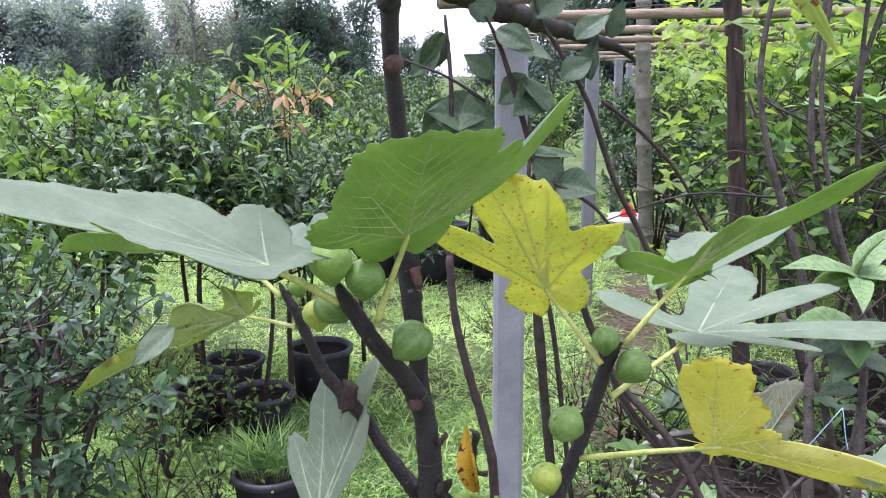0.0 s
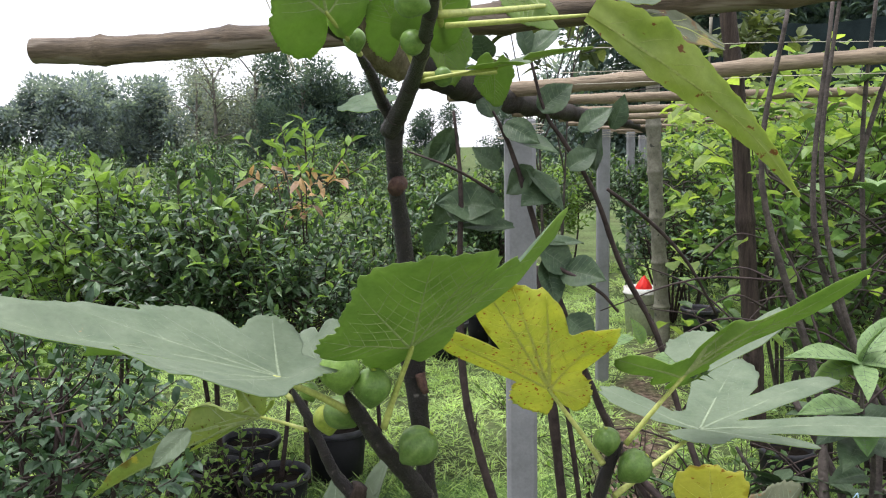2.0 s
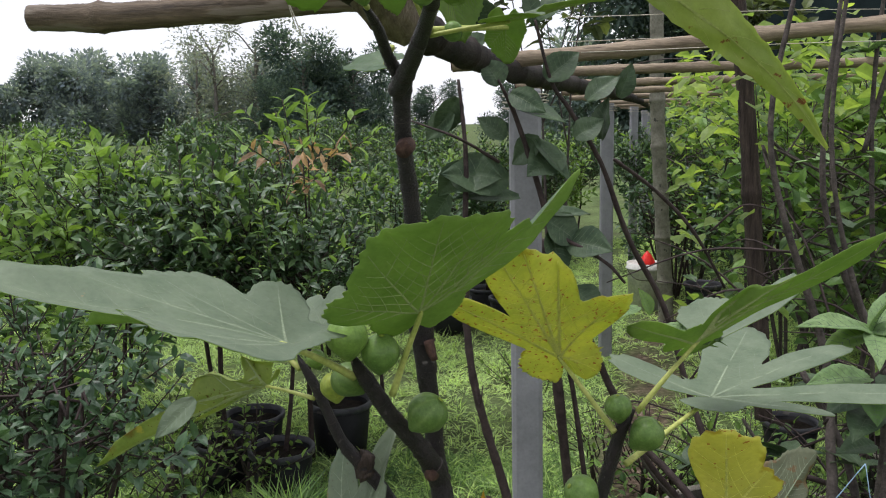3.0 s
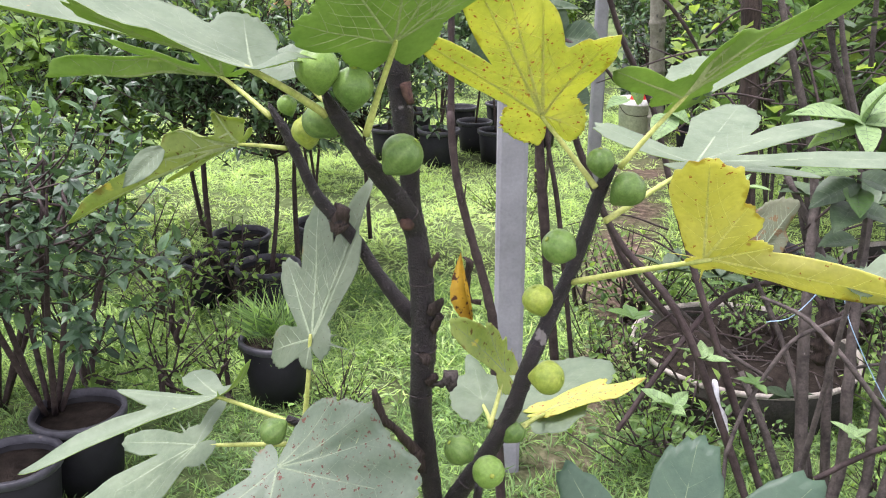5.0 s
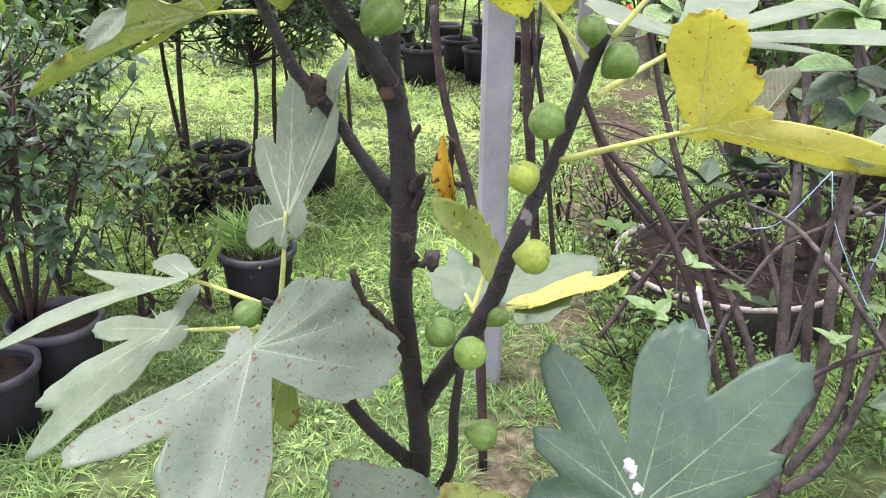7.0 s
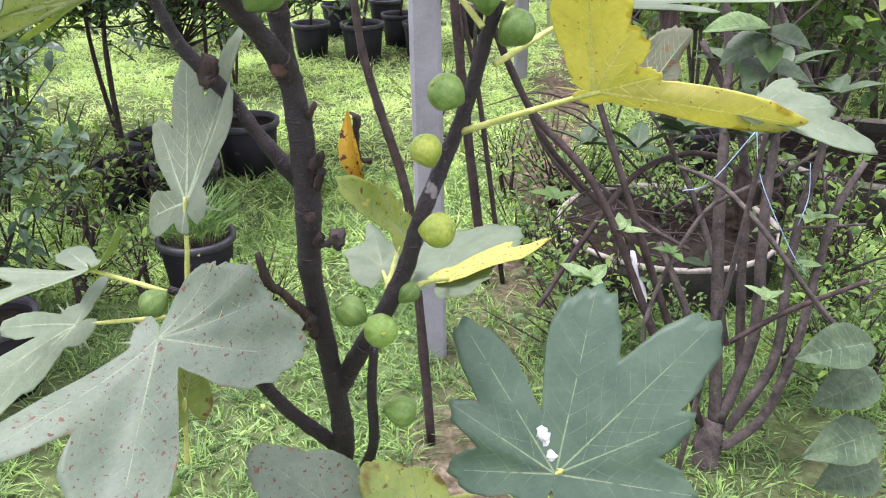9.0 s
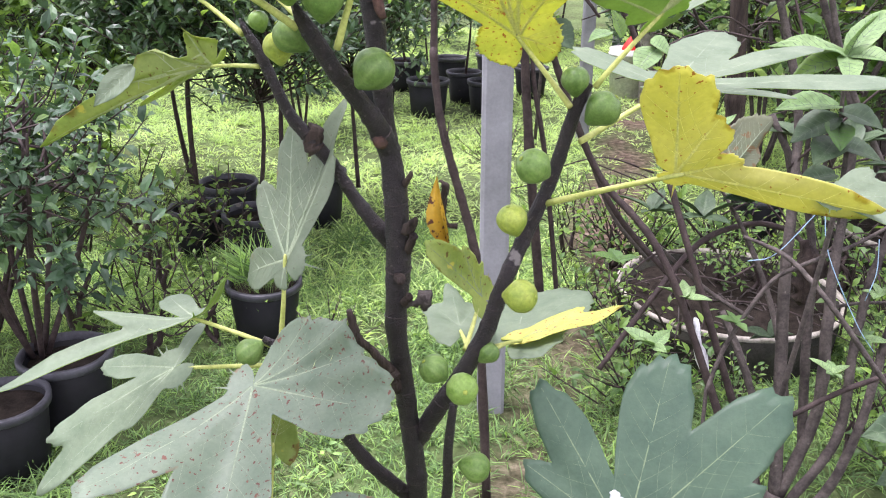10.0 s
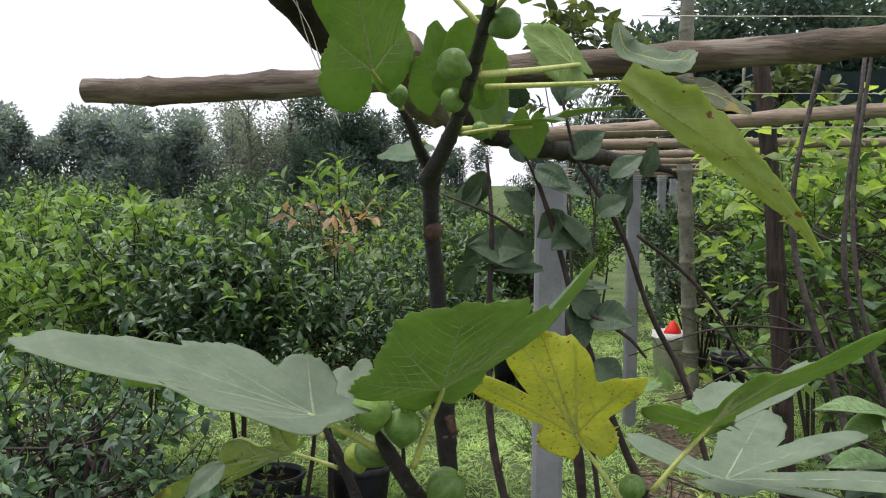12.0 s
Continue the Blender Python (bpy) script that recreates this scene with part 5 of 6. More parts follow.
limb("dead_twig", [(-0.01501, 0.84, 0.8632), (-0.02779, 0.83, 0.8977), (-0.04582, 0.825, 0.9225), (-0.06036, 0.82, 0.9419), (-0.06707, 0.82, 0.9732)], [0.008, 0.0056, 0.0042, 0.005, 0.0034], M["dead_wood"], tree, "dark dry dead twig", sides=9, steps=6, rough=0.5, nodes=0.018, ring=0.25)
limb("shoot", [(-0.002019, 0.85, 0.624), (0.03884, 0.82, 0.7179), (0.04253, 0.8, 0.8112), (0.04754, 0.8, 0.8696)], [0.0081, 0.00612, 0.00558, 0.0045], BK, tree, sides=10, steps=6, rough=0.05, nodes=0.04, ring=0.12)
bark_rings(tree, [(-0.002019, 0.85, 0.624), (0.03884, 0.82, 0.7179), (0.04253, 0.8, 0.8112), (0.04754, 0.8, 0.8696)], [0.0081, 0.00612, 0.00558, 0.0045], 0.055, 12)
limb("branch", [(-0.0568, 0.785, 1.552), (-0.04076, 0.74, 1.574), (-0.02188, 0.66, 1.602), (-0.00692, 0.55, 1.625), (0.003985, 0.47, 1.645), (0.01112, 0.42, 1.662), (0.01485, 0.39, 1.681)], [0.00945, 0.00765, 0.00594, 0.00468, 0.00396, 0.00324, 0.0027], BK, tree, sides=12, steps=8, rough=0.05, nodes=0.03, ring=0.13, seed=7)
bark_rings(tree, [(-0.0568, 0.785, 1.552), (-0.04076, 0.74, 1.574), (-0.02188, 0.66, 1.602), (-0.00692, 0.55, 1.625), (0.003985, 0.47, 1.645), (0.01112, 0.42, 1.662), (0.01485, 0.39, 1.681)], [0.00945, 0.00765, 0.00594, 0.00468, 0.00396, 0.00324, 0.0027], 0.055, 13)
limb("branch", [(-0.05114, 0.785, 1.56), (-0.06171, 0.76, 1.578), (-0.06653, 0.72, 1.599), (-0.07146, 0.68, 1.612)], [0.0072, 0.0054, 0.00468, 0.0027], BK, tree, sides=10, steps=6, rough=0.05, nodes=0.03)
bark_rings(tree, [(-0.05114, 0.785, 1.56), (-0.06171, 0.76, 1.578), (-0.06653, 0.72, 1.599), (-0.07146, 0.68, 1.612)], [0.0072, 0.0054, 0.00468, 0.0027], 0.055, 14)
# pruned stubs and cut faces
limb("stub", [(-0.03133, 0.843, 1.154), (-0.0335, 0.832, 1.158)], [0.0074, 0.0064], M["cut_wood"], tree, "pale pruning cut", sides=10, steps=3)
limb("stub", [(-0.05109, 0.81, 1.501), (-0.05328, 0.795, 1.496)], [0.0092, 0.008], M["cut_wood"], tree, "pale pruning cut", sides=12, steps=3)
limb("stub", [(-0.004979, 0.845, 1.034), (0.002186, 0.83, 1.057)], [0.00544, 0.004488], M["dead_wood"], tree, sides=10, steps=4, rough=0.5)
limb("stub", [(-0.0345, 0.848, 1.298), (-0.0275, 0.84, 1.279)], [0.006, 0.0035], M["cut_wood"], tree, "torn bark at an old pruning cut", sides=10, steps=4, rough=0.5)
limb("stub", [(-0.0178, 0.845, 0.8689), (-0.02721, 0.82, 0.8873)], [0.00544, 0.00476], M["dead_wood"], tree, sides=10, steps=4, rough=0.4)
limb("bud_scar", [(-0.1043, 0.885, 1.16), (-0.1108, 0.885, 1.141), (-0.1061, 0.883, 1.131)], [0.008, 0.0105, 0.008], M["dead_wood"], tree, sides=10, steps=5, rough=0.7)

limb("knot", [(-0.006895, 0.842, 1.057), (0.002013, 0.83, 1.07), (0.004877, 0.825, 1.078)], [0.00646, 0.00476, 0.00204], M["dead_wood"], tree, sides=9, steps=5, rough=0.5)
limb("knot", [(-0.009982, 0.85, 1.106), (-0.001764, 0.84, 1.119), (-0.0006518, 0.838, 1.125)], [0.00408, 0.00306, 0.00136], M["dead_wood"], tree, sides=9, steps=5, rough=0.5)
limb("knot", [(-0.01327, 0.835, 1.006), (-0.01098, 0.822, 1.006)], [0.00612, 0.00408], M["dead_wood"], tree, sides=10, steps=4, rough=0.6)
limb("knot", [(-0.01993, 0.835, 0.8857), (-0.02054, 0.822, 0.8884)], [0.00748, 0.00476], M["dead_wood"], tree, sides=10, steps=4, rough=0.6)
limb("knot", [(-0.01022, 0.84, 0.9736), (-0.002051, 0.825, 0.9875)], [0.00544, 0.00408], M["dead_wood"], tree, sides=10, steps=4, rough=0.6)
limb("dead_bud", [(-0.003991, 0.835, 0.9728), (0.006426, 0.82, 0.9836), (0.01576, 0.82, 0.9903), (0.01429, 0.82, 0.9739)], [0.003, 0.004, 0.0085, 0.003], M["shrub_bark"], tree, "shrivelled grey leaf bud", sides=7, steps=5, rough=0.9)
# figs: centre, radius, way to the stalk
FIGS = [
    ((-0.1085, 0.775, 1.321), 0.0203, (0.05, 0.2, -1), "fig_skin"), ((-0.07747, 0.785, 1.303), 0.019, (-0.1, 0.2, -1), "fig_skin"),
    ((-0.1157, 0.82, 1.265), 0.018, (0.6, 0, -0.5), "fig_skin"), ((-0.1331, 0.845, 1.25), 0.0155, (0.1, 0.1, -1), "fig_lime"),
    ((-0.157, 0.87, 1.272), 0.0105, (0.3, 0.2, -1), "fig_skin"), ((-0.03321, 0.8, 1.237), 0.0205, (-0.75, 0.1, -0.8), "fig_skin"),
    ((0.1696, 0.885, 1.214), 0.015, (0.1, 0.1, -1), "fig_skin"), ((0.2016, 0.885, 1.184), 0.0192, (-0.8, 0.1, -0.8), "fig_skin"),
    ((0.1279, 0.865, 1.125), 0.0192, (0.7, 0.3, -0.5), "fig_skin"), ((0.107, 0.85, 1.07), 0.0168, (0.35, 0.1, -1), "fig_lime"),
    ((0.117, 0.8, 1.002), 0.0178, (-0.9, 0.5, -0.2), "fig_lime"), ((0.08621, 0.83, 0.9189), 0.0125, (-0.6, -0.2, -0.6), "fig_skin"),
    ((0.02506, 0.8, 0.9135), 0.0165, (0.7, 0.2, -0.7), "fig_skin"), ((0.05621, 0.765, 0.9097), 0.0172, (-0.2, 0.95, -0.3), "fig_skin"),
    ((-0.1821, 0.825, 0.9159), 0.0153, (0.7, 0.2, 0.5), "fig_skin"), ((0.07539, 0.8, 0.7857), 0.0172, (-0.75, 0.1, 0.1), "fig_skin"),
    ((0.06098, 0.8, 0.7028), 0.0135, (-0.3, 0.3, -1), "fig_skin"), ((-0.1992, 0.83, 0.6694), 0.0125, (0.6, 0.2, -0.6), "fig_skin"),
    ((-0.01683, 0.5, 1.625), 0.0105, (0.8, 0.3, -0.3), "fig_skin"), ((-0.07253, 0.66, 1.622), 0.0092, (0.2, 0.3, -1), "fig_skin"),
    ((-0.003567, 0.7, 1.595), 0.0085, (-0.8, 0.2, 0.0), "fig_skin"), ((0.01673, 0.46, 1.644), 0.0095, (-0.7, 0.2, -0.4), "fig_skin"),
    ((0.006112, 0.43, 1.655), 0.006, (0.2, 0.2, -1), "fig_skin"), ((-0.02237, 0.6, 1.612), 0.0095, (0.6, 0.2, 0.3), "fig_skin"),
    ((-0.0058, 0.41, 1.664), 0.007, (0.5, 0.2, -0.5), "fig_skin"), ((0.006033, 0.4, 1.665), 0.0075, (0.3, 0.3, -0.6), "fig_skin"),
]
for c, r, w, s in FIGS:
    fig(tree, c, r, w, s, label="yellowing green fig" if s == "fig_lime" else "")

# leaves: stalk's foot, blade's base, lobe tips and widths, upper side
fig_leaf(tree, (-0.1051, 0.795, 1.275), (-0.157, 0.735, 1.326), [((-0.407, 0.66, 1.399), 0.145), ((-0.237, 0.58, 1.384), 0.255), ((-0.186, 0.83, 1.363), 0.289), ((-0.128, 0.72, 1.337), 0.289), ((-0.184, 0.61, 1.357), 0.34), ((-0.299, 0.78, 1.38), 0.297), ((-0.348, 0.72, 1.396), 0.17)], (0.0, -0.15, 1), "fig_pale", "fig_under", seed=1, core=0.2, wave=0.04, bend=0.02, label="large pale green leaf held level", pr=0.0034)
fig_leaf(tree, (-0.1777, 0.885, 1.256), (-0.239, 0.935, 1.292), [((-0.456, 0.987, 1.282), 0.117), ((-0.356, 0.92, 1.332), 0.133), ((-0.258, 0.9, 1.33), 0.265), ((-0.237, 0.92, 1.321), 0.312), ((-0.306, 0.95, 1.306), 0.234)], (0.0, 0.3, 1), "fig_top", "fig_under", seed=2, core=0.12, wave=0.08)
fig_leaf(tree, (-0.09426, 0.8, 1.274), (-0.1508, 0.88, 1.306), [((-0.2012, 0.93, 1.313), 30), ((-0.1392, 0.93, 1.341), 28), ((-0.1808, 0.97, 1.318), 20)], (0.0, -0.3, 1), "fig_pale", "fig_under", seed=3, core=0.3)
fig_leaf(tree, (-0.06822, 0.8, 1.255), (-0.039, 0.776, 1.343), [((-0.01, 0.66, 1.446), 0.357), ((-0.115, 0.715, 1.363), 0.289), ((-0.075, 0.69, 1.411), 0.289), ((0.035, 0.69, 1.443), 0.204), ((0.06, 0.74, 1.434), 0.128), ((0.11, 0.8, 1.476), 0.128)], (0.0, 0.6, 0.75), "fig_top", "fig_under", bend=0.02, wave=0.06, seed=4, core=0.3, label="broad green leaf seen from its veined underside", pr=0.003)
fig_leaf(tree, (0.1671, 0.89, 1.184), (0.114, 0.97, 1.246), [((0.03, 0.81, 1.4), 0.112), ((0.063, 0.83, 1.39), 0.154), ((0.099, 0.86, 1.38), 0.126), ((0.171, 0.86, 1.342), 0.175), ((-0.017, 0.86, 1.336), 0.105), ((0.153, 0.97, 1.233), 0.182)], (0.0, 0.9, 0.3), "fig_yellow", "fig_yellow", bend=0.03, wave=0.05, seed=6, core=0.2, label="yellow leaf speckled with rust-red spots", vein="vein_yellow", pr=0.0028)
fig_leaf(tree, (0.1927, 0.9, 1.203), (0.256, 0.915, 1.277), [((0.411, 0.82, 1.408), 0.102), ((0.176, 0.86, 1.308), 0.177), ((0.315, 0.86, 1.34), 0.204), ((0.273, 0.9, 1.309), 0.272)], (-0.4, 0.75, 0.5), "fig_top", "fig_under", seed=7, core=0.15, wave=0.04, pr=0.0028)
fig_leaf(tree, (0.181, 0.895, 1.145), (0.302, 1.0, 1.188), [((0.565, 0.98, 1.198), 0.096), ((0.194, 1.07, 1.216), 0.192), ((0.408, 1.2, 1.219), 0.192), ((0.516, 1.13, 1.214), 0.096), ((0.423, 0.94, 1.185), 0.08)], (-0.05, -0.1, 1), "fig_pale", "fig_under", seed=8, core=0.17, wave=0.05, label="large pale green lobed leaf held level", pr=0.003)
fig_leaf(tree, (0.1452, 0.88, 1.078), (0.252, 0.76, 1.15), [((0.425, 0.72, 1.128), 0.117), ((0.227, 0.69, 1.258), 0.252), ((0.275, 0.72, 1.212), 0.306), ((0.308, 0.745, 1.166), 0.27)], (-0.1, 0.9, 0.5), "fig_sick", "fig_sick", wave=0.04, seed=9, core=0.1, label="yellow leaf with brown dried edges", vein="vein_yellow", pr=0.003)
fig_leaf(tree, None, (0.3127, 0.79, 1.146), [((0.3575, 0.8179, 1.191), 26), ((0.3103, 0.81, 1.186), 26), ((0.3442, 0.81, 1.162), 25)], (-0.1, 0.5, 1.0), "fig_flap", "fig_flap", wave=0.12, seed=36, sinus=0.1, core=0.3, label="grey-green leaf lobe with brown specks", vein="vein_top")
fig_leaf(tree, None, (0.391, 0.74, 1.136), [((0.492, 0.71, 1.107), 0.128), ((0.435, 0.76, 1.153), 0.24), ((0.463, 0.74, 1.137), 0.24)], (0.0, -0.6, 1), "fig_pale", "fig_under", seed=38, core=0.15, wave=0.1, label="pale upper side of a folded leaf lobe")
fig_leaf(tree, (-0.1488, 0.84, 0.9213), (-0.137, 0.84, 1.022), [((-0.139, 0.93, 1.15), 0.144), ((-0.077, 0.92, 1.177), 0.096), ((-0.091, 0.87, 1.129), 0.128), ((-0.177, 0.92, 1.084), 0.16), ((-0.192, 0.885, 0.985), 0.32), ((-0.143, 0.83, 0.992), 0.36)], (0.1, 0.85, 0.1), "fig_top", "fig_fleck", wave=0.05, seed=10, vein="vein_top", core=0.16, label="drooping grey-green leaf with brown flecks", pr=0.0026)
fig_leaf(tree, (-0.1557, 0.84, 0.915), (-0.247, 0.85, 0.946), [((-0.425, 0.75, 0.908), 0.086), ((-0.202, 0.82, 1.0), 0.109), ((-0.303, 0.93, 0.93), 0.195), ((-0.355, 0.84, 0.954), 0.125)], (0.0, 0.2, 1), "fig_pale", "fig_under", seed=11, core=0.1, wave=0.08, pr=0.0026)
fig_leaf(tree, (-0.16, 0.84, 0.8914), (-0.286, 0.873, 0.867), [((-0.434, 0.84, 0.783), 0.133), ((-0.435, 0.8, 0.742), 0.094), ((-0.264, 0.93, 0.897), 0.172), ((-0.391, 0.92, 0.838), 0.156), ((-0.334, 0.83, 0.812), 0.156)], (0.0, -0.6, 1), "fig_pale", "fig_under", seed=12, core=0.16, wave=0.07, pr=0.0026, label="pale green lobed leaf with curled edges")
fig_leaf(tree, None, (-0.168, 0.78, 0.9), [((-0.176, 0.6, 0.8), 0.248), ((-0.306, 0.63, 0.871), 0.14), ((-0.111, 0.8, 0.967), 0.288), ((-0.013, 0.7, 0.921), 0.24), ((-0.049, 0.75, 0.958), 0.288), ((-0.078, 0.77, 0.969), 0.288)], (0.0, -0.8, 0.7), "fig_rusty", "fig_under", seed=13, core=0.14, wave=0.04, bend=0.03, label="very large grey-green leaf speckled with rust")
fig_leaf(tree, (-0.16, 0.78, 0.7432), (-0.1513, 0.78, 0.8238), [((-0.1687, 0.8, 0.8745), 40), ((-0.1385, 0.8, 0.8718), 30)], (0, 0.9, 0.3), "fig_top", "fig_speck", seed=14, core=0.5)
fig_leaf(tree, (-0.1636, 0.885, 1.223), (-0.239, 0.98, 1.208), [((-0.437, 0.955, 1.111), 0.06), ((-0.328, 0.97, 1.188), 0.125), ((-0.292, 0.98, 1.221), 0.225), ((-0.259, 0.98, 1.234), 0.3), ((-0.331, 1.0, 1.154), 0.08)], (0.2, 0.4, 1), "fig_speck", "fig_speck", seed=15, core=0.1, wave=0.06, label="narrow yellow-green leaf speckled brown", pr=0.0022)
oval_leaf(tree, (-0.2971, 0.89, 1.22), (-0.3384, 0.87, 1.182), (0.1, -0.7, 0.7), 0.03, "fig_pale", bend=0.05, fold=0.2, seed=8, label="pale folded leaf lobe", vein="vein_top")
fig_leaf(tree, (0.06044, 0.88, 0.8943), (0.081, 0.95, 0.931), [((0.013, 0.88, 1.027), 0.133), ((0.054, 0.92, 1.007), 0.172), ((0.079, 0.95, 0.978), 0.195)], (0.1, -0.5, 0.6), "fig_speck", "fig_speck", seed=16, core=0.2, wave=0.06, label="yellow-green speckled leaf")
dry = oval_leaf(tree, (0.03799, 0.95, 1.001), (0.02015, 0.955, 1.082), (-0.45, -0.85, 0.2), 0.026, "fig_dry", fold=1.3, bend=0.1, seed=17, label="curled dry orange-brown leaf", vein="fig_dry")
limb("curl", [(0.02661, 0.945, 1.083), (0.03441, 0.94, 1.078), (0.03244, 0.945, 1.057), (0.03581, 0.945, 1.03), (0.04905, 0.945, 1.026)], [0.001, 0.004, 0.003, 0.0025, 0.004], M["dead_wood"], dry, "brown curled edge", sides=6, steps=5, rough=0.6)
fig_leaf(tree, (0.06402, 0.9, 0.8864), (0.05488, 0.98, 0.8722), [((0.03909, 1.1, 0.8865), 20), ((0.01418, 1.05, 0.8674), 20), ((0.08539, 1.08, 0.8619), 20)], (-0.1, -0.6, 0.8), "fig_pale", "fig_under", seed=18)
fig_leaf(tree, (0.09528, 0.83, 0.9262), (0.1417, 1.03, 0.8321), [((0.2828, 1.06, 0.8672), 18), ((0.2282, 1.08, 0.8601), 20)], (0.0, 0.4, 0.9), "fig_yellow", "fig_yellow", seed=19, core=0.2, label="yellow leaf speckled brown", vein="vein_yellow")
fig_leaf(tree, None, (0.1351, 1.04, 0.8263), [((0.2407, 1.2, 0.8303), 24), ((0.1683, 1.25, 0.8014), 24)], (0.0, -0.6, 0.8), "fig_pale", "fig_under", seed=20)
fig_leaf(tree, (0.07236, 0.82, 0.6274), (0.228, 0.7, 0.774), [((0.283, 0.81, 0.925), 0.196), ((0.394, 0.76, 0.907), 0.164), ((0.142, 0.8, 0.895), 0.156), ((0.127, 0.74, 0.752), 0.24), ((0.128, 0.76, 0.82), 0.16), ((0.361, 0.68, 0.757), 0.24), ((0.362, 0.71, 0.827), 0.16)], (0.0, -0.75, 0.62), "fig_dark", "fig_under", seed=21, core=0.24, wave=0.05, label="large dark green five-lobed leaf facing up", pr=0.003)
limb("residue", [(0.2068, 0.69, 0.8405), (0.2117, 0.685, 0.8331), (0.2138, 0.682, 0.8256)], [0.003, 0.0062, 0.003], M["silk"], tree, "white insect residue on a leaf", sides=9, steps=5, rough=0.8)
limb("residue", [(0.216, 0.68, 0.8198), (0.2181, 0.678, 0.8148), (0.217, 0.676, 0.8104)], [0.002, 0.0045, 0.002], M["silk"], tree, "white insect residue on a leaf", sides=9, steps=5, rough=0.8)
fig_leaf(tree, None, (-0.009367, 0.76, 0.6947), [((-0.09097, 0.78, 0.7575), 35), ((-0.02793, 0.79, 0.7444), 35)], (0.1, -0.7, 0.7), "fig_rusty", "fig_under", seed=22, core=0.5)
fig_leaf(tree, None, (0.08899, 0.74, 0.7058), [((0.02876, 0.75, 0.7485), 35), ((0.0834, 0.76, 0.7428), 35)], (0.1, -0.7, 0.7), "fig_speck", "fig_under", seed=23, core=0.5)
fig_leaf(tree, None, (0.279, 0.93, 1.281), [((0.281, 1.0, 1.308), 0.4), ((0.379, 0.95, 1.35), 0.2), ((0.328, 0.98, 1.313), 0.3)], (0.0, -0.6, 0.8), "fig_pale", "fig_under", seed=39, core=0.2, wave=0.06, label="pale upper side of a folded leaf lobe")
# crown leaves
strap_leaf(tree, [(0.089, 0.49, 1.614), (0.126, 0.492, 1.591), (0.167, 0.5, 1.564), (0.202, 0.51, 1.535), (0.229, 0.52, 1.504)], [0.004, 0.010, 0.0095, 0.006, 0.001], [0.014, 0.021, 0.013, 0.006, 0.001], (0.0, 1.0, 0.15), "fig_arch", "fig_arch", 24, "long green leaf with rusty spots arching outwards", "vein_arch")
strap_leaf(tree, [(0.087, 0.5, 1.652), (0.094, 0.497, 1.634), (0.124, 0.51, 1.63), (0.142, 0.525, 1.638)], [0.002, 0.012, 0.010, 0.002], [0.002, 0.010, 0.012, 0.002], (0.0, -0.75, 0.6), "fig_pale", "fig_arch", 37, "pale upturned leaf lobe", "vein_arch")
strap_leaf(tree, [(0.122, 0.515, 1.619), (0.149, 0.52, 1.611), (0.181, 0.53, 1.599)], [0.003, 0.010, 0.003], [0.004, 0.012, 0.003], (0.0, -0.75, 0.6), "fig_flap", "fig_arch", 40, "curled grey leaf edge with a brown tip", "vein_arch")
limb("petiole", [(0.004, 0.545, 1.616), (0.049, 0.51, 1.614), (0.089, 0.49, 1.614)], [0.0021, 0.0017, 0.0009], M["petiole"], tree, "pale yellow-green leaf stalk", sides=8, steps=6)
fig_leaf(tree, (-0.07049, 0.68, 1.612), (-0.08583, 0.61, 1.634), [((-0.08994, 0.52, 1.716), 26), ((-0.113, 0.52, 1.694), 25), ((-0.1124, 0.58, 1.654), 26), ((-0.07064, 0.55, 1.692), 25), ((-0.06388, 0.62, 1.667), 26)], (-0.4, 0.7, 0.5), "fig_top", "fig_under", seed=25, sinus=0.12, core=0.35, pr=0.0018, label="broad green leaf seen from below")
fig_leaf(tree, (-0.02399, 0.67, 1.597), (-0.03717, 0.66, 1.626), [((-0.03989, 0.62, 1.676), 26), ((-0.051, 0.63, 1.651), 24), ((-0.02155, 0.64, 1.652), 24)], (0, 0.85, 0.4), "fig_top", "fig_under", seed=26, core=0.4, pr=0.0016)
fig_leaf(tree, (-0.01679, 0.63, 1.611), (-0.01299, 0.62, 1.625), [((-0.004685, 0.57, 1.67), 30), ((0.01308, 0.6, 1.651), 24)], (0.3, 0.85, 0.4), "fig_top", "fig_under", seed=27, core=0.4, pr=0.0016)
fig_leaf(tree, (-0.02188, 0.69, 1.591), (0.03861, 0.68, 1.601), [((0.1142, 0.64, 1.61), 13), ((0.06807, 0.66, 1.614), 22), ((0.06677, 0.64, 1.599), 18)], (0.0, 0.25, 1), "fig_pale", "fig_under", seed=28, core=0.25, pr=0.0017)
fig_leaf(tree, (-0.02185, 0.69, 1.595), (0.04101, 0.74, 1.603), [((0.0414, 0.76, 1.573), 40), ((0.02647, 0.76, 1.587), 40)], (0, 0.9, 0.4), "fig_top", "fig_under", seed=29, core=0.5)
fig_leaf(tree, (0.0008519, 0.48, 1.646), (-0.02332, 0.48, 1.671), [((-0.0577, 0.5, 1.669), 14), ((-0.04915, 0.52, 1.684), 18)], (0, 0.3, 1), "fig_top", "fig_under", seed=30, core=0.25, pr=0.0016)
fig_leaf(tree, (-0.002972, 0.57, 1.627), (0.081, 0.74, 1.657), [((0.03273, 0.72, 1.686), 30), ((0.06135, 0.76, 1.698), 26), ((0.04611, 0.7, 1.651), 24)], (0, 0.8, 0.5), "fig_top", "fig_under", seed=31, core=0.4)
fig_leaf(tree, (-0.05843, 0.75, 1.587), (-0.07037, 0.8, 1.577), [((-0.1106, 0.83, 1.575), 30), ((-0.09242, 0.85, 1.59), 30)], (0, -0.2, 1), "fig_top", "fig_under", seed=32, core=0.4)
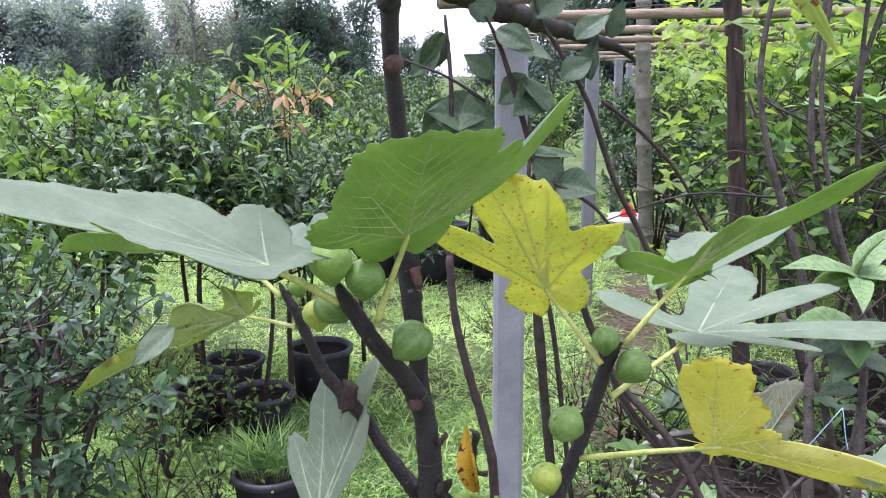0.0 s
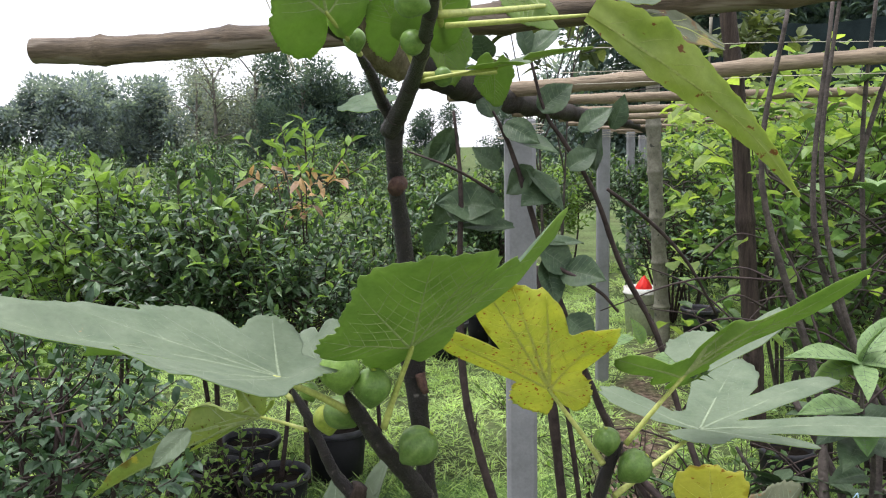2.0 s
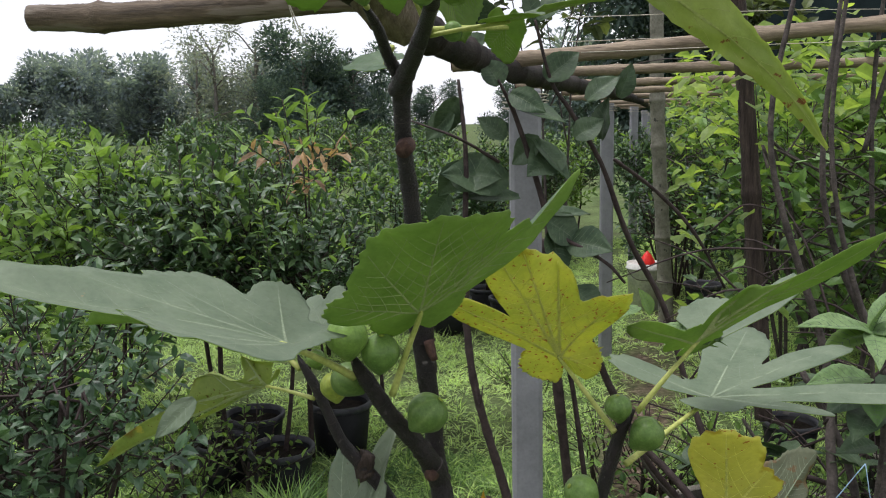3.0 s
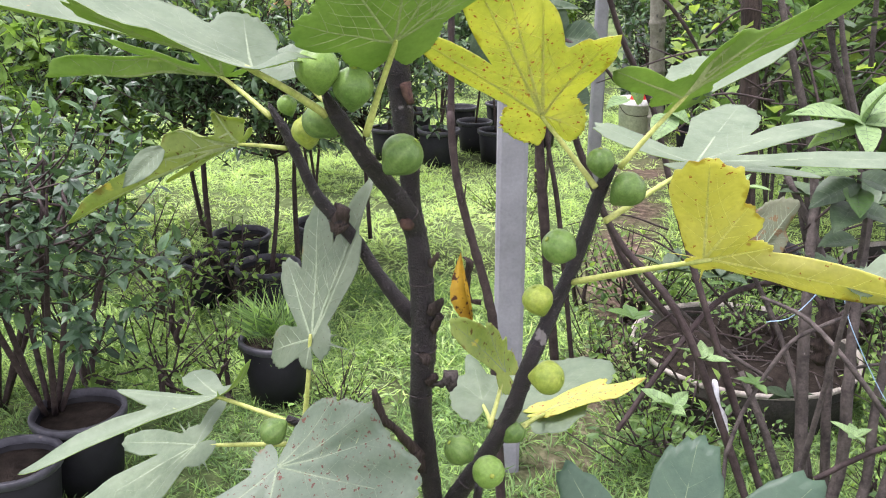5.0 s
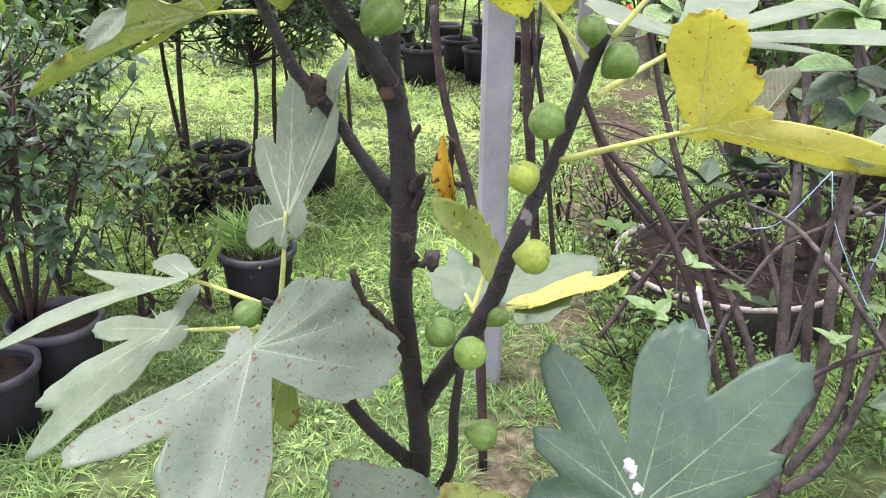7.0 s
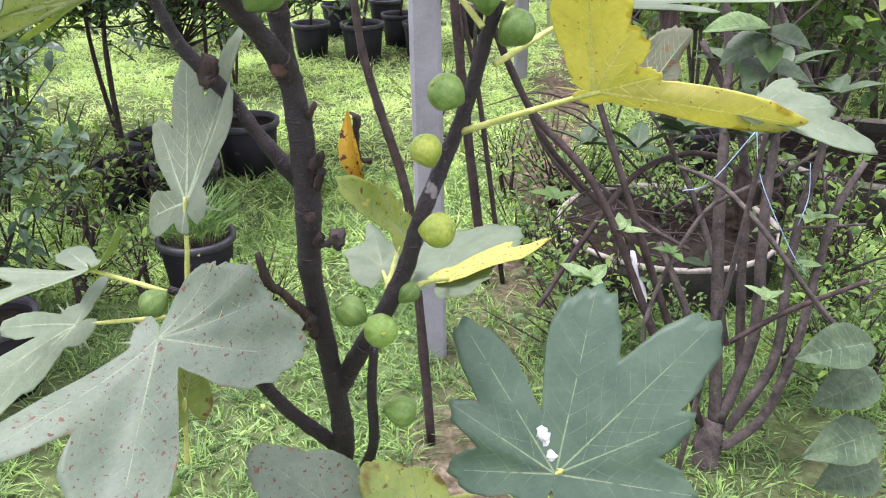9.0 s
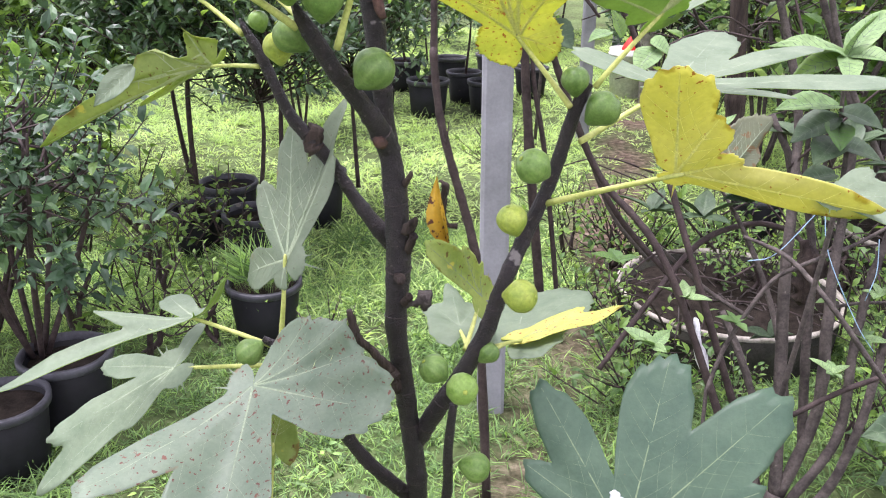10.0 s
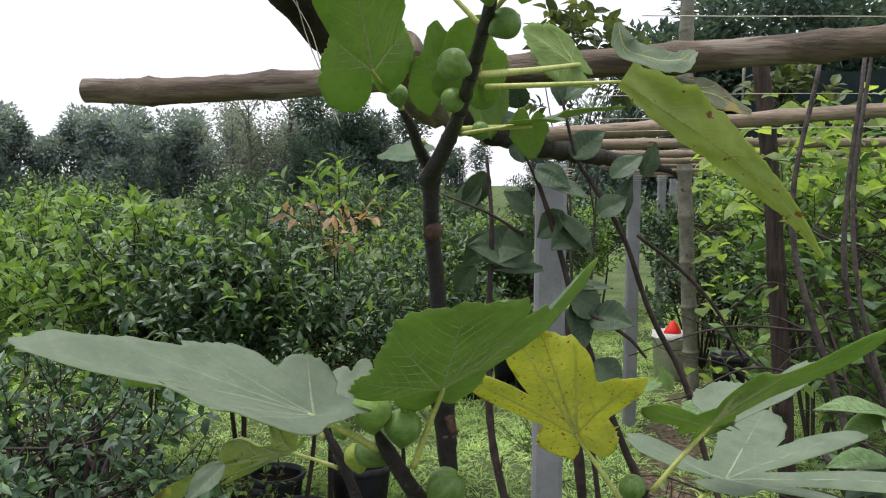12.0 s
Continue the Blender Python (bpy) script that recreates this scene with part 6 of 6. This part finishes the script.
fig_leaf(tree, (0.004692, 0.47, 1.648), (0.02186, 0.45, 1.664), [((0.02813, 0.42, 1.688), 30), ((0.0379, 0.44, 1.675), 24)], (0.2, 0.8, 0.4), "fig_top", "fig_under", seed=33, core=0.4, pr=0.0016)
fig_leaf(tree, (-0.002728, 0.52, 1.637), (-0.001987, 0.66, 1.624), [((0.0169, 0.66, 1.654), 30), ((0.002991, 0.66, 1.668), 30)], (0, 0.8, 0.4), "fig_top", "fig_under", seed=34, core=0.4)
fig_leaf(tree, (-0.03471, 0.73, 1.581), (-0.009032, 0.72, 1.636), [((0.005494, 0.74, 1.591), 30), ((0.02132, 0.76, 1.629), 30)], (0, 0.8, 0.4), "fig_top", "fig_under", seed=35, core=0.4)


# ---- the many-stemmed shrub in front of the planter ----
shrub = thing("bare_shrub", (0.795, 1.656, 0), "leggy many-stemmed shrub with grey-brown bare stems", "shrub")
SB = M["shrub_bark"]
limb("stump", [(0.7956, 1.62, -0.04171), (0.7969, 1.64, 0.04353), (0.8157, 1.66, 0.1023)], [0.034, 0.032, 0.024], SB, shrub, sides=12, rough=0.3)
STEMS = [
    ([(0.8182, 1.66, 0.08574), (0.8016, 1.7, 0.3507), (0.7916, 1.75, 0.593), (0.795, 1.8, 0.8023), (0.7882, 1.85, 1.017), (0.6683, 1.9, 1.455), (0.7289, 1.95, 1.842)], [0.019, 0.018, 0.016, 0.013, 0.011, 0.008, 0.006]),
    ([(0.8253, 1.66, 0.1021), (0.8838, 1.68, 0.3192), (0.8811, 1.7, 0.5164), (0.8888, 1.74, 0.6454), (0.9124, 1.8, 0.8018), (0.9145, 1.85, 0.9807), (0.7883, 1.9, 1.351), (0.8258, 1.95, 1.85)], [0.018, 0.017, 0.016, 0.014, 0.012, 0.010, 0.008, 0.006]),
    ([(0.8386, 1.64, 0.09227), (0.9327, 1.66, 0.2653), (0.948, 1.7, 0.4746), (0.9737, 1.74, 0.6149), (1.004, 1.78, 0.7986), (0.8479, 1.82, 1.123), (0.7781, 1.85, 1.482), (0.8253, 1.9, 1.907)], [0.015, 0.014, 0.013, 0.012, 0.010, 0.008, 0.006, 0.005]),
    ([(0.8272, 1.62, 0.05704), (0.9097, 1.62, 0.1366), (0.9653, 1.64, 0.2989), (1.003, 1.68, 0.4743), (1.04, 1.72, 0.6092), (1.107, 1.76, 0.7136)], [0.015, 0.014, 0.013, 0.0125, 0.011, 0.009]),
    ([(0.7627, 1.7, 0.2905), (0.7168, 1.74, 0.4189), (0.6766, 1.8, 0.5138)], [0.012, 0.011, 0.009]),
    ([(0.8775, 1.7, 0.1943), (0.8656, 1.75, 0.4412), (0.8687, 1.8, 0.6186), (0.8461, 1.85, 0.7776), (0.759, 1.9, 0.9583)], [0.014, 0.013, 0.012, 0.011, 0.009]),
    ([(0.8405, 1.72, 0.2768), (0.8091, 1.8, 0.4759), (0.7501, 1.9, 0.6514), (0.6657, 2, 0.8026)], [0.010, 0.009, 0.007, 0.005]),
    ([(1.044, 2.2, 1.168), (1.019, 2.2, 1.567), (1.035, 2.2, 1.901)], [0.008, 0.007, 0.006]),
    ([(1.005, 2.2, 1.436), (1.044, 2.2, 1.612), (1.103, 2.2, 1.799)], [0.008, 0.008, 0.007]),
]
for p, r in STEMS:
    limb("stem", p, [0.8 * q for q in r], SB, shrub, sides=10, steps=7, rough=0.18, nodes=0.09, ring=0.1)
HOOPS = [
    ([(0.3864, 1.72, 0.3973), (0.4981, 1.8, 0.5229), (0.6345, 1.9, 0.6436), (0.7629, 1.95, 0.6764), (0.8322, 1.9, 0.6834), (0.8678, 1.85, 0.662)], [0.006, 0.0068, 0.0072, 0.007, 0.0068, 0.006]),
    ([(0.6175, 1.66, 0.3769), (0.6629, 1.7, 0.4781), (0.7419, 1.72, 0.6159), (0.8149, 1.74, 0.6554), (0.9584, 1.8, 0.6867), (1.1, 1.85, 0.7498)], [0.005, 0.0052, 0.0052, 0.005, 0.0045, 0.004]),
    ([(0.702, 1.8, 0.7004), (0.7756, 1.72, 0.682), (0.8448, 1.62, 0.6112), (0.9459, 1.56, 0.4797), (1.049, 1.5, 0.3685)], [0.004, 0.0055, 0.006, 0.006, 0.006]),
    ([(0.7933, 1.6, 0.3593), (0.9039, 1.6, 0.4288), (1.077, 1.6, 0.5025)], [0.006, 0.006, 0.005]),
    ([(0.9286, 1.8, 0.5258), (0.9998, 1.8, 0.5395), (1.167, 1.8, 0.5452)], [0.004, 0.004, 0.003]),
    ([(0.4765, 1.9, 0.6952), (0.5499, 1.9, 0.6241), (0.654, 1.85, 0.5425), (0.753, 1.8, 0.4912)], [0.004, 0.0045, 0.005, 0.005]),
    ([(0.3476, 2, 0.8849), (0.4159, 1.95, 0.7347), (0.5065, 1.95, 0.62), (0.5844, 1.9, 0.5511), (0.6575, 1.85, 0.5131)], [0.006, 0.007, 0.0075, 0.008, 0.009]),
    ([(0.3664, 2.02, 0.8395), (0.4424, 2, 0.6756), (0.5438, 2, 0.5557)], [0.005, 0.006, 0.006]),
    ([(0.6323, 1.7, 0.3681), (0.6227, 1.66, 0.2416), (0.6216, 1.64, 0.1455)], [0.005, 0.005, 0.006]),
]
for p, r in HOOPS:
    limb("twig", p, r, M["twig_bark"] if r[0] > 0.0055 else SB, shrub, "thin arching twig", sides=8, steps=7, rough=0.12)
fine_rng = random.Random(12)
rows = []
for i in range(55):
    x, y, z = fine_rng.uniform(0.6, 1.35), fine_rng.uniform(1.75, 2.5), fine_rng.uniform(0.25, 1.25)
    a, e, l = fine_rng.uniform(0, 6.3), fine_rng.uniform(-0.2, 0.9), fine_rng.uniform(0.15, 0.5)
    d = np.array((math.cos(a), 0.5 * math.sin(a), e))
    p0 = np.array((x, y, z))
    limb("twig", [p0, p0 + d * l * 0.5 + (0, 0, 0.04), p0 + d * l], [0.0034, 0.0026, 0.0014], M["twig_bark"], shrub, sides=5, steps=4)
# withered clump and cocoon-like residue hanging in the twigs
limb("withered_leaf", [(0.8495, 1.82, 0.6869), (0.8612, 1.8, 0.6326), (0.8556, 1.8, 0.5624), (0.8536, 1.8, 0.5337)], [0.012, 0.03, 0.026, 0.006], M["dead_wood"], shrub, "dark withered leaf hanging from a twig", sides=7, steps=5, rough=0.9)
limb("withered_leaf", [(0.5933, 1.72, 0.5309), (0.6094, 1.72, 0.4454), (0.6454, 1.7, 0.3679)], [0.006, 0.012, 0.003], M["silk"], shrub, "pale withered leaf wrapped in silk", sides=7, steps=5, rough=0.9)


def sprout(owner, at, count, size, mat, seed, lift=0.5, wide=0.5):
    r2 = np.random.default_rng(seed)
    for k in range(count):
        a = 2.4 * k + r2.uniform(0, 1)
        d = unit((math.cos(a), math.sin(a), lift + r2.uniform(-0.3, 0.3)))
        l = size * r2.uniform(0.7, 1.15)
        oval_leaf(owner, at, np.array(at) + d * l, (r2.normal(0, 0.2), r2.normal(0, 0.2), 1), l * wide, mat, seed=seed + k)


for k, (q, s, m_) in enumerate([((0.5718, 1.75, 0.566), 0.06, "pale_leaf"), ((0.4989, 1.7, 0.4716), 0.07, "pale_leaf"), ((0.6762, 1.7, 0.5326), 0.05, "shrub_leaf"), ((0.9801, 1.7, 0.6048), 0.05, "pale_leaf"), ((0.9636, 1.7, 0.4943), 0.05, "pale_leaf"),
                               ((0.6353, 1.9, 0.7082), 0.10, "apple_leaf"), ((0.7368, 1.9, 0.7491), 0.09, "apple_leaf"), ((0.514, 1.9, 0.7227), 0.08, "apple_leaf"), ((0.8539, 1.8, 0.767), 0.09, "apple_leaf"), ((0.5292, 2.3, 0.428), 0.08, "shrub_leaf"),
                               ((0.8424, 1.9, 0.3958), 0.08, "apple_leaf"), ((0.8628, 1.6, 0.4642), 0.05, "pale_leaf"), ((0.8898, 1.75, 0.9304), 0.1, "apple_leaf"), ((0.9831, 1.7, 0.8836), 0.1, "apple_leaf"), ((0.6814, 2, 0.898), 0.09, "pale_leaf"), ((0.8181, 1.9, 0.9076), 0.1, "apple_leaf"),
                               ((0.8535, 1.9, 1.273), 0.09, "apple_leaf"), ((0.8124, 2, 1.421), 0.07, "pale_leaf"), ((0.9714, 2, 1.42), 0.08, "pale_leaf"), ((0.9987, 2.2, 1.685), 0.07, "pale_leaf"), ((0.7687, 2.2, 1.614), 0.06, "pale_leaf")]):
    sprout(shrub, q, 5, s, m_, 100 + 7 * k)
# dark drooping leaves low at the side
for k, (a, b) in enumerate((((0.8862, 1.25, 0.5678), (0.7454, 1.2, 0.5848)), ((0.9127, 1.25, 0.4978), (0.7844, 1.2, 0.4881)), ((0.9052, 1.2, 0.4144), (0.761, 1.15, 0.4152)), ((0.9229, 1.2, 0.3397), (0.7944, 1.15, 0.348)))):
    oval_leaf(shrub, a, b, (0.1, -0.6, 0.8), 0.085, "apple_leaf", seed=k + 3)
twine2 = thing("blue_twine", (0.9729, 1.7, 0.7613), "thin pale blue twine knotted among the stems", "twine")
limb("strand", [(0.8336, 1.72, 0.8054), (0.8528, 1.7, 0.6983), (0.932, 1.68, 0.5463), (0.9839, 1.68, 0.4759)], [0.0011] * 4, M["blue_twine"], twine2, sides=5)
limb("strand", [(0.9536, 1.7, 0.7361), (0.9631, 1.7, 0.6583), (0.9511, 1.7, 0.5915)], [0.0011] * 3, M["blue_twine"], twine2, sides=5)
limb("strand", [(0.8336, 1.72, 0.8054), (0.7605, 1.75, 0.6799), (0.704, 1.76, 0.6564)], [0.0011] * 3, M["blue_twine"], twine2, sides=5)

# ---- sapling with pale oval leaves ----
sapling = thing("pale_sapling", (0.8451, 1.5, 0.4449), "young shrub with pale green oval leaves in a whorl", "sapling")
sapling.location.z = 0
C0 = np.array((0.7019, 1.45, 1.157))
limb("stem", [(C0[0] - 0.03, C0[1] + 0.06, 0.0), (0.7406, 1.47, 0.8687), (0.715, 1.46, 1.051), tuple(C0)], [0.007, 0.005, 0.004, 0.0035], M["shrub_bark"], sapling, sides=8)
for k, (b, t, w, m_) in enumerate(((tuple(C0), (0.5599, 1.38, 1.213), 0.055, "pale_leaf"), (tuple(C0), (0.7064, 1.42, 1.233), 0.045, "pale_leaf"), (tuple(C0), (0.7524, 1.4, 1.171), 0.06, "pale_leaf"), (tuple(C0), (0.5959, 1.4, 1.146), 0.05, "citrus_light"), (tuple(C0), (0.6597, 1.32, 1.154), 0.04, "pale_leaf"), (tuple(C0), (0.7865, 1.5, 1.25), 0.05, "pale_leaf"),
                            ((0.7086, 1.46, 1.071), (0.5926, 1.42, 1.094), 0.06, "pale_leaf"), ((0.7121, 1.46, 1.051), (0.6251, 1.44, 1.025), 0.065, "apple_leaf"), ((0.7103, 1.46, 1.061), (0.7757, 1.42, 1.052), 0.065, "apple_leaf"), ((0.7142, 1.46, 1.01), (0.6527, 1.38, 1.003), 0.06, "apple_leaf"), ((0.7189, 1.46, 1), (0.797, 1.44, 0.9917), 0.06, "apple_leaf"), ((0.7089, 1.46, 1.041), (0.6907, 1.38, 1.028), 0.05, "shrub_leaf"),
                            ((0.7249, 1.46, 0.9477), (0.6559, 1.44, 0.9532), 0.05, "apple_leaf"), ((0.3914, 1.5, 1.158), (0.351, 1.46, 1.13), 0.05, "pale_leaf"), ((0.3806, 1.5, 1.168), (0.4298, 1.5, 1.149), 0.06, "pale_leaf"), ((0.32, 1.55, 1.179), (0.2763, 1.5, 1.181), 0.03, "pale_leaf"), ((0.3306, 1.5, 1.177), (0.3167, 1.5, 1.225), 0.03, "citrus_light"))):
    oval_leaf(sapling, b, t, (0.0, -0.35, 1), w, m_, bend=0.22, fold=0.3, seed=k)

# ---- sapling with dark twigs and grey oval leaves beside the first post ----
dark_sapling = thing("dark_sapling", (0.5081, 3.166, 0), "sapling with thin dark twigs and grey-green oval leaves", "sapling")
TB = M["twig_bark"]
for p, r in (
    ([(0.74, 1.64, 0.1), (0.5268, 1.75, 0.6375), (0.3794, 1.85, 0.8143), (0.2908, 1.85, 0.9959), (0.2491, 1.85, 1.103), (0.1892, 1.85, 1.27), (0.1387, 1.85, 1.435), (0.0987, 1.85, 1.548), (0.06753, 1.85, 1.611)], [0.009, 0.0085, 0.008, 0.0078, 0.0075, 0.007, 0.006, 0.005, 0.003]),
    ([(0.78, 1.66, 0.1), (0.5835, 1.78, 0.6528), (0.5057, 1.88, 0.9008), (0.4443, 1.9, 1.104), (0.3616, 1.9, 1.261), (0.2934, 1.88, 1.432), (0.2211, 1.86, 1.547), (0.1808, 1.86, 1.61), (0.1457, 1.86, 1.736)], [0.009, 0.008, 0.007, 0.0065, 0.006, 0.0055, 0.005, 0.004, 0.003]),
    ([(0.329, 1.92, 1.437), (0.433, 1.95, 1.36), (0.527, 1.98, 1.264), (0.616, 2.02, 1.123)], [0.0045, 0.0045, 0.004, 0.003]),
    ([(0.1829, 1.85, 1.282), (0.2894, 1.8, 1.227), (0.3388, 1.8, 1.177)], [0.005, 0.004, 0.003]),
    ([(0.14, 1.75, 0.0), (0.1032, 1.75, 0.5743), (0.0843, 1.75, 0.7114), (0.04684, 1.75, 0.8418), (0.01209, 1.75, 0.9785), (-0.002562, 1.76, 1.107), (-0.001994, 1.78, 1.103), (-0.00368, 1.8, 1.315), (-0.003107, 1.82, 1.463), (-0.01772, 1.85, 1.612)], [0.011, 0.0105, 0.010, 0.009, 0.008, 0.008, 0.0075, 0.0065, 0.005, 0.003]),
    ([(0.009557, 1.75, 0.9906), (0.02475, 1.73, 0.9291), (0.03219, 1.72, 0.9743)], [0.003, 0.002, 0.0012]),
    ([(0.36, 2.6, 0.0), (0.2862, 2.6, 0.6233), (0.2534, 2.6, 0.9466), (0.23, 2.6, 1.164)], [0.016, 0.015, 0.013, 0.012]),
    ([(0.42, 2.6, 0.0), (0.334, 2.6, 0.6334), (0.2861, 2.6, 0.8774), (0.2649, 2.6, 1.066)], [0.008, 0.008, 0.007, 0.006]),
    ([(0.06927, 1.84, 1.436), (-0.01743, 1.8, 1.488), (-0.1192, 1.85, 1.525)], [0.004, 0.003, 0.002]),
):
    limb("twig", p, r, TB, dark_sapling, sides=8, steps=7, rough=0.15, nodes=0.06, ring=0.15)
for k, (b, t, w, u) in enumerate((
    ((0.08832, 1.85, 1.397), (-0.04789, 1.78, 1.422), 0.085, (0.0, -0.9, 0.5)), ((0.1135, 1.85, 1.359), (-0.02431, 1.8, 1.375), 0.05, (0, -0.5, 0.9)), ((0.1075, 1.85, 1.555), (0.2088, 1.8, 1.53), 0.05, (0, -0.5, 0.9)),
    ((0.2024, 1.86, 1.459), (0.1295, 1.8, 1.414), 0.07, (0.3, -0.6, 0.7)), ((0.2208, 1.85, 1.263), (0.3046, 1.78, 1.256), 0.07, (0, -0.9, 0.6)), ((0.1765, 1.85, 1.321), (0.2774, 1.9, 1.327), 0.05, (0, -0.4, 1)), ((0.145, 1.85, 1.485), (0.2274, 1.8, 1.401), 0.05, (0.5, -0.6, 0.7)),
    ((0.2932, 1.88, 1.483), (0.2947, 1.85, 1.572), 0.06, (-0.8, -0.5, 0.4)), ((0.2586, 1.86, 1.566), (0.3271, 1.86, 1.622), 0.05, (0, -0.6, 0.7)), ((0.1829, 1.85, 1.282), (0.2096, 1.8, 1.19), 0.06, (0.5, -0.8, 0.3)), ((0.08224, 1.85, 1.486), (0.02585, 1.85, 1.536), 0.05, (0, -0.7, 0.7)),
    ((0.07, 1.85, 1.599), (0.03892, 1.85, 1.659), 0.06, (0.4, -0.8, 0.4)), ((0.1708, 1.86, 1.611), (0.2395, 1.86, 1.672), 0.06, (0, -0.8, 0.5)), ((0.1457, 1.86, 1.723), (0.127, 1.86, 1.81), 0.05, (0.5, -0.7, 0.5)), ((0.152, 1.86, 1.735), (0.2142, 1.86, 1.797), 0.05, (-0.5, -0.7, 0.5)),
    ((0.2304, 1.82, 1.161), (0.2871, 1.78, 1.12), 0.06, (0, -0.7, 0.7)), ((-0.01774, 1.84, 1.574), (-0.06851, 1.84, 1.487), 0.05, (0.5, -0.8, 0.3)), ((-0.005734, 1.82, 1.438), (-0.06232, 1.82, 1.363), 0.05, (0.3, -0.8, 0.3)), ((0.05657, 1.86, 1.281), (0.0938, 1.84, 1.182), 0.06, (-0.5, -0.8, 0.3)), ((0.3338, 1.9, 1.572), (0.3651, 1.9, 1.648), 0.04, (0.4, -0.8, 0.3)),
    ((-0.034, 1.84, 1.411), (0.072, 1.8, 1.41), 0.085, (-0.3, -0.75, 0.6)),
    ((-0.03, 1.84, 1.543), (-0.092, 1.84, 1.485), 0.05, (0.0, -0.75, 0.6)),
    ((0.093, 1.84, 1.582), (0.165, 1.8, 1.546), 0.05, (-0.3, -0.75, 0.6)),
    ((-0.039, 1.84, 1.366), (-0.091, 1.88, 1.296), 0.05, (0.3, -0.75, 0.6)),
    ((0.175, 1.84, 1.308), (0.251, 1.84, 1.26), 0.07, (0.0, -0.75, 0.6)),
    ((0.158, 1.84, 1.484), (0.092, 1.88, 1.43), 0.055, (0.3, -0.75, 0.6)),
    ((0.232, 1.84, 1.485), (0.292, 1.84, 1.53), 0.05, (0.0, -0.75, 0.6)),
    ((-0.008, 1.84, 1.667), (0.046, 1.8, 1.701), 0.05, (-0.3, -0.75, 0.6)),
    ((0.053, 1.84, 1.717), (0.032, 1.8, 1.773), 0.05, (-0.3, -0.75, 0.6)))):
    oval_leaf(dark_sapling, b, t, u, w * 1.2, "apple_leaf", bend=0.12, fold=0.25, seed=k)
